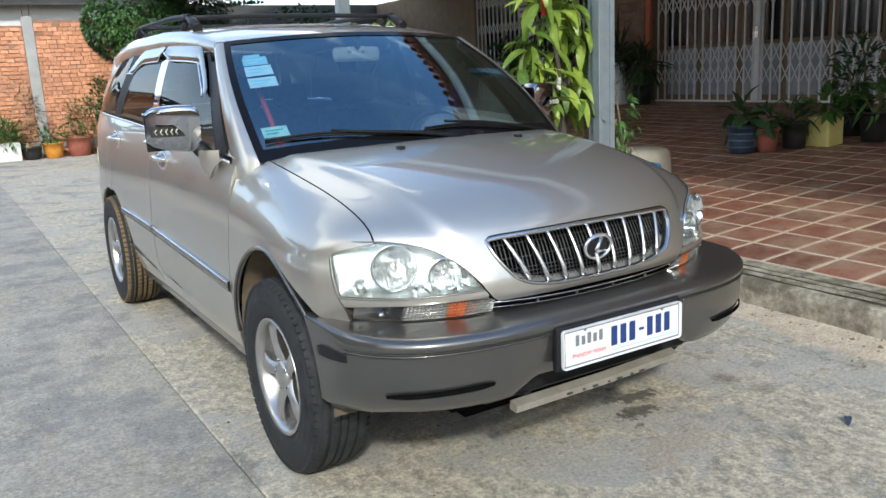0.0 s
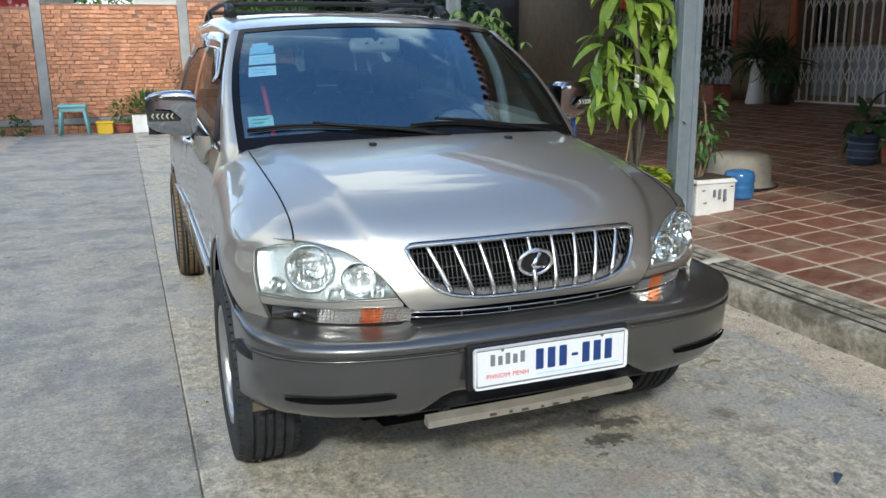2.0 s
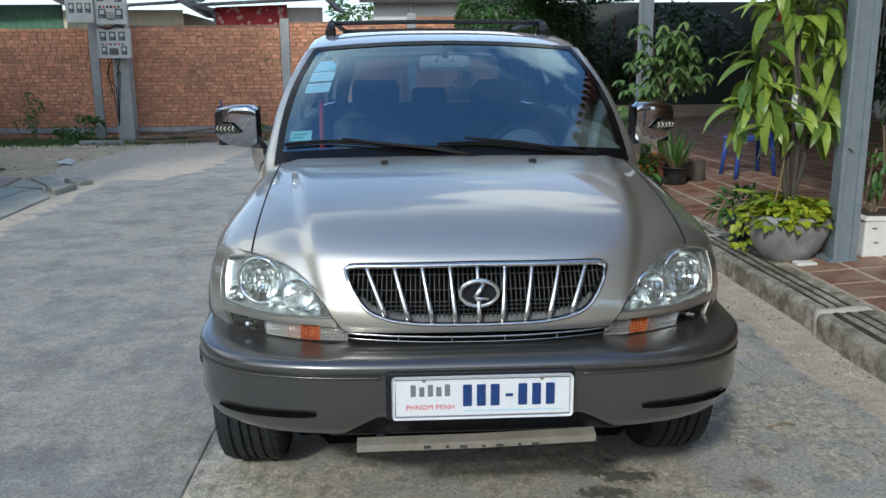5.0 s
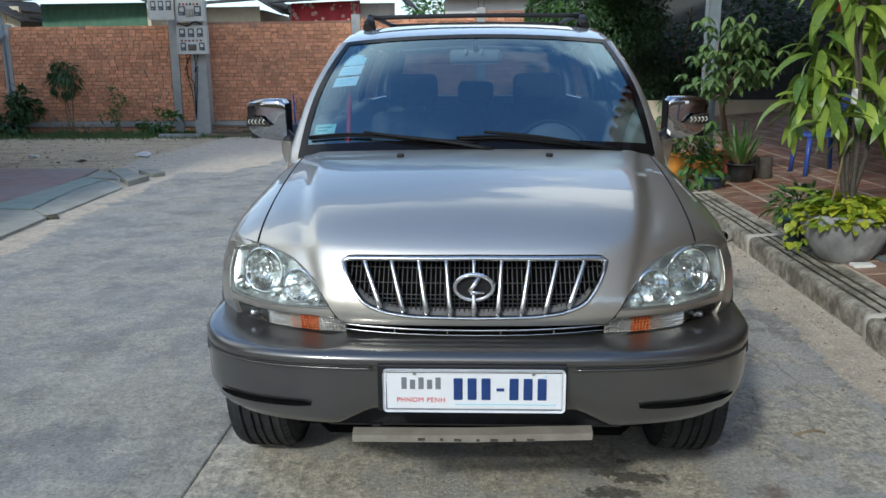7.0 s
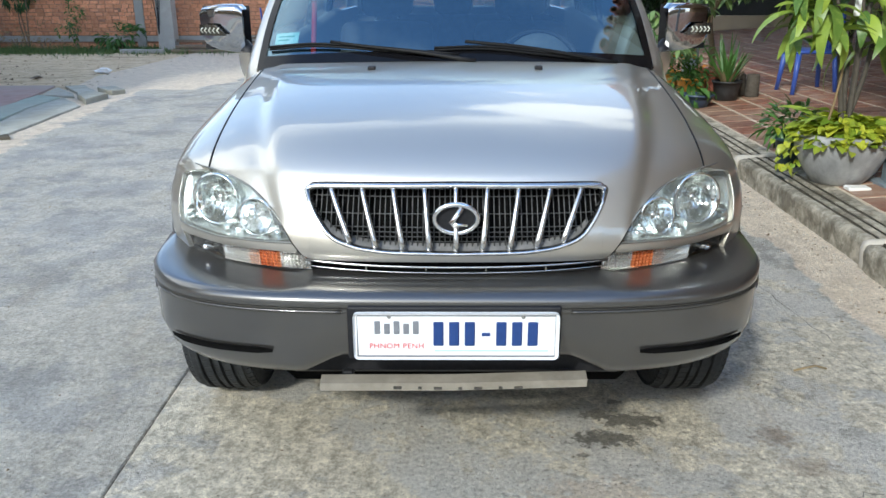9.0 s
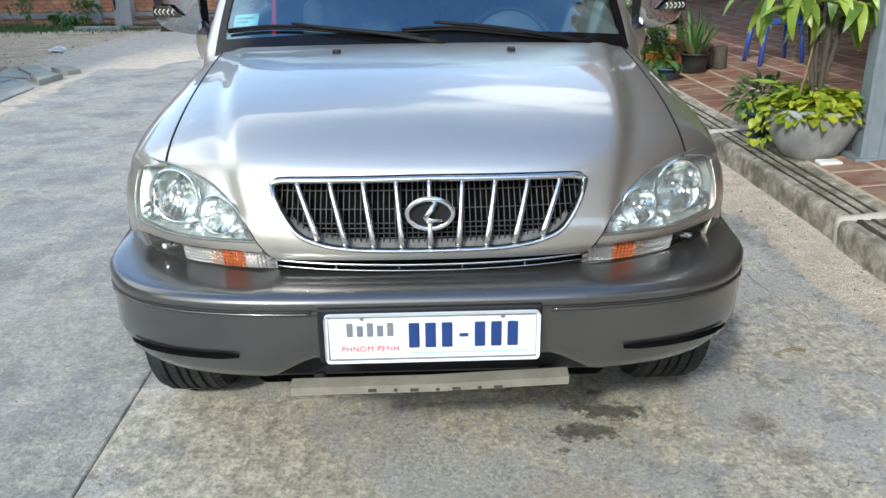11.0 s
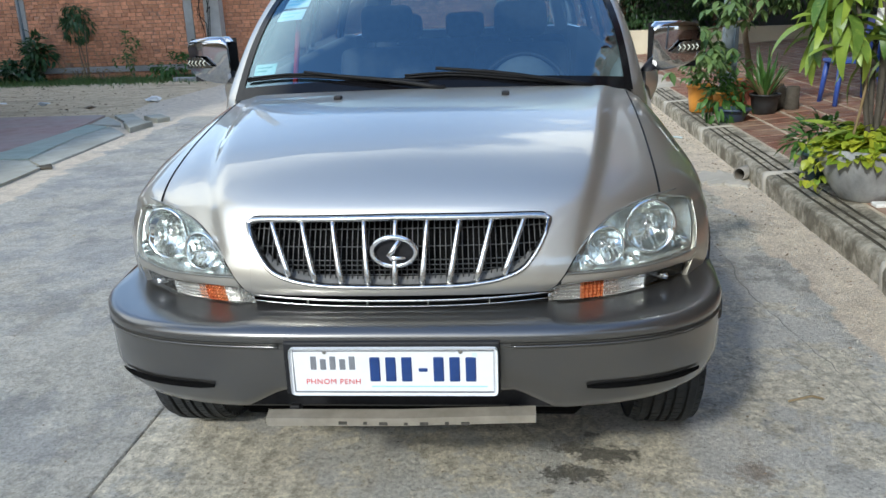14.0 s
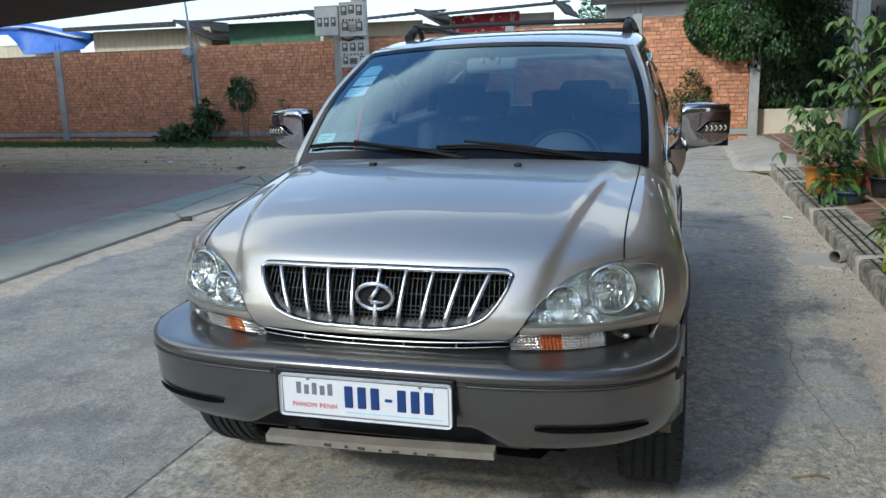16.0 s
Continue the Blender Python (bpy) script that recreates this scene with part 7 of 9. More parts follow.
# stone pillar between the gates
pillar = thing("pillar", "pillar faced with thin stone strips and red trim", "pillar")
part("pillar_core", boxed((FX - 0.10, 9.42, FZ - 0.1), (FX + 0.30, 11.05, CEIL)), M_BROWNWALL, pillar)
for y in (9.42, 10.92):
    part("pillar_trim", boxed((FX - 0.16, y, FZ + 0.95), (FX - 0.10, y + 0.13, CEIL - 0.01), 0.01), M_REDTRIM, pillar, "red trim strip")
z = FZ + 1.0
rs = random.Random(3)
while z < CEIL - 0.1:
    h = rs.choice((0.05, 0.06, 0.08))
    y = 9.58
    while y < 10.9:
        l = min(rs.uniform(0.16, 0.42), 10.9 - y)
        if l > 0.03:
            part("stone_strip", boxed((FX - 0.125 - rs.uniform(0, 0.02), y + 0.004, z), (FX - 0.099, y + l - 0.004, z + h - 0.006)), M_STONE, pillar)
        y += l
    z += h


STRAP = mesh_of("strap", boxed((-0.003, -0.5, -0.009), (0.003, 0.5, 0.009)), M_GATE)


def gate(y0, y1, name_label):
    g_ = thing("folding_gate", name_label, "gate", "folding gates of the house")
    n = round((y1 - y0) / 0.178)
    top = CEIL - 0.12
    ys = [lerp(y0 + 0.04, y1 - 0.04, k / n) for k in range(n + 1)]
    for y in ys:
        part("gate_bar", boxed((FX - 0.012, y - 0.013, FZ + 0.02), (FX + 0.012, y + 0.013, top)), M_GATE, g_)
    cell = ys[1] - ys[0]
    for za, zb in ((FZ + 0.30, FZ + 0.64), (FZ + 0.64, FZ + 0.98), (FZ + 1.55, FZ + 1.87), (FZ + 2.15, FZ + 2.45)):
        for sg in (1, -1):
            ang = math.atan2((zb - za) * sg, cell)
            for a in ys[:-1]:
                shared("strap", STRAP, g_, Matrix.Translation((FX - 0.018 * sg, a + cell / 2, (za + zb) / 2)) @ Matrix.Rotation(ang, 4, "X") @ Matrix.Diagonal((1, math.hypot(cell, zb - za), 1, 1)))
    part("gate_rail", boxed((FX - 0.05, y0, top), (FX + 0.05, y1, top + 0.10), 0.005), M_GATE, g_, "top rail")
    part("gate_sill", boxed((FX - 0.05, y0, FZ - 0.02), (FX + 0.05, y1, FZ + 0.018), 0.004), M_GATE, g_, "floor rail")
    ym = (y0 + y1) / 2 + (0.35 if y0 < 6 else 0)
    part("lock_post", boxed((FX - 0.035, ym - 0.05, FZ + 0.02), (FX + 0.03, ym + 0.05, top), 0.006), M_GATE, g_, "meeting post with the lock")
    part("lock", boxed((FX - 0.06, ym - 0.035, FZ + 1.0), (FX - 0.034, ym + 0.035, FZ + 1.2), 0.008), M_SATIN, g_, "steel lock case")
    return g_


gate(4.2, 9.40, "closed silver folding lattice gate on the house front")
gate(11.07, 15.5, "closed silver folding lattice gate beside a stone pillar")
# doors behind the gates
for y0, y1 in ((4.25, 9.38), (11.1, 15.5)):
    n = int((y1 - y0) / 0.85)
    for k in range(n):
        a, c = lerp(y0, y1, k / n), lerp(y0, y1, (k + 1) / n)
        d_ = thing("house_door", "door leaf with dark glass over a grey panel", "door", "doors behind the gates")
        part("door_frame", boxed((FX + 0.20, a + 0.005, FZ), (FX + 0.25, c - 0.005, CEIL - 0.02)), M_BROWNWALL, d_, "brown door frame")
        part("door_glass", boxed((FX + 0.185, a + 0.09, FZ + 0.98), (FX + 0.205, c - 0.09, CEIL - 0.2)), M_DARKGLASS, d_, "dark glass pane")
        part("door_panel", boxed((FX + 0.182, a + 0.08, FZ + 0.10), (FX + 0.203, c - 0.08, FZ + 0.92), 0.01), stuff("pale_blue_panel", (0.30, 0.32, 0.36), (0.40, 0.42, 0.46), 5, 0.5, 0, None, 0.1) if k == 0 and y0 < 5 else bpy.data.materials["pale_blue_panel"], d_, "grey lower panel")
# small notice on the gate
nt = thing("notice_board", "small white notice hung on the lattice gate", "sign")
part("board", boxed((FX - 0.05, 13.0, 2.50), (FX - 0.035, 13.7, 2.95), 0.004), M_WHITEWALL, nt)
for k in range(3):
    part("print_bar", boxed((FX - 0.053, 13.08, 2.60 + 0.11 * k), (FX - 0.049, 13.62, 2.65 + 0.11 * k)), M_GREYINK, nt)

# steel columns at the terrace edge
for x, y, r_ in ((2.745, 3.24, 0), (2.62, 8.0, 0), (2.70, -1.6, 0)):
    col = thing("steel_column", "grey-blue painted steel column on the terrace edge", "column", "steel columns of the terrace")
    z0 = ter_z(x) - 0.004
    part("column_web", boxed((x - 0.055, y - 0.065, z0), (x + 0.075, y + 0.075, CEIL), 0.006, 2), M_STEEL, col)
    part("column_flange", boxed((x - 0.075, y - 0.085, z0), (x - 0.045, y + 0.0, CEIL), 0.004), M_STEEL, col)
    part("column_flange", boxed((x + 0.045, y - 0.085, z0), (x + 0.09, y - 0.06, CEIL), 0.004), M_STEEL, col)
    part("base_plate", boxed((x - 0.12, y - 0.12, z0 - 0.01), (x + 0.13, y + 0.12, z0 + 0.012), 0.003), M_STEEL, col, "steel base plate")

# low wall at the terrace's far end
structure(part("wall_low", boxed((2.30, 17.95, 0.05), (9.4, 18.12, 0.74), 0.012, 2), M_CREAM), "low cream wall at the end of the terrace", "wall")

# unseen neighbour block, sized so its shadow slants over the brick wall; canopy
structure(part("wall_neighbour", boxed((-32, -4.2, -0.05), (-11.7, 0.0, 15.8)), M_CREAM), "unseen tall neighbouring block, placed to shade the brick wall", "wall")
canopy = thing("canopy", "dark sheet metal canopy over the next yard", "canopy")
b = bmesh.new()
v = [b.verts.new(p) for p in ((-17.4, 15.0, 3.0), (-6.87, 10.73, 3.0), (-6.87, -4.0, 3.12), (-17.4, -4.0, 3.12))]
v2 = [b.verts.new(p.co + Vector((0, 0, 0.22 if k < 2 else 0.12))) for k, p in enumerate(v)]
b.faces.new(v)
b.faces.new(v2[::-1])
for k in range(4):
    b.faces.new((v[k], v2[k], v2[(k + 1) % 4], v[(k + 1) % 4]))
bmesh.ops.recalc_face_normals(b, faces=b.faces)
part("canopy_roof", b, M_DARKROOF, canopy, "dark canopy roof")
for x, y in ((-7.1, -1.0), (-15.6, 4.2)):
    part("canopy_post", boxed((x - 0.05, y - 0.05, 0.0), (x + 0.05, y + 0.05, 3.06), 0.005), M_STEEL, canopy)
# two unseen walls added to darken what the car's paint and chrome reflect
structure(part("wall_street", boxed((-22, -14.2, -0.05), (14, -14.0, 4.4)), M_BROWNWALL), "unseen wall added across the street side, dark in reflections", "wall")
structure(part("wall_west", boxed((-22.2, -14.0, -0.05), (-22.0, 17.5, 3.0)), M_BROWNWALL), "unseen wall added under the canopy, dark in reflections", "wall")


# ---- sheds beyond the wall ----
def corrugated(x0, x1, y, z0, z1, mat, parent, name="sheet_wall"):
    n = int((x1 - x0) / 0.05)
    rows = [[(lerp(x0, x1, k / n), y + 0.012 * math.sin(k * math.pi / 2), z) for z in (z0, z1)] for k in range(n + 1)]
    return part(name, sheet(rows, 0.02, 1, ((x0 + x1) / 2, y + 5, z0)), mat, parent)


def roof_sheet(p0, p1, depth, mat, parent, drop=0.0):
    """A corrugated roof sheet whose front eave runs from p0 to p1."""
    p0, p1 = Vector(p0), Vector(p1)
    n = int((p1 - p0).length / 0.06)
    rows = []
    for k in range(n + 1):
        p = p0.lerp(p1, k / n)
        w = 0.018 * math.sin(k * math.pi / 2)
        rows.append([p + Vector((0, 0, w)), p + Vector((0, depth, w + drop))])
    part("roof_sheet", sheet(rows, 0.05, 1, ((p0.x + p1.x) / 2, p0.y, p0.z - 5)), mat, parent, "weathered corrugated roof sheet")
    part("eave_board", boxed((p0.x, p0.y + 0.02, min(p0.z, p1.z) - 0.12), (p1.x, p0.y + 0.05, min(p0.z, p1.z) - 0.025)) if abs(p0.z - p1.z) < 0.05 else tube(bmesh.new(), [p0 - Vector((0, 0, 0.04)), p1 - Vector((0, 0, 0.04))], 0.03, 6), M_DARKROOF, parent)


SY = 21.0
s1 = thing("cream_shed", "cream corrugated shed under a grey roof", "shed", "sheds behind the wall")
corrugated(-17.95, -13.55, SY, 0, 3.40, M_CREAMSHEET, s1)
part("shed_side", boxed((-13.6, SY, 0), (-13.5, SY + 3, 3.3)), M_WOOD, s1)
roof_sheet((-18.5, SY - 0.75, 3.50), (-14.3, SY - 0.75, 3.52), 3, M_RUSTROOF, s1, 0.3)
roof_sheet((-14.35, SY - 0.75, 3.60), (-13.0, SY - 0.75, 2.95), 3, M_RUSTROOF, s1, 0.1)
s2 = thing("green_shed", "green sheet shed under a grey roof", "shed", "sheds behind the wall")
corrugated(-12.9, -9.8, SY, 0, 3.45, M_GREENSHEET, s2)
part("shed_side", boxed((-9.8, SY, 0), (-9.7, SY + 3, 3.3)), M_CREAMSHEET, s2)
roof_sheet((-13.5, SY - 0.75, 3.52), (-9.9, SY - 0.75, 3.66), 3, M_RUSTROOF, s2, 0.3)
roof_sheet((-9.95, SY - 0.75, 3.66), (-8.6, SY - 0.75, 3.05), 3, M_RUSTROOF, s2, 0.1)
s3 = thing("cream_shed", "pale yellow corrugated shed under a grey roof", "shed", "sheds behind the wall")
corrugated(-8.75, -6.55, SY, 0, 3.30, M_CREAMSHEET, s3)
part("shed_side", boxed((-6.55, SY, 0), (-6.45, SY + 3, 3.2)), M_WOOD, s3)
roof_sheet((-9.0, SY - 0.75, 3.32), (-6.5, SY - 0.75, 3.46), 3, M_RUSTROOF, s3, 0.3)
roof_sheet((-6.55, SY - 0.75, 3.56), (-5.7, SY - 0.75, 3.08), 3, M_RUSTROOF, s3, 0.1)
s4 = thing("banner_shed", "shed with a red patterned banner under its roof", "shed", "sheds behind the wall")
corrugated(-5.75, -2.75, SY + 0.05, 0, 3.35, M_WHITEWALL, s4)
roof_sheet((-6.1, SY - 0.75, 3.38), (-2.6, SY - 0.75, 3.54), 3, M_RUSTROOF, s4, 0.3)
roof_sheet((-2.65, SY - 0.75, 3.62), (-2.3, SY - 0.75, 3.25), 3, M_RUSTROOF, s4, 0.1)
rows = [[(lerp(-5.65, -3.70, k / 24), SY - 0.06 + 0.02 * math.sin(k * 1.3), lerp(2.72, 3.36 + 0.06 * k / 24, j / 4)) for j in range(5)] for k in range(25)]
ban = part("banner", sheet(rows, 0.004, 1, (-4.7, SY + 5, 3)), M_BANNER, s4, "red banner with a pale pattern")
rs = random.Random(5)
for k in range(26):
    x, z = rs.uniform(-5.6, -3.8), rs.uniform(2.8, 3.36)
    part("banner_motif", turned(bmesh.new(), [(rs.uniform(0.03, 0.07), 0), (0.02, -0.006)], 7, (x, SY - 0.085, z), "y"), M_BANNERPINK, ban)
s5 = thing("white_house", "low white house with a dark roof behind the wall", "house")
part("house_wall", boxed((-1.35, SY, 0), (3.4, SY + 4, 3.50)), M_WHITEWALL, s5, "white wall")
roof_sheet((-1.7, SY - 0.5, 3.55), (3.8, SY - 0.5, 3.55), 5, M_DARKROOF, s5, 1.2)
for k in range(16):
    part("wall_batten", boxed((-1.3 + 0.3 * k, SY - 0.02, 0), (-1.27 + 0.3 * k, SY + 0.01, 3.48)), M_WHITEWALL, s5)
s6 = thing("tarp_shed", "cream shed with a bright blue tarpaulin roof", "shed", "sheds behind the wall")
corrugated(-24, -18.6, SY + 0.1, 0, 3.1, M_CREAMSHEET, s6)
rows = []
for k in range(25):
    x = lerp(-24.5, -18.05, k / 24)
    top = curve([(-24.5, 3.8), (-21.5, 3.92), (-20.2, 3.75), (-18.05, 3.35)], x)
    low = curve([(-24.5, 3.45), (-20.9, 3.42), (-20.5, 2.75), (-18.05, 2.86)], x)
    rows.append([(x, SY - 0.4 + 0.9 * j / 6 * (1 if top - low < 0.6 else 0.5) + 0.03 * math.sin(k * 0.9 + j), lerp(low, top, j / 6)) for j in range(7)])
part("tarpaulin", sheet(rows, 0.01, 1, (-21, SY + 5, 2)), M_TARP, s6, "creased bright blue tarpaulin")
rows = [[(lerp(-24.5, -18.2, k / 20), SY - 0.32 + 0.3 * j, curve([(-24.5, 3.62), (-21, 3.68), (-18.2, 3.2)], lerp(-24.5, -18.2, k / 20)) + 0.04 * j) for j in (0, 1)] for k in range(21)]
part("tarpaulin_edge", sheet(rows, 0.01, 1, (-21, SY + 5, 2)), M_WHITEWALL, s6, "white tarpaulin stripe")

# ---- electric pole with meter boxes ----
pole = thing("electric_pole", "square tapered concrete power pole before the brick wall", "pole")
b = bmesh.new()
rings = []
for z, h in ((-0.05, 0.19), (2.0, 0.175), (4.0, 0.155), (9.0, 0.11)):
    rings.append([b.verts.new((-6.96 + sx * h, 17.18 + sy * h * 0.8, z)) for sx, sy in ((-1, -1), (1, -1), (1, 1), (-1, 1))])
for a, c in zip(rings, rings[1:]):
    for k in range(4):
        b.faces.new((a[k], a[(k + 1) % 4], c[(k + 1) % 4], c[k]))
b.faces.new(rings[-1])
part("pole_shaft", b, M_CONCG, pole)
for k in range(4):
    rs = random.Random(k)
    part("wire", tube(bmesh.new(), spline([(-7.22 + 0.09 * k, 17.0, 1.92), (-7.3 + 0.1 * k + rs.uniform(-.1, .1), 16.97, 1.5), (-7.15 + 0.06 * k, 16.98, 1.05 + 0.2 * k), (-7.1, 17.0, 0.4)], 14), 0.009, 5), M_BLACK, pole)


def meter_box(x0, x1, z0, z1, slots, lab, lid=False):
    """A sheet steel box; slots are (across, up, width, height) in shares of its front."""
    y = 16.98
    bx = thing("meter_box", lab, "meter box", "electric meter boxes")
    part("box_case", boxed((x0, y - 0.14, z0), (x1, y + 0.02, z1), 0.012, 2), M_BOX, bx)
    w, h = (x1 - x0), (z1 - z0)
    for ax in (x0 - 0.004, x1 - 0.018):
        part("box_flange", boxed((ax, y - 0.158, z0), (ax + 0.022, y - 0.136, z1), 0.003), M_BOX, bx)
    for az in (z0 - 0.002, z1 - 0.020):
        part("box_flange", boxed((x0 + 0.019, y - 0.158, az), (x1 - 0.019, y - 0.136, az + 0.022), 0.003), M_BOX, bx)
    for u, v, sw, sh in slots:
        ax, az = x0 + w * u, z0 + h * v
        m_ = part("meter_window", boxed((ax, y - 0.148, az), (ax + w * sw, y - 0.134, az + h * sh), 0.004), M_METER, bx, "dark meter window")
        part("meter_dial", boxed((ax + w * sw * 0.2, y - 0.154, az + h * sh * 0.42), (ax + w * sw * 0.8, y - 0.147, az + h * sh * 0.86), 0.002), M_BOX, m_)
        part("meter_label", boxed((ax + w * sw * 0.15, y - 0.151, az + h * sh * 0.10), (ax + w * sw * 0.6, y - 0.147, az + h * sh * 0.26)), M_GREYINK, m_)
    if lid:
        part("box_lid", boxed((x0 + w * 0.36, y - 0.17, z0 + h * 0.12), (x0 + w * 0.64, y - 0.138, z0 + h * 0.34), 0.006), M_SATIN, bx, "small steel lid")
        for k in range(6):
            part("breaker", boxed((x0 + w * (0.12 + 0.13 * k), y - 0.153, z0 + h * 0.44), (x0 + w * (0.18 + 0.13 * k), y - 0.137, z0 + h * 0.50)), M_REDCLOTH if k % 3 == 1 else M_BLACK, bx)
    return bx


meter_box(-7.36, -6.66, 1.92, 2.56, [(0.08, 0.60, 0.20, 0.30), (0.38, 0.60, 0.20, 0.30), (0.68, 0.60, 0.20, 0.30), (0.10, 0.12, 0.18, 0.28), (0.73, 0.12, 0.18, 0.28)], "grey meter box with five windows and a steel lid", True)
meter_box(-8.00, -7.39, 2.70, 3.40, [(0.10, 0.30, 0.20, 0.30), (0.40, 0.30, 0.20, 0.30), (0.70, 0.30, 0.20, 0.30)], "pale grey meter box beside the pole top")
meter_box(-7.34, -6.70, 2.66, 3.46, [(0.06, 0.62, 0.24, 0.28), (0.36, 0.66, 0.24, 0.26), (0.68, 0.60, 0.24, 0.30), (0.08, 0.16, 0.26, 0.26), (0.66, 0.14, 0.26, 0.28)], "open-faced grey meter box above another box", True)
part("cross_arm", boxed((-8.02, 16.99, 3.0), (-6.68, 17.06, 3.08), 0.006), M_STEEL, pole, "steel arm that carries the boxes")
part("cable", tube(bmesh.new(), spline([(-7.3, 16.83, 2.62), (-7.1, 16.80, 2.55), (-6.9, 16.82, 2.64), (-6.75, 16.84, 2.58)], 14), 0.016, 6), M_BLACK, pole, "black cable loop")
rod = thing("leaning_rod", "thin steel rod standing behind a wall post", "rod")
part("rod_bar", tube(bmesh.new(), [Vector((-11.95, WALL_Y - 0.08, 0.2)), Vector((-12.0, WALL_Y - 0.08, 2.7)), Vector((-12.12, WALL_Y - 0.08, 4.3))], 0.028, 6), M_STEEL, rod)
cl = bmesh.new()
bmesh.ops.create_icosphere(cl, subdivisions=2, radius=0.16)
for v in cl.verts:
    v.co += noise.noise_vector(v.co * 9) * 0.06
o = part("rag", cl, stuff("grey_rag", (0.22, 0.25, 0.28), (0.34, 0.37, 0.40), 14, 0.9, 0, None, 0.4), rod, "grey rag tied to the rod")
o.location = (-12.1, WALL_Y - 0.1, 2.42)

# ---- plants and pots ----
def crown(seed, n, centre, radii, leaf, droop, mat_size=1.0, hollow=0.45, flat=0.0, hang=0.0, clumps=0):
    """Many leaves on an uneven crown; hang turns them downwards."""
    r = random.Random(seed)
    bm = bmesh.new()
    c = Vector(centre)
    cl = [Vector((r.gauss(0, 0.55), r.gauss(0, 0.55), r.gauss(0, 0.5))) for _ in range(clumps)]
    for k in range(n):
        while True:
            p = Vector((r.uniform(-1, 1), r.uniform(-1, 1), r.uniform(-1, 1)))
            if hollow < p.length < 1:
                break
        if clumps:
            q = cl[k % clumps]
            p = q + p * 0.42
            if p.length > 1.15:
                p *= 1.15 / p.length
        d = (p.normalized() + Vector((r.gauss(0, 0.5), r.gauss(0, 0.5), r.gauss(0, 0.4) - hang + 0.25))).normalized()
        pos = c + Vector((p.x * radii[0], p.y * radii[1], p.z * radii[2]))
        l = leaf[0] * r.uniform(0.6, 1.25)
        leaf_blade(bm, l, leaf[1] * r.uniform(0.7, 1.2), droop * r.uniform(0.5, 1.3), 0.25, 3, Matrix.Translation(pos) @ turn_to(d, r.uniform(-0.8, 0.8)))
    return bm


def stems(seed, base, tops, r0, r1):
    bm = bmesh.new()
    r = random.Random(seed)
    for t_ in tops:
        a, c = Vector(base) + Vector((r.uniform(-.03, .03), r.uniform(-.03, .03), 0)), Vector(t_)
        m_ = a.lerp(c, 0.5) + Vector((r.uniform(-.06, .06), r.uniform(-.06, .06), 0)) * (c - a).length
        tube(bm, spline([a, m_, c], 8), [lerp(r0, r1, k / 7) for k in range(8)], 7)
    return bm


def pot_rings(r0, r1, h, lip=0.02):
    return [(r0 * 0.9, 0.0), (r0, 0.006), (lerp(r0, r1, 0.5), h * 0.5), (r1, h - lip), (r1 + lip * 0.6, h - lip), (r1 + lip * 0.6, h), (r1 - 0.012, h), (r1 - 0.02, h - 0.05), (0.01, h - 0.05)]


def potted(name, label, cat, x, y, z, r0, r1, h, mat, lab="", seg=28):
    t_ = thing(name, label, cat)
    p = part("pot", smooth(turned(bmesh.new(), pot_rings(r0, r1, h), seg, (x, y, z))), mat, t_, lab)
    part("soil", turned(bmesh.new(), [(r1 * 0.95, h - 0.045), (0.01, h - 0.03)], 20, (x, y, z)), M_SOIL, t_, "dark soil")
    return t_


# the corn plant in its big cement pot
PX, PY = 2.45, 3.40
PZ = 0.168
corn = thing("corn_plant", "tall corn plant in a round cement pot", "plant")
b = turned(bmesh.new(), [(0.15, 0.0), (0.165, 0.01), (0.225, 0.09), (0.275, 0.20), (0.295, 0.28), (0.290, 0.315), (0.275, 0.33), (0.255, 0.325), (0.245, 0.29), (0.01, 0.28)], 40, (PX, PY, PZ))
for v in b.verts:
    v.co += noise.noise_vector(v.co * 7) * 0.006
part("cement_pot", smooth(b), M_POT, corn, "rough grey cement pot")
part("stem", stems(4, (PX, PY, PZ + 0.27), [(PX - 0.20, PY - 0.02, 1.50), (PX + 0.14, PY + 0.02, 1.45), (PX - 0.06, PY + 0.03, 2.1), (PX + 0.10, PY + 0.05, 1.85), (PX - 0.16, PY - 0.05, 1.9), (PX + 0.02, PY - 0.06, 1.3)], 0.0185, 0.013), M_STEMD, corn, "knotty grey-brown stems")
var = []
for k in range(6):
    bm = bmesh.new()
    leaf_blade(bm, 0.27 + 0.028 * k, 0.076 + 0.008 * (k % 3), 0.85 + 0.13 * k, 0.20, 9, None, 0.7)
    var.append(mesh_of("corn_leaf", bm, M_DRAC))
rs = random.Random(11)
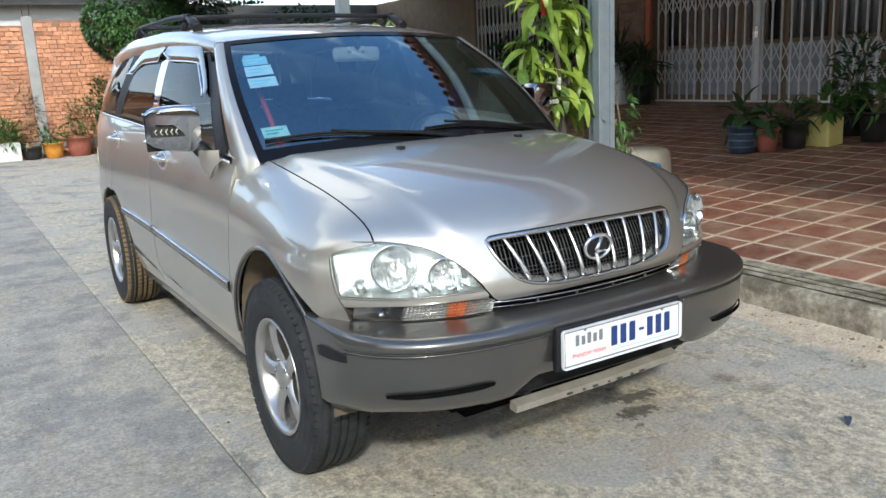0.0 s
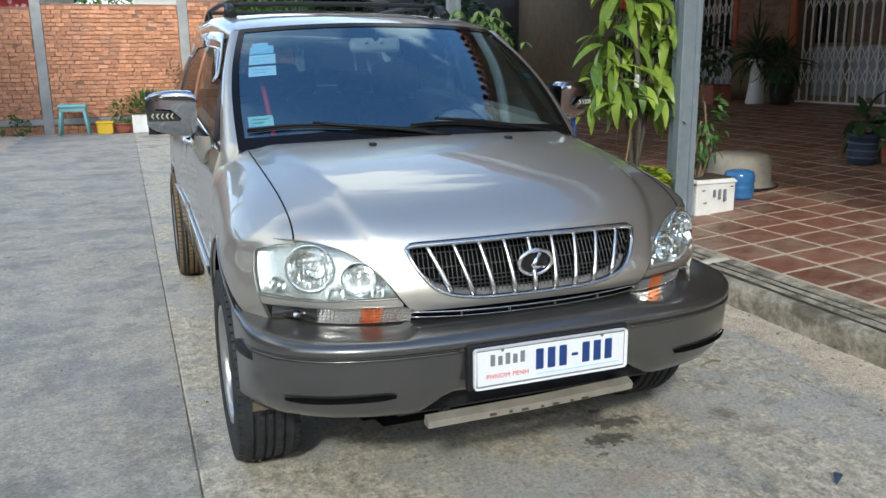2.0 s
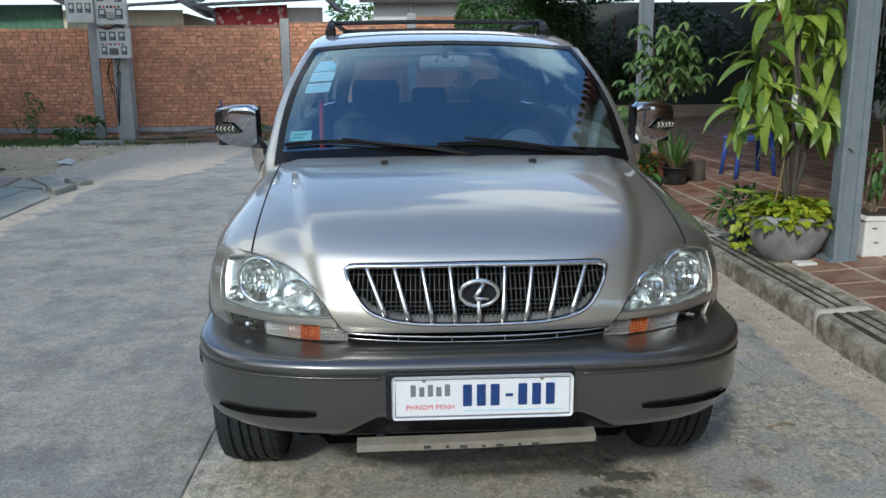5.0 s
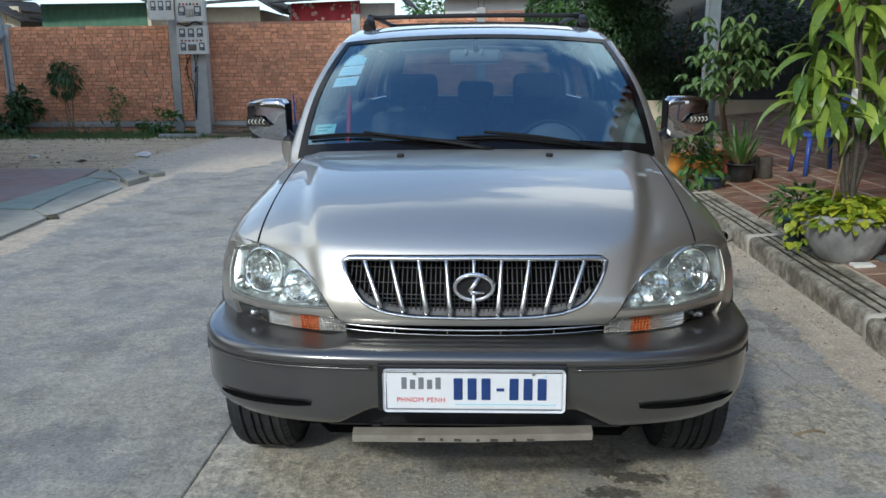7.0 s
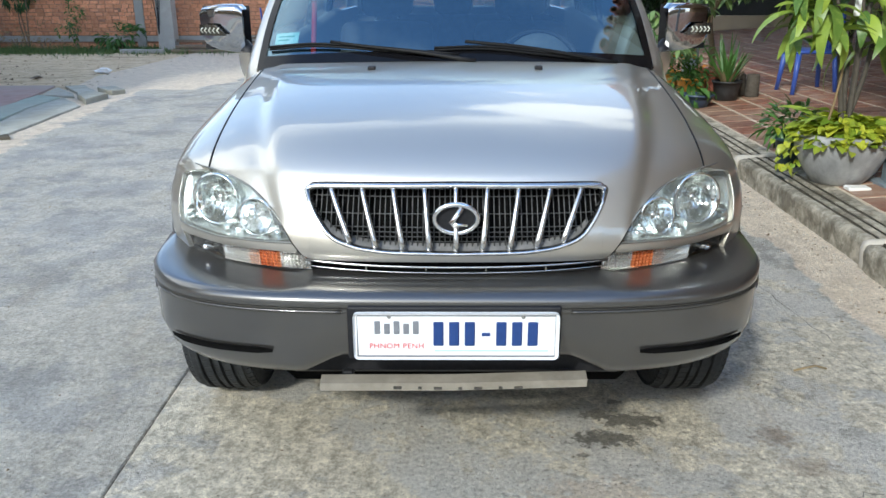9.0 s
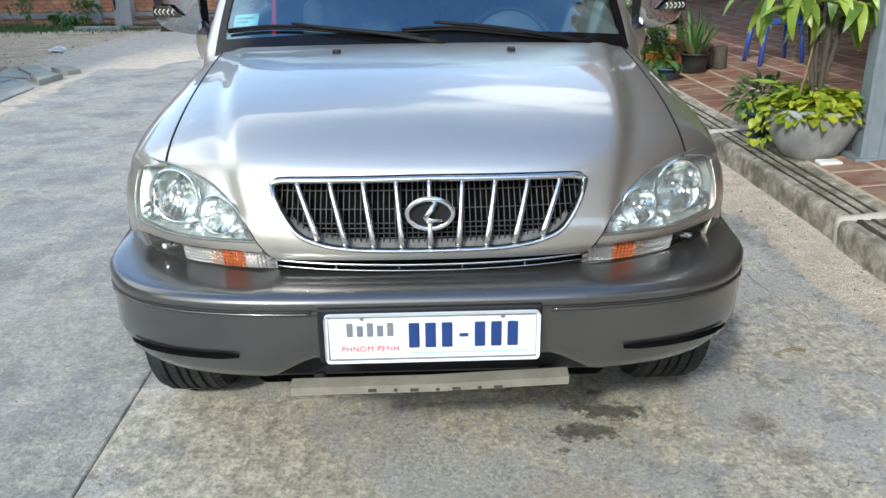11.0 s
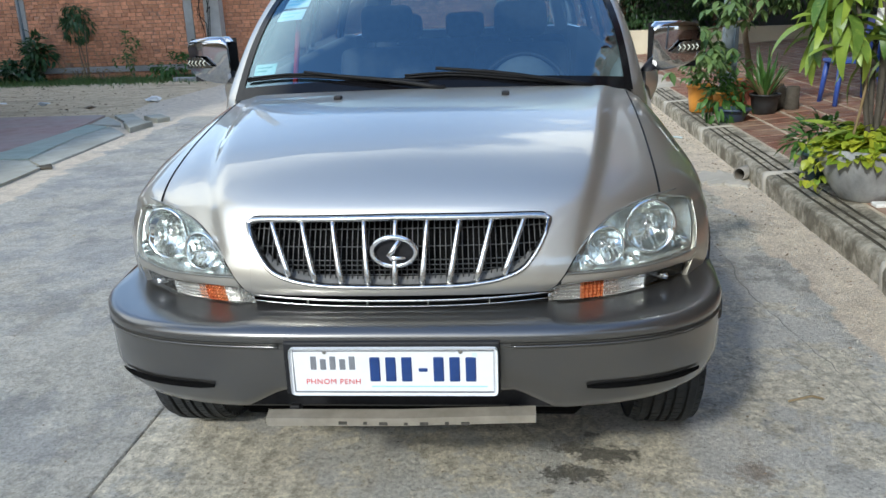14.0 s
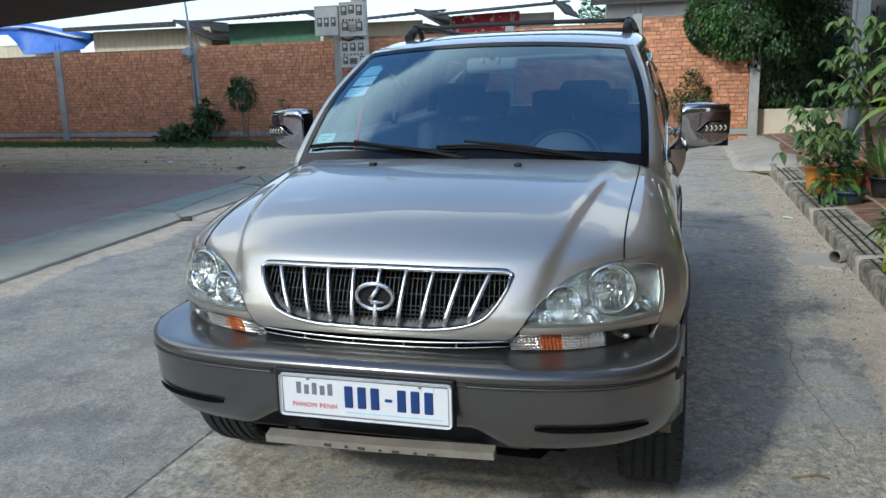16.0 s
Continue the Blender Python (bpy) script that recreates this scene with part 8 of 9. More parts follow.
for (hx, hy, hz), n in (((-0.05, 0, 2.18), 18), ((-0.20, -0.05, 2.0), 17), ((0.14, 0.06, 1.92), 17), ((-0.06, -0.03, 1.78), 16), ((-0.27, 0.0, 1.60), 15), ((0.22, -0.04, 1.58), 15), ((-0.04, 0.02, 1.44), 14), ((0.24, 0.04, 1.30), 12), ((-0.26, -0.04, 1.28), 12), ((0.0, -0.05, 1.16), 8), ((-0.20, -0.08, 1.14), 11), ((0.14, -0.07, 1.10), 9), ((-0.34, 0.02, 1.34), 12), ((-0.33, 0.08, 1.14), 12)):
    for k in range(round(n * 1.3)):
        a = 2.4 * k + rs.uniform(-0.4, 0.4)
        up = rs.uniform(-1.0, 0.55)
        d = Vector((math.cos(a), math.sin(a), up)).normalized()
        m_ = Matrix.Translation((PX + hx + 0.035 * math.cos(a), PY + hy + 0.035 * math.sin(a), hz + rs.uniform(-0.12, 0.12))) @ turn_to(d, rs.uniform(-0.4, 0.4)) @ Matrix.Diagonal((rs.uniform(0.62, 0.98),) * 3 + (1,))
        shared("leaf", var[rs.randrange(6)], corn, m_)
part("ribbon", tube(bmesh.new(), [Vector((PX - 0.22, PY - 0.1, 1.93)), Vector((PX - 0.2, PY - 0.1, 1.86)), Vector((PX - 0.21, PY - 0.09, 1.80))], 0.022, 6), M_REDCLOTH, corn, "red ribbon tied to the plant")
part("label_tag", boxed((PX - 0.09, PY - 0.10, 1.22), (PX - 0.05, PY - 0.09, 1.32), 0.004), M_LITTER, corn, "white tie on the stem")
bm = bmesh.new()
rs = random.Random(21)
def round_leaf(bm, m_, l, w):
    """A broad heart-shaped leaf, folded along its midrib."""
    half = [(0.0, 0.0), (-0.08, 0.30), (0.12, 0.50), (0.45, 0.46), (0.78, 0.24), (1.0, 0.0)]
    mid_ = [bm.verts.new(m_ @ Vector((0, l * t_, -0.25 * l * t_ * t_))) for t_ in (0.0, 0.3, 0.65, 1.0)]
    for s_ in (1, -1):
        e_ = [bm.verts.new(m_ @ Vector((s_ * w * u, l * t_, -0.25 * l * t_ * t_ + 0.22 * w * u))) for t_, u in half[1:5]]
        bm.faces.new((mid_[0], e_[0], e_[1], mid_[1])[::s_])
        bm.faces.new((mid_[1], e_[1], e_[2], mid_[2])[::s_])
        bm.faces.new((mid_[2], e_[2], e_[3], mid_[3])[::s_])


for k in range(640):
    a, r = rs.uniform(0, 6.283), 0.295 * math.sqrt(rs.uniform(0, 1))
    d = Vector((math.cos(a) * 0.9, math.sin(a) * 0.9, rs.uniform(-0.5, 0.7))).normalized()
    z = PZ + 0.315 + rs.uniform(0.0, 0.14) * (1.1 - r / 0.4) - (0.08 * rs.random() if r > 0.26 else 0)
    l = rs.uniform(0.048, 0.085)
    round_leaf(bm, Matrix.Translation((PX + r * math.cos(a), PY + r * math.sin(a), z)) @ turn_to(d, rs.uniform(-0.6, 0.6)), l, l * rs.uniform(0.8, 1.0))
for k in range(45):
    u = rs.random()
    c = Vector((PX - 0.29 - 0.03 * u, PY + 0.14 - 0.10 * u, PZ + 0.36 - 0.30 * u)) + Vector((rs.gauss(0, 0.04), rs.gauss(0, 0.04), rs.gauss(0, 0.02)))
    l = rs.uniform(0.04, 0.065)
    round_leaf(bm, Matrix.Translation(c) @ turn_to(Vector((rs.uniform(-1, 0.2), rs.uniform(-1, 0.2), -0.6)).normalized(), rs.uniform(-0.6, 0.6)), l, l * 0.9)
part("ground_cover", bm, M_LIME, corn, "lime green trailing leaves")
cane = [Vector((PX - 0.15, PY - 0.06, PZ + 0.34)), Vector((PX - 0.12, PY - 0.08, PZ + 0.55)), Vector((PX - 0.10, PY - 0.08, PZ + 0.75)), Vector((PX - 0.16, PY - 0.06, PZ + 0.88))]
part("cane", tube(bmesh.new(), spline(cane, 12), 0.008, 6), M_DRY, corn, "thin pale dry cane")
bm = bmesh.new()
for k in range(5):
    d = Vector((-1.0, rs.uniform(-0.5, 0.4), rs.uniform(0.0, 0.7))).normalized()
    leaf_blade(bm, rs.uniform(0.16, 0.26), rs.uniform(0.045, 0.065), 0.8, 0.2, 6, Matrix.Translation((PX - 0.17 + rs.gauss(0, 0.03), PY - 0.05, PZ + 0.40 + rs.uniform(0, 0.10))) @ turn_to(d, rs.uniform(-0.5, 0.5)))
part("low_leaves", bm, M_DRAC, corn, "low yellow-green leaves leaning out of the pot")
o = tagged(part("foam_scrap", boxed((2.40, 3.10, 0.170), (2.54, 3.19, 0.196), 0.006), M_FOAM), "white foam scrap lying on the kerb", "litter")

# fern pot behind it
t_ = potted("fern_pot", "leafy fern in a teal plastic pot", "plant", 2.36, 3.94, 0.166, 0.10, 0.135, 0.20, M_TEAL)
part("fronds", crown(31, 150, (2.34, 4.0, 0.46), (0.20, 0.18, 0.12), (0.15, 0.035), 1.2, hollow=0.1), M_LEAF, t_, "arching green fronds")
# foam box with a thin shrub
fb = thing("foam_box", "white foam box with soil and a thin shrub", "planter")
z0 = ter_z(3.1) - 0.018
b = bmesh.new()
box(b, (2.90, 3.20, z0), (3.27, 3.50, z0 + 0.29), 0.012, 2)
part("box_shell", b, M_FOAM, fb)
part("box_lip", boxed((2.89, 3.19, z0 + 0.255), (3.28, 3.51, z0 + 0.275), 0.006), M_FOAM, fb)
part("soil", boxed((2.92, 3.22, z0 + 0.27), (3.25, 3.48, z0 + 0.302), 0.01), M_SOIL, fb, "dark soil")
for k in range(3):
    part("marker_bar", boxed((3.05 + 0.05 * k, 3.186, z0 + 0.15 - 0.02 * k), (3.075 + 0.05 * k, 3.191, z0 + 0.21)), M_GREYINK, fb)
for x, z in ((2.97, 0.10), (3.16, 0.12), (2.95, 0.20), (3.22, 0.22)):
    part("scuff", boxed((x, 3.196, z0 + z), (x + 0.03, 3.199, z0 + z + 0.012)), M_GREYINK, fb)
part("stem", stems(8, (3.02, 3.34, z0 + 0.28), [(2.98, 3.30, 0.95), (3.06, 3.38, 1.10), (3.10, 3.30, 0.75)], 0.014, 0.007), M_BARK, fb)
part("crown", crown(41, 110, (3.03, 3.34, 0.90), (0.17, 0.16, 0.34), (0.11, 0.03), 1.3, hollow=0.2, hang=0.6), M_LEAF, fb, "sparse drooping leaves")

# water bottle and basin
wb = thing("water_bottle", "large blue plastic water bottle on the tiles", "bottle")
bz = ter_z(3.52)
prof = [(0.13, 0.0), (0.158, 0.012), (0.164, 0.035), (0.155, 0.055), (0.166, 0.075), (0.167, 0.115), (0.157, 0.13), (0.167, 0.145), (0.166, 0.20), (0.158, 0.215), (0.150, 0.235), (0.09, 0.25), (0.02, 0.252)]
part("bottle_wall", smooth(turned(bmesh.new(), [(r_ * 0.76, z) for r_, z in prof], 36, (3.60, 3.56, bz))), stuff("blue_clear_plastic", (0.03, 0.12, 0.30), (0.05, 0.19, 0.42), 8, 0.15, 0, None, 0.0), wb)
bs = thing("basin", "big upturned old basin with a dark rim", "basin")
prof = [(r_ * 0.82, z) for r_, z in ((0.40, 0.0), (0.41, 0.012), (0.385, 0.03), (0.345, 0.06), (0.335, 0.20), (0.325, 0.27), (0.30, 0.31), (0.24, 0.325), (0.01, 0.33))]
part("bowl", smooth(turned(bmesh.new(), prof, 44, (3.94, 3.98, ter_z(3.66)))), M_BASIN, bs)
part("rim", tube(bmesh.new(), [Vector((3.94 + 0.336 * math.cos(a), 3.98 + 0.336 * math.sin(a), ter_z(3.66) + 0.03)) for a in [2 * math.pi * k / 40 for k in range(41)]], 0.014, 6, False), M_BLACK, bs, "dark rolled rim")

# pots before the gate
gz = ter_z
t_ = potted("planter_pot", "dark blue ribbed bucket with broad leaves", "plant", 5.50, 4.08, gz(5.50), 0.135, 0.145, 0.30, M_NAVY)
for z in (0.08, 0.15, 0.22, 0.29):
    part("rib", tube(bmesh.new(), [Vector((5.50 + 0.147 * math.cos(a), 4.08 + 0.147 * math.sin(a), gz(5.5) + z - 0.01)) for a in [2 * math.pi * k / 28 for k in range(29)]], 0.009, 5, False), stuff("rib_grey%d" % int(z * 100), (0.10, 0.13, 0.17), (0.15, 0.18, 0.22), 10, 0.5, 0, None, 0.0), t_)
part("leaves", crown(51, 24, (5.50, 4.08, gz(5.5) + 0.40), (0.08, 0.08, 0.10), (0.30, 0.10), 1.0, hollow=0.1), M_LEAFD, t_, "broad dark leaves")
t_ = potted("planter_pot", "terracotta square pot with a small bush", "plant", 5.66, 3.88, gz(5.66), 0.115, 0.145, 0.25, M_TERRA, "terracotta pot", 4)
part("leaves", crown(52, 60, (5.66, 3.88, gz(5.7) + 0.33), (0.15, 0.15, 0.12), (0.17, 0.05), 1.1, hollow=0.1), M_LEAFD, t_, "dark green leaves")
t_ = potted("planter_pot", "black plastic pot with spiky leaves", "plant", 5.93, 3.75, gz(5.93), 0.115, 0.14, 0.28, M_BLACKPOT)
part("leaves", crown(53, 60, (5.93, 3.75, gz(5.93) + 0.34), (0.14, 0.14, 0.10), (0.24, 0.03), 0.9, hollow=0.1), M_LEAFD, t_, "thin dark leaves")
t_ = thing("yellow_box", "pale yellow box planter with leafy plants", "planter")
part("box_shell", boxed((6.10, 3.46, gz(6.10) - 0.01), (6.36, 3.74, gz(6.2) + 0.30), 0.012), M_PALEYEL, t_)
part("leaves", crown(54, 60, (6.24, 3.58, gz(6.3) + 0.40), (0.22, 0.22, 0.14), (0.20, 0.07), 1.0, hollow=0.1), M_LEAF, t_, "pale variegated leaves")
for k, (x, y, h, mt) in enumerate(((6.9, 3.7, 0.75, M_LEAFD), (6.6, 3.25, 0.55, M_LEAF), (7.4, 4.0, 0.95, M_LEAFD), (7.9, 3.4, 1.1, M_LEAFD))):
    t_ = potted("planter_pot", "bushy dark plant in a black pot", "plant", x, y, gz(x) - 0.01, 0.14, 0.18, 0.32, M_BLACKPOT)
    part("stem", stems(60 + k, (x, y, gz(x) + 0.28), [(x + 0.05, y, gz(x) + h), (x - 0.1, y + 0.08, gz(x) + h * 0.8)], 0.018, 0.008), M_BARK, t_)
    part("leaves", crown(60 + k, 80, (x, y, gz(x) + h * 0.75), (0.26, 0.26, h * 0.32), (0.22, 0.05), 1.1, hollow=0.1), mt, t_, "dark leaves")
vs = thing("floor_vase", "tall white ceramic floor vase with spiky leaves", "vase")
part("vase_body", smooth(turned(bmesh.new(), [(0.15, 0.0), (0.17, 0.02), (0.14, 0.2), (0.12, 0.45), (0.13, 0.65), (0.17, 0.76), (0.16, 0.77), (0.10, 0.7), (0.01, 0.69)], 28, (8.95, 9.75, gz(8.95)))), M_VASE, vs)
part("leaves", crown(71, 120, (8.95, 9.75, gz(8.95) + 0.85), (0.12, 0.12, 0.14), (0.55, 0.05), 1.6, hollow=0.1), M_LEAFD, vs, "long arching dark leaves")
part("spike", crown(72, 8, (8.95, 9.75, gz(8.95) + 1.0), (0.03, 0.03, 0.05), (0.75, 0.05), 0.2, hollow=0.0, hang=-2.5), M_LEAFD, vs)
t_ = potted("planter_pot", "dark spiky plant in a black pot by the pillar", "plant", 9.05, 9.25, gz(9.05) - 0.01, 0.16, 0.2, 0.36, M_BLACKPOT)
part("leaves", crown(73, 110, (9.05, 9.25, gz(9.05) + 0.7), (0.2, 0.2, 0.25), (0.5, 0.05), 1.4, hollow=0.1), M_LEAFD, t_, "arching dark leaves")
t_ = thing("trough", "terracotta trough with a dark climbing plant", "planter")
part("trough_shell", boxed((8.55, 10.4, gz(8.5) - 0.01), (8.95, 11.3, gz(8.7) + 0.34), 0.02, 2), M_TERRA, t_)
part("leaves", crown(74, 160, (8.75, 10.9, gz(8.7) + 0.95), (0.3, 0.55, 0.5), (0.2, 0.09), 1.1, hollow=0.1), M_LEAFD, t_, "dark leaves")
for k, (x, y) in enumerate(((8.7, 12.4), (8.9, 13.4))):
    t_ = potted("planter_pot", "large pot with a dark bushy plant by the gate", "plant", x, y, gz(x) - 0.01, 0.17, 0.22, 0.34, M_TERRA if k == 0 else M_VASE)
    part("leaves", crown(76 + k, 160, (x, y, gz(x) + 0.9), (0.42, 0.42, 0.5), (0.24, 0.09), 1.1, hollow=0.1), M_LEAFD, t_, "dark leaves")

# tree in a pot beside the far column
tr = thing("money_tree", "slender potted tree with drooping five-finger leaves", "tree")
part("pot", smooth(turned(bmesh.new(), pot_rings(0.15, 0.19, 0.30), 28, (2.78, 7.55, gz(2.78)))), M_TERRA, tr)
TB = Vector((2.78, 7.55, gz(2.78) + 0.26))
part("trunk", tube(bmesh.new(), spline([TB, (2.70, 7.4, 0.75), (2.60, 7.2, 1.1), (2.70, 7.15, 1.35), (2.78, 7.1, 1.7)], 18), [lerp(0.042, 0.016, k / 17) for k in range(18)], 9), M_BARK, tr, "leaning grey trunk")
part("limb", stems(81, (2.64, 7.22, 1.18), [(2.30, 7.0, 1.45), (2.42, 6.9, 1.75), (2.95, 7.0, 1.55), (2.7, 7.0, 1.95), (2.15, 6.9, 1.1)], 0.016, 0.007), M_BARK, tr)
bm = bmesh.new()
rs = random.Random(82)
for k in range(165):
    c = Vector(rs.choice(((2.25, 6.9, 1.30), (2.35, 6.95, 1.62), (2.60, 6.95, 1.85), (2.90, 7.0, 1.65), (2.85, 6.95, 1.45), (2.10, 6.85, 1.0), (2.55, 6.9, 1.45), (2.2, 6.8, 0.85)))) + Vector((rs.gauss(0, 0.13), rs.gauss(0, 0.13), rs.gauss(0, 0.10)))
    a0 = rs.uniform(0, 6.28)
    for j in range(5):
        a = a0 + j * 1.25
        d = Vector((math.cos(a), math.sin(a), rs.uniform(-0.75, -0.1))).normalized()
        leaf_blade(bm, rs.uniform(0.11, 0.18), rs.uniform(0.05, 0.072), 0.8, 0.15, 3, Matrix.Translation(c) @ turn_to(d))
part("crown", bm, M_LEAFG, tr, "drooping palmate leaves")

sp = potted("sword_plant", "yellowing sword-leaved plant in a black pot", "plant", 2.84, 7.18, gz(2.84), 0.12, 0.15, 0.21, M_BLACKPOT)
bm = bmesh.new()
rs = random.Random(91)
for k in range(34):
    a = rs.uniform(0, 6.28)
    d = Vector((math.cos(a) * rs.uniform(0.1, 0.6), math.sin(a) * rs.uniform(0.1, 0.6), 1)).normalized()
    leaf_blade(bm, rs.uniform(0.30, 0.58), rs.uniform(0.022, 0.036), rs.uniform(0.1, 0.6), 0.25, 5, Matrix.Translation((2.84 + 0.05 * math.cos(a), 7.18 + 0.05 * math.sin(a), gz(2.84) + 0.19)) @ turn_to(d, rs.uniform(-1, 1)), 0.8)
part("sword_leaf_tuft", bm, M_LEAF, sp, "long sword-shaped leaves")
bm = bmesh.new()
for k in range(22):
    a = rs.uniform(0, 6.28)
    d = Vector((math.cos(a) * 0.5, math.sin(a) * 0.5, 0.8)).normalized()
    leaf_blade(bm, rs.uniform(0.2, 0.32), 0.03, 0.4, 0.25, 4, Matrix.Translation((2.84 + 0.05 * math.cos(a), 7.18 + 0.05 * math.sin(a), gz(2.84) + 0.17)) @ turn_to(d))
part("dry_tuft", bm, M_DRY, sp, "dry straw-coloured leaves")
for k, (x, y) in enumerate(((2.62, 7.52), (3.05, 7.42), (3.16, 7.30), (2.55, 7.42), (3.10, 7.65))):
    o = part("log_stub", smooth(turned(bmesh.new(), [(0.07, 0.0), (0.075, 0.02), (0.07, 0.24), (0.062, 0.25), (0.01, 0.252)], 12, (x, y, gz(x) - 0.006))), M_STEMD)
    tagged(o, "short upright wooden log edging the plants", "log", "log stubs on the terrace")
t_ = potted("planter_pot", "green seedlings in an orange plastic pot", "plant", 2.48, 7.30, gz(2.48) - 0.005, 0.12, 0.15, 0.26, M_ORANGEPOT)
part("leaves", crown(93, 150, (2.45, 7.28, 0.58), (0.24, 0.22, 0.22), (0.11, 0.04), 1.2, hollow=0.1), M_LEAF, t_, "leafy green seedlings")
for k in range(14):
    part("flower", crown(940 + k, 1, (2.42, 7.1, 0.55), (0.28, 0.2, 0.2), (0.06, 0.05), 0.6, hollow=0.1), M_ORANGEL, t_)
t_ = potted("planter_pot", "drooping leafy plant in a dark blue bowl", "plant", 2.44, 6.85, gz(2.44) - 0.005, 0.11, 0.17, 0.14, M_NAVY)
part("leaves", crown(95, 90, (2.34, 6.85, 0.36), (0.22, 0.22, 0.18), (0.16, 0.06), 1.6, hollow=0.1, hang=0.6), M_LEAF, t_, "drooping leaves")
t_ = potted("planter_pot", "bushy plant in a yellow plastic pot", "plant", 2.30, 7.75, 0.166, 0.13, 0.16, 0.3, M_ORANGEPOT)
part("leaves", crown(96, 160, (2.32, 7.78, 0.66), (0.26, 0.26, 0.26), (0.12, 0.045), 1.1, hollow=0.1), M_LEAF, t_, "small green leaves")

# blue plastic chair
ch = thing("plastic_chair", "blue moulded plastic chair on the terrace", "chair")
cx, cy, cz = 3.80, 7.45, gz(3.80)


def sat(x, y, z):
    """A chair point: it faces the road, so its back stands on the house side."""
    return Vector((cx + y, cy - x, cz + z))


def slab_of(lo, hi, bev, seg):
    a, c = sat(*lo), sat(*hi)
    return smooth(boxed((min(a.x, c.x), min(a.y, c.y), a.z), (max(a.x, c.x), max(a.y, c.y), c.z), bev, seg))


for sx, sy in ((-1, -1), (1, -1), (-1, 1), (1, 1)):
    foot = sat(sx * 0.24, sy * 0.23, 0)
    foot.z = gz(foot.x) - 0.002
    part("leg", tube(bmesh.new(), [foot, sat(sx * 0.20, sy * 0.19, 0.44)], [0.024, 0.032], 7), M_CHAIR, ch)
part("seat", slab_of((-0.24, -0.24, 0.42), (0.24, 0.24, 0.46), 0.02, 3), M_CHAIR, ch)
for k in range(5):
    x = -0.19 + 0.095 * k
    part("back_slat", slab_of((x - 0.03, 0.20, 0.45), (x + 0.03, 0.225, 0.86), 0.008, 1), M_CHAIR, ch)
part("back_rail", slab_of((-0.24, 0.195, 0.80), (0.24, 0.235, 0.90), 0.02, 2), M_CHAIR, ch)
for sx in (-1, 1):
    part("back_post", tube(bmesh.new(), [sat(sx * 0.23, 0.20, 0.42), sat(sx * 0.23, 0.22, 0.84)], 0.024, 7), M_CHAIR, ch)

# climbers and trees at the far corner
vine = thing("wall_climber", "dense green climber hanging over the wall corner", "climber")
part("trunk", stems(101, (2.55, 18.4, 0.0), [(2.2, 18.2, 3.2), (2.9, 18.5, 3.6), (3.4, 18.4, 3.0)], 0.07, 0.03), M_BARK, vine)
part("crown", crown(102, 7500, (2.45, 17.45, 2.80), (1.45, 0.55, 0.95), (0.125, 0.058), 1.1, hollow=0.1, hang=0.5, clumps=60), M_LEAFD, vine, "mixed green hanging leaves")
part("trailing_crown", crown(108, 2600, (1.75, 17.30, 2.75), (0.85, 0.40, 0.75), (0.115, 0.052), 1.1, hollow=0.1, hang=0.6, clumps=26), M_LEAF, vine, "lighter trailing leaves")
part("low_crown", crown(103, 3200, (3.3, 18.4, 1.75), (1.1, 0.45, 1.1), (0.14, 0.065), 1.1, hollow=0.2, hang=0.5, clumps=24), M_LEAFD, vine, "dark shaded leaves")
hedge = thing("dark_hedge", "tall dark shrubs behind the low wall", "hedge")
part("trunk", stems(104, (5.0, 19.3, 0.0), [(4.4, 19.3, 2.6), (5.6, 19.4, 2.6), (5.0, 19.4, 3.0)], 0.06, 0.03), M_BARK, hedge)
part("crown", crown(105, 4200, (5.4, 19.4, 1.9), (2.8, 0.6, 1.25), (0.18, 0.09), 1.1, hollow=0.2, hang=0.4, clumps=40), M_LEAFD, hedge, "dark leaves")
fl = thing("flower_shrub", "shrub with small orange flowers by the brick wall", "shrub")
part("stem", stems(106, (0.95, 17.25, 0.0), [(0.9, 17.2, 1.2), (1.1, 17.3, 1.4), (0.7, 17.2, 1.0)], 0.02, 0.008), M_BARK, fl)
part("crown", crown(107, 420, (0.92, 17.2, 1.15), (0.48, 0.35, 0.5), (0.13, 0.05), 1.1, hollow=0.15, clumps=12), M_LEAFD, fl, "dark green leaves")
for k in range(18):
    part("flower", crown(1080 + k, 1, (0.92, 17.1, 1.45), (0.42, 0.3, 0.35), (0.06, 0.05), 0.6, hollow=0.2), M_ORANGEL, fl)
ft = thing("far_tree", "round green treetop far behind the sheds", "tree")
part("trunk", tube(bmesh.new(), [Vector((-3.2, 42, -0.1)), Vector((-3.1, 42, 4.5))], [0.2, 0.1], 8), M_BARK, ft)
part("crown", crown(109, 900, (-3.1, 42, 4.7), (1.7, 1.5, 1.1), (0.3, 0.14), 1.0, hollow=0.2, clumps=16), M_LEAF, ft, "green crown")

# shrubs at the foot of the brick wall
def wall_shrub(seed, x, y, zc, rx, rz, n, mat, lab, leaf=(0.14, 0.05), hang=0.4, stem=True):
    s_ = thing("wall_shrub", lab, "shrub", "shrubs along the brick wall")
    if stem:
        part("stem", stems(seed, (x + 0.05, y, 0.0), [(x, y, zc), (x - rx * 0.4, y, zc * 0.9), (x + rx * 0.4, y, zc * 0.95)], 0.02, 0.008), M_BARK, s_)
    part("crown", crown(seed + 1, n, (x, y, zc), (rx, 0.3, rz), leaf, 1.2, hollow=0.15, hang=hang, clumps=12), mat, s_, "green leaves")
    return s_


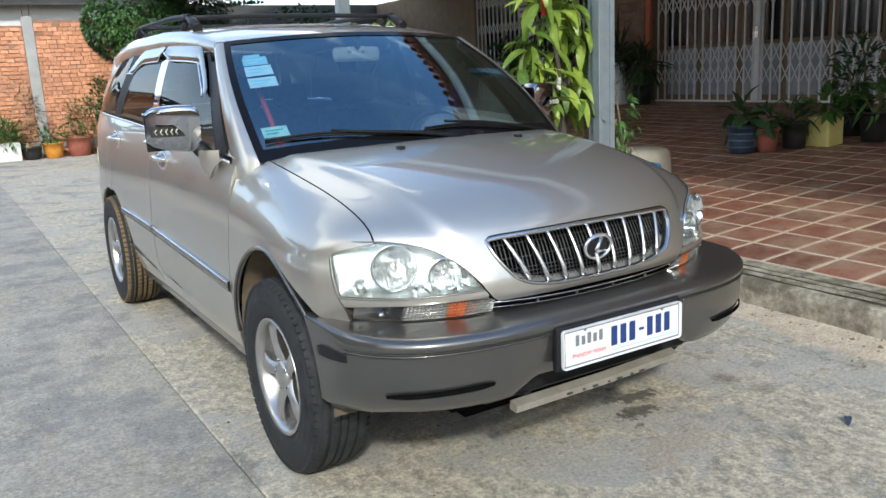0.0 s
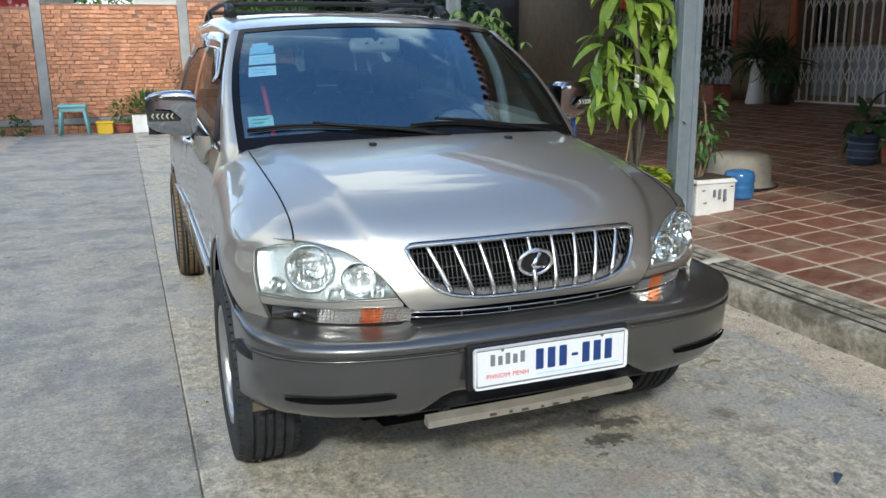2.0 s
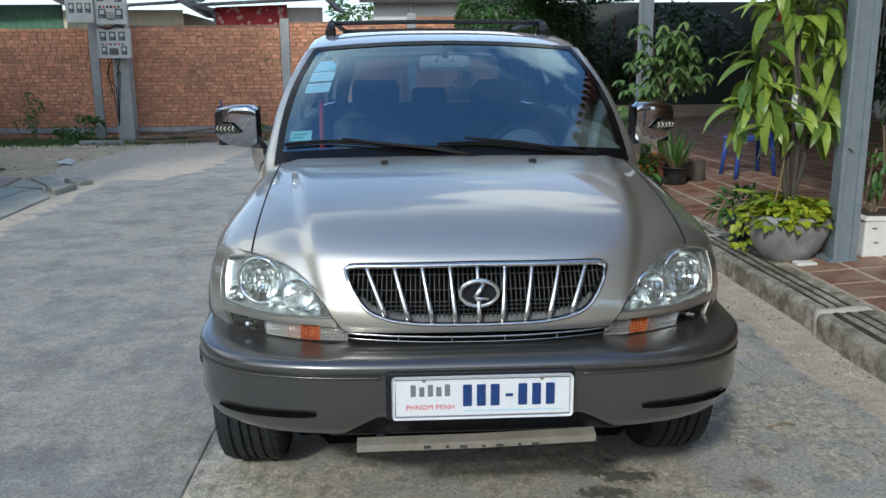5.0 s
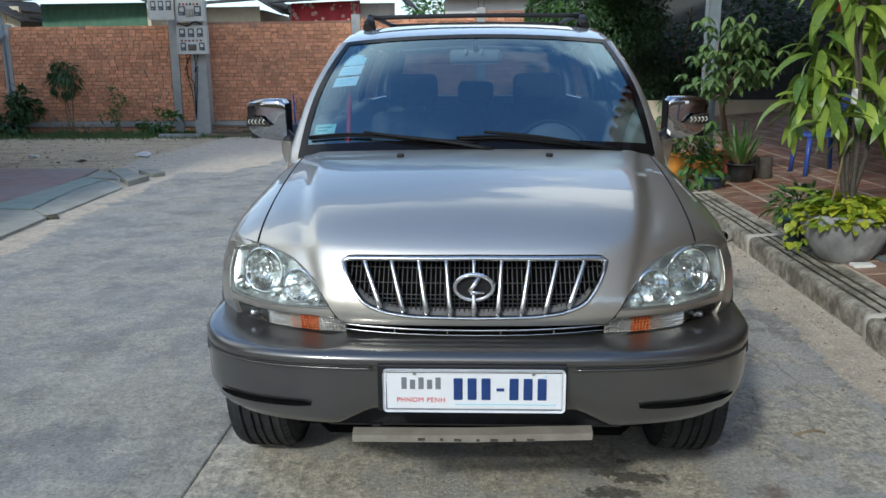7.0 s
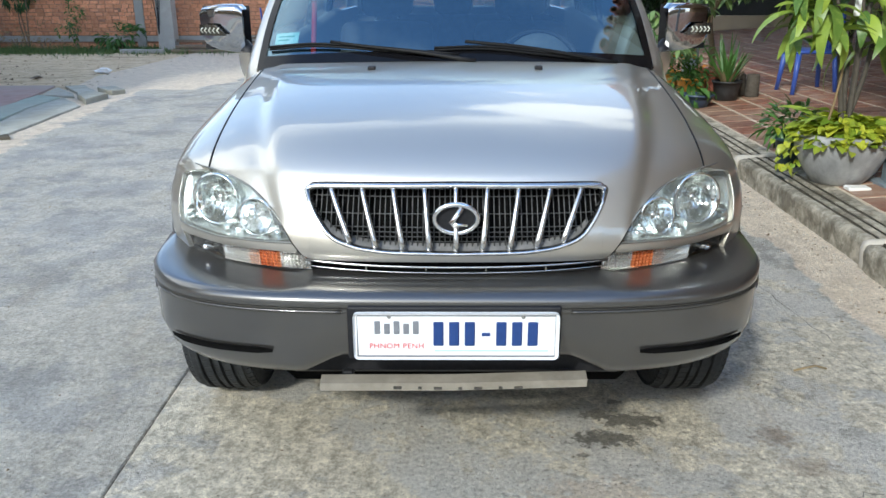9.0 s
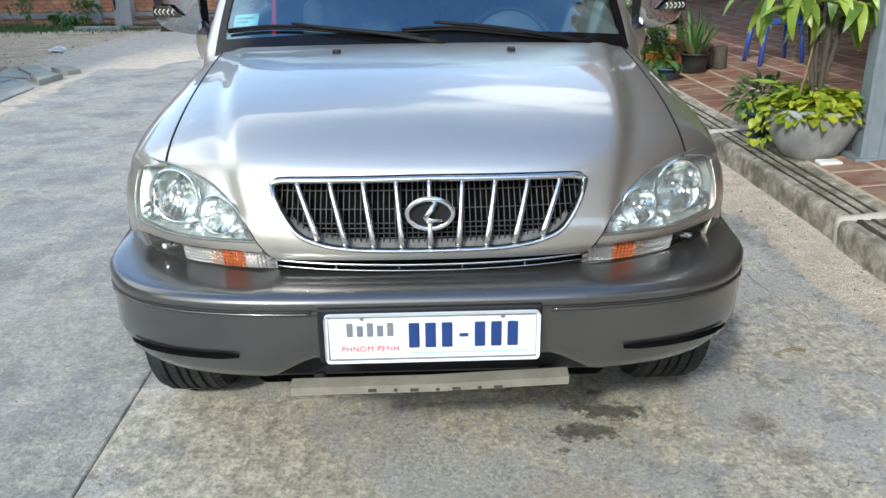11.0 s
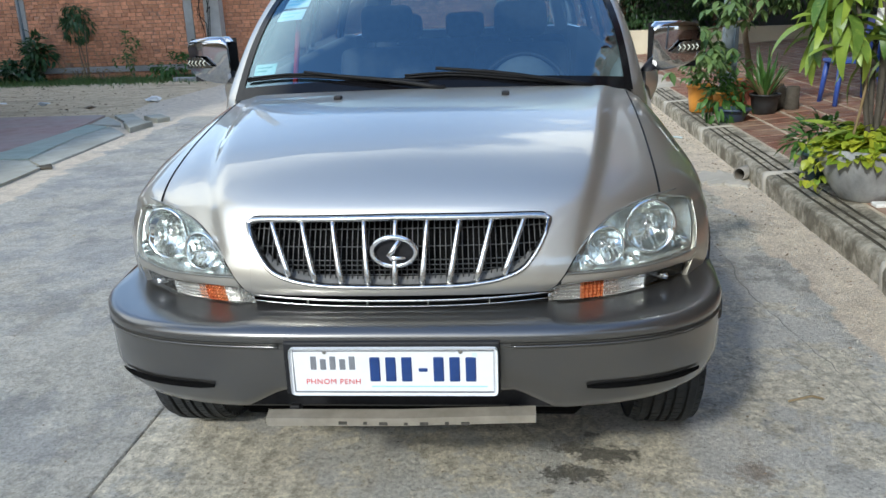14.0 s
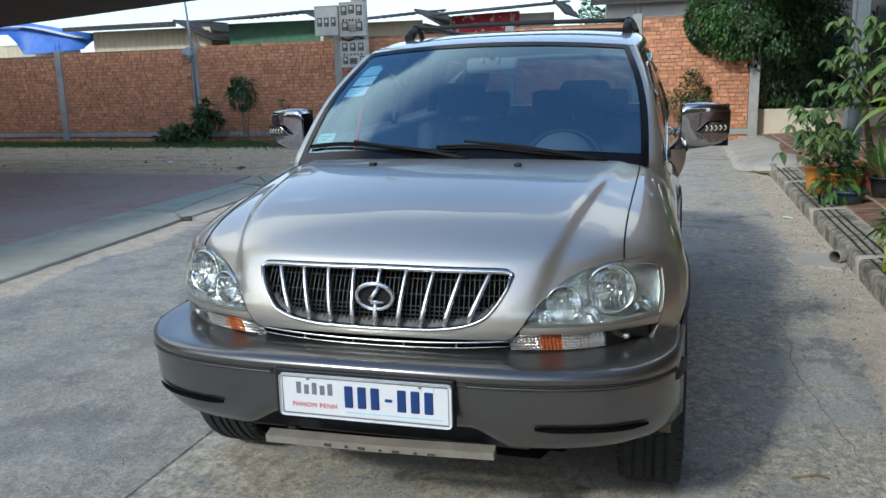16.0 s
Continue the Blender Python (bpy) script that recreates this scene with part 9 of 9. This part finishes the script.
wall_shrub(201, -10.38, 17.3, 1.45, 0.36, 0.42, 420, M_LEAFD, "drooping dark shrub growing against the brick wall", (0.20, 0.045), 1.2)
wall_shrub(203, -11.6, 17.2, 0.62, 0.42, 0.55, 420, M_LEAFD, "broad dark green shrub at the wall's foot", (0.22, 0.08))
wall_shrub(205, -11.9, 16.9, 0.25, 0.6, 0.28, 260, M_LEAFD, "low dark bush at the wall's foot", (0.2, 0.08))
wall_shrub(207, -12.4, 17.1, 0.25, 0.5, 0.3, 200, M_LEAFD, "low dark bush beside a wall post", (0.2, 0.08))
wall_shrub(209, -9.2, 17.25, 0.55, 0.28, 0.5, 180, M_LEAF, "thin grey-green bush before the bricks", (0.12, 0.04))
wall_shrub(211, -8.15, 17.1, 0.30, 0.55, 0.32, 320, M_LEAF, "spreading bush beside the power pole", (0.16, 0.06))
wall_shrub(213, -10.6, 17.3, 0.3, 0.35, 0.35, 110, M_DRY, "dry brown twiggy bush", (0.10, 0.03))
wall_shrub(215, -9.9, 17.2, 0.28, 0.4, 0.3, 110, M_DRY, "dry brown weeds at the wall's foot", (0.10, 0.03))
wall_shrub(217, -3.9, 17.25, 0.18, 0.32, 0.2, 140, M_LEAF, "small green weed by the wall", (0.10, 0.05), 0.2)

# grass strip below the wall
bm = bmesh.new()
rs = random.Random(301)
for k in range(22000):
    x = rs.uniform(-21, -5.2)
    y = 17.45 - abs(rs.gauss(0, 0.55))
    if x > -8 and y < 17.0 and rs.random() < 0.6:
        continue
    a = rs.uniform(0, 6.28)
    h = rs.uniform(0.05, 0.13) * (1 + 1.6 * max(0, noise.noise(Vector((x * 1.3, y * 2, 3)))))
    w = 0.009
    p = Vector((x, y, -0.012))
    tip = p + Vector((math.cos(a) * h * 0.5, math.sin(a) * h * 0.5, h))
    s_ = Vector((-math.sin(a), math.cos(a), 0)) * w
    bm.faces.new((bm.verts.new(p - s_), bm.verts.new(p + s_), bm.verts.new(tip)))
o = part("grass_strip", bm, M_GRASS)
tagged(o, "rough grass along the wall's foot", "grass", "", "stuff")

# pots along the wall's foot
def wall_pot(x, r, h, mat, lab, leafmat_, seed, lz=0.5, lr=0.3, n=130, leaf=(0.16, 0.04), nm="wall_pot"):
    t_ = potted(nm, lab, "plant", x, 17.12, 0.0, r * 0.75, r, h, mat)
    part("leaves", crown(seed, n, (x, 17.12, h + lz * 0.5), (lr, 0.25, lz * 0.55), leaf, 1.1, hollow=0.1), leafmat_, t_, "thin leaves")
    return t_


wall_pot(0.33, 0.26, 0.40, M_TERRA, "red terracotta pot with a reddish plant", M_DRY, 401, 0.7)
wall_pot(-0.18, 0.21, 0.32, M_ORANGEPOT, "orange clay pot with small leaves", M_LEAF, 403, 0.3)
wall_pot(-0.60, 0.20, 0.26, M_BLACKPOT, "black plastic pot with a tall thin plant", M_DRY, 405, 1.3, 0.3, 170)
wall_pot(-1.72, 0.22, 0.22, M_TERRA, "red pot with a low green plant", M_LEAF, 407, 0.45)
wall_pot(-0.95, 0.14, 0.2, M_BLACKPOT, "small dark pot beside the foam box", M_LEAF, 409, 0.4, 0.2)
wf_ = thing("foam_box", "white foam planter full of grassy leaves", "planter")
part("box_shell", boxed((-1.55, 16.95, 0.0), (-0.80 - 0.0, 17.35, 0.38), 0.02, 2), M_FOAM, wf_)
part("leaves", crown(411, 420, (-1.18, 17.15, 0.55), (0.40, 0.22, 0.25), (0.30, 0.02), 0.7, hollow=0.1, hang=-0.8), M_LEAF, wf_, "grassy leaves")
wall_shrub(413, 0.55, 17.3, 0.55, 0.3, 0.55, 150, M_LEAF, "leafy shrub at the wall's foot", (0.12, 0.05))

st = thing("plastic_stool", "pale teal square plastic stool by the wall", "stool")
sx0, sy0 = -2.72, 17.10
for sx, sy in ((-1, -1), (1, -1), (-1, 1), (1, 1)):
    part("leg", tube(bmesh.new(), [Vector((sx0 + sx * 0.29, sy0 + sy * 0.20, 0.0)), Vector((sx0 + sx * 0.22, sy0 + sy * 0.16, 0.58))], 0.035, 6), M_AQUA, st)
part("seat", smooth(boxed((sx0 - 0.29, sy0 - 0.22, 0.57), (sx0 + 0.29, sy0 + 0.22, 0.65), 0.03, 3)), M_AQUA, st)
part("apron", boxed((sx0 - 0.25, sy0 - 0.20, 0.50), (sx0 + 0.25, sy0 - 0.18, 0.58), 0.008), M_AQUA, st)
cr = thing("crate", "yellow plastic crate on the ground", "crate")
part("crate_shell", boxed((-2.27, 16.95, 0.0), (-1.95, 17.30, 0.26), 0.02, 2), M_YELLOW, cr)
part("crate_rim", boxed((-2.29, 16.93, 0.22), (-1.93, 17.32, 0.27), 0.01), M_YELLOW, cr)

# scrap heap and spade
sh = thing("spade", "blue spade leaning on the brick wall", "spade")
part("handle", tube(bmesh.new(), [Vector((-4.72, 17.15, 0.15)), Vector((-4.85, 17.50, 0.95))], 0.022, 6), M_CHAIR, sh, "blue handle")
part("blade", boxed((-4.85, 17.05, 0.0), (-4.45, 17.12, 0.26), 0.02), M_NAVY, sh, "dark blue blade")
for k, (x, y, z, l, w, h, rz, ry) in enumerate(((-6.0, 16.9, 0.04, 1.5, 0.5, 0.06, 5, 0), (-5.7, 17.1, 0.15, 1.9, 0.08, 0.06, 8, -4), (-5.5, 17.2, 0.24, 1.4, 0.06, 0.05, -4, -6), (-6.3, 17.0, 0.12, 0.8, 0.35, 0.06, -8, 0), (-5.2, 16.95, 0.05, 0.7, 0.3, 0.09, 20, 0), (-6.2, 17.2, 0.22, 1.2, 0.05, 0.05, 3, 2))):
    o = part("scrap_board", boxed((-l / 2, -w / 2, -h / 2), (l / 2, w / 2, h / 2), 0.005), M_WOOD)
    o.matrix_basis = pose(x, y, z, 0, ry, rz)
    tagged(o, "old scrap board heaped at the wall's foot", "board", "scrap boards")
b = boxed((-7.9, 16.6, -0.01), (-6.9, 16.72, 0.08), 0.01)
tagged(part("concrete_bar", b, M_CONCG), "pale concrete bar lying in the grass", "rubble")

# litter
for k, (x, y, s_, mt, lab) in enumerate(((-6.35, 12.2, 0.10, M_LITTER, "crumpled white plastic bag on the dirt"), (-8.3, 12.0, 0.07, M_LITTER, "scrap of white paper on the dirt"), (-9.3, 12.3, 0.06, M_LITTER, "scrap of white paper on the dirt"), (-7.0, 11.2, 0.07, M_WOOD, "small piece of dark rubbish"), (1.9, 6.9, 0.04, M_STICKER2, "scrap of pale blue plastic"))):
    bm = bmesh.new()
    bmesh.ops.create_icosphere(bm, subdivisions=2, radius=s_)
    for v in bm.verts:
        v.co = Vector((v.co.x * 1.5, v.co.y, v.co.z * 0.4)) + noise.noise_vector(v.co * 12 + Vector((k, 0, 0))) * s_ * 0.5
    o = part("litter", bm, mt)
    o.location = (x, y, s_ * 0.3)
    tagged(o, lab, "litter", "litter on the ground")


def ground_leaf(x, y, a, l, w, mat, lab):
    bm = bmesh.new()
    leaf_blade(bm, l, w, 0.7, 0.5, 4)
    o = part("fallen_leaf", bm, mat)
    o.matrix_basis = pose(x, y, 0.014, 8, 0, a)
    tagged(o, lab, "leaf", "leaves on the road")


ground_leaf(1.07, -0.11, 130, 0.07, 0.03, M_NAVY, "dark curled leaf lying on the concrete")
rs = random.Random(77)
for k in range(36):
    x, y = rs.uniform(-3.8, 1.95), rs.uniform(-0.5, 11)
    if -1.1 < x < 1.1 and 0 < y < 4.7:
        continue
    ground_leaf(x, y, rs.uniform(0, 360), rs.uniform(0.03, 0.07), 0.02, M_DRY, "small dry leaf on the concrete")
tw = thing("twig", "thin pale twig lying on the concrete", "twig")
part("stick", tube(bmesh.new(), [Vector((1.27, 0.93, 0.006)), Vector((1.36, 0.96, 0.012)), Vector((1.40, 0.95, 0.006))], 0.004, 5), M_DRY, tw)

# crumbs, pebbles and dry leaf bits strewn over the road
def crumbs(seed, n, place, size, mat, name, label):
    r = random.Random(seed)
    bm = bmesh.new()
    for k in range(n):
        x, y, z = place(r)
        s_ = size * r.uniform(0.4, 1.0) * (1.8 if r.random() < 0.06 else 1)
        h = s_ * r.uniform(0.25, 0.6)
        a = r.uniform(0, 6.28)
        ring = [bm.verts.new((x + s_ * math.cos(a + j * 1.257) * r.uniform(0.5, 1.0), y + s_ * math.sin(a + j * 1.257) * r.uniform(0.4, 1.0), z - 0.002)) for j in range(5)]
        top = bm.verts.new((x + s_ * r.uniform(-0.2, 0.2), y + s_ * r.uniform(-0.2, 0.2), z + h))
        for j in range(5):
            bm.faces.new((ring[j], ring[(j + 1) % 5], top))
    return tagged(part(name, bm, mat), label, "debris", kind="stuff")


M_PEBBLE = stuff("pebbles", (0.30, 0.27, 0.22), (0.52, 0.47, 0.39), 20, 0.9, 0, None, 0.3, island=0.5)
M_DRYBITS = stuff("dry_leaf_bits", (0.10, 0.07, 0.04), (0.24, 0.16, 0.085), 20, 0.85, 0, None, 0.2, island=0.4)
crumbs(901, 900, lambda r: (2.05 - abs(r.gauss(0, 0.28)), r.uniform(-0.5, 11), 0.002), 0.010, M_PEBBLE, "pebbles", "small pale pebbles and mortar crumbs along the kerb")
crumbs(902, 380, lambda r: (2.06 - abs(r.gauss(0, 0.22)), r.uniform(-0.5, 11), 0.002), 0.013, M_DRYBITS, "dry_leaf_bits", "brown leaf bits along the kerb")
crumbs(903, 700, lambda r: (r.uniform(-4.4, 1.9), r.uniform(-2.5, 12), 0.002), 0.008, M_DRYBITS, "road_crumbs", "dark crumbs strewn over the concrete road")
crumbs(904, 420, lambda r: (r.uniform(-13, -5.6), r.uniform(10.2, 17.2), 0.004), 0.03, M_DRYBITS, "yard_litter", "brown leaf litter on the dirt before the wall")

# ---- bricks and tiles ----
def brick_verts(x0, x1, y0, y1, z0, z1, r, j):
    d = lambda: r.uniform(-j, j)
    f = lambda: r.uniform(-0.3 * j, 0.3 * j)
    return [(x0 + d(), y0 + f(), z0 + d()), (x1 + d(), y0 + f(), z0 + d()), (x1 + d(), y1, z0), (x0 + d(), y1, z0), (x0 + d(), y0 + f(), z1 + d()), (x1 + d(), y0 + f(), z1 + d()), (x1, y1, z1), (x0, y1, z1)]


QUADS = ((0, 1, 5, 4), (1, 2, 6, 5), (3, 0, 4, 7), (4, 5, 6, 7), (3, 2, 1, 0), (2, 3, 7, 6))
rs = random.Random(501)
variants = []
for k in range(8):
    me = bpy.data.meshes.new("brick")
    me.from_pydata(brick_verts(-0.098, 0.098, -0.02, 0.05, -0.036, 0.036, rs, 0.009), [], QUADS)
    me.materials.append(M_BRICK)
    variants.append(me)
all_v, all_f = [], []
COURSE = 0.088
for bay in range(6):
    xa, xb, top = POSTS[bay] + 0.108, POSTS[bay + 1] - 0.108, TOPS[bay]
    n = int((top - 0.335) / COURSE)
    for c in range(-2, n + 1):
        z = 0.335 + COURSE * (c + 0.5)
        if c < 0:
            z = 0.10 + 0.085 * (c + 1.2)
        x = xa + (0.0 if c % 2 else 0.105) + rs.uniform(-0.02, 0.02)
        first = True
        while x < xb:
            l = rs.uniform(0.15, 0.215)
            if first and x - xa > 0.06:
                x, l = xa, x - xa - 0.012
            first = False
            l = min(l, xb - x)
            if l > 0.04 and z + 0.036 < top:
                push = rs.choice((0.0, 0.0, 0.0, 0.010)) + rs.uniform(-0.010, 0.006)
                if bay == 4 and x > -2.75 and l > 0.17 and c >= 0:
                    m_ = Matrix.LocRotScale((x + l / 2, WALL_Y + push, z + rs.uniform(-0.005, 0.005)), Euler((rs.uniform(-0.02, 0.02), rs.uniform(-0.02, 0.02), rs.uniform(-0.03, 0.03))), (l / 0.2, 1, rs.uniform(0.9, 1.06)))
                    shared("brick", variants[rs.randrange(8)], wall_back, m_)
                else:
                    o = len(all_v)
                    all_v += brick_verts(x, x + l - rs.uniform(0.010, 0.024), WALL_Y - 0.02 + push, WALL_Y + 0.05, z - 0.038 + rs.uniform(-0.005, 0.006), z + 0.038 + rs.uniform(-0.006, 0.005), rs, 0.007)
                    all_f += [tuple(i + o for i in q) for q in QUADS]
            x += l
me = bpy.data.meshes.new("brickwork")
me.from_pydata(all_v, [], all_f)
me.materials.append(M_BRICKS)
ob = new("brickwork", me)
ob.parent = wall_back
tagged(ob, "", "", "", "stuff")

# terrace tiles
tb = bmesh.new()
h = TILE / 2
ring = []
for ins, z in ((0.0, -0.004), (0.0, 0.001), (0.004, 0.004)):
    ring.append([tb.verts.new((sx * (h - ins), sy * (h - ins), z)) for sx, sy in ((-1, -1), (1, -1), (1, 1), (-1, 1))])
for a, c in zip(ring, ring[1:]):
    for k in range(4):
        tb.faces.new((a[k], a[(k + 1) % 4], c[(k + 1) % 4], c[k]))
tb.faces.new(ring[-1])
tile_me = mesh_of("tile", tb, M_TILE)
tv, tf = [], []
rs = random.Random(601)
count = 0
for i in range(22):
    for k in range(-24, 50):
        x, y = 2.46 + PITCH * i + 0.08, 1.82 + PITCH * k
        if y > 17.7 or y < -5.8 or x > 9.35:
            continue
        z = ter_z(x) - 0.004 + rs.uniform(-0.001, 0.001)
        if -0.2 < y < 8.6 and i < 11:
            shared("tile", tile_me, terrace, Matrix.LocRotScale((x, y, z), Euler((rs.uniform(-0.004, 0.004), -math.atan(SLOPE), 0)), None))
        else:
            o = len(tv)
            for zz, e in ((-0.004, 0), (0.003, 0.002)):
                tv += [(x + sx * (h - e), y + sy * (h - e), z + zz + SLOPE * sx * h) for sx, sy in ((-1, -1), (1, -1), (1, 1), (-1, 1))]
            tf += [tuple(o + q for q in f) for f in ((4, 5, 6, 7), (0, 1, 5, 4), (1, 2, 6, 5), (2, 3, 7, 6), (3, 0, 4, 7))]
me = bpy.data.meshes.new("tiling")
me.from_pydata(tv, [], tf)
me.materials.append(M_TILES)
ob = new("tiling", me)
ob.parent = terrace
tagged(ob, "", "", "", "stuff")
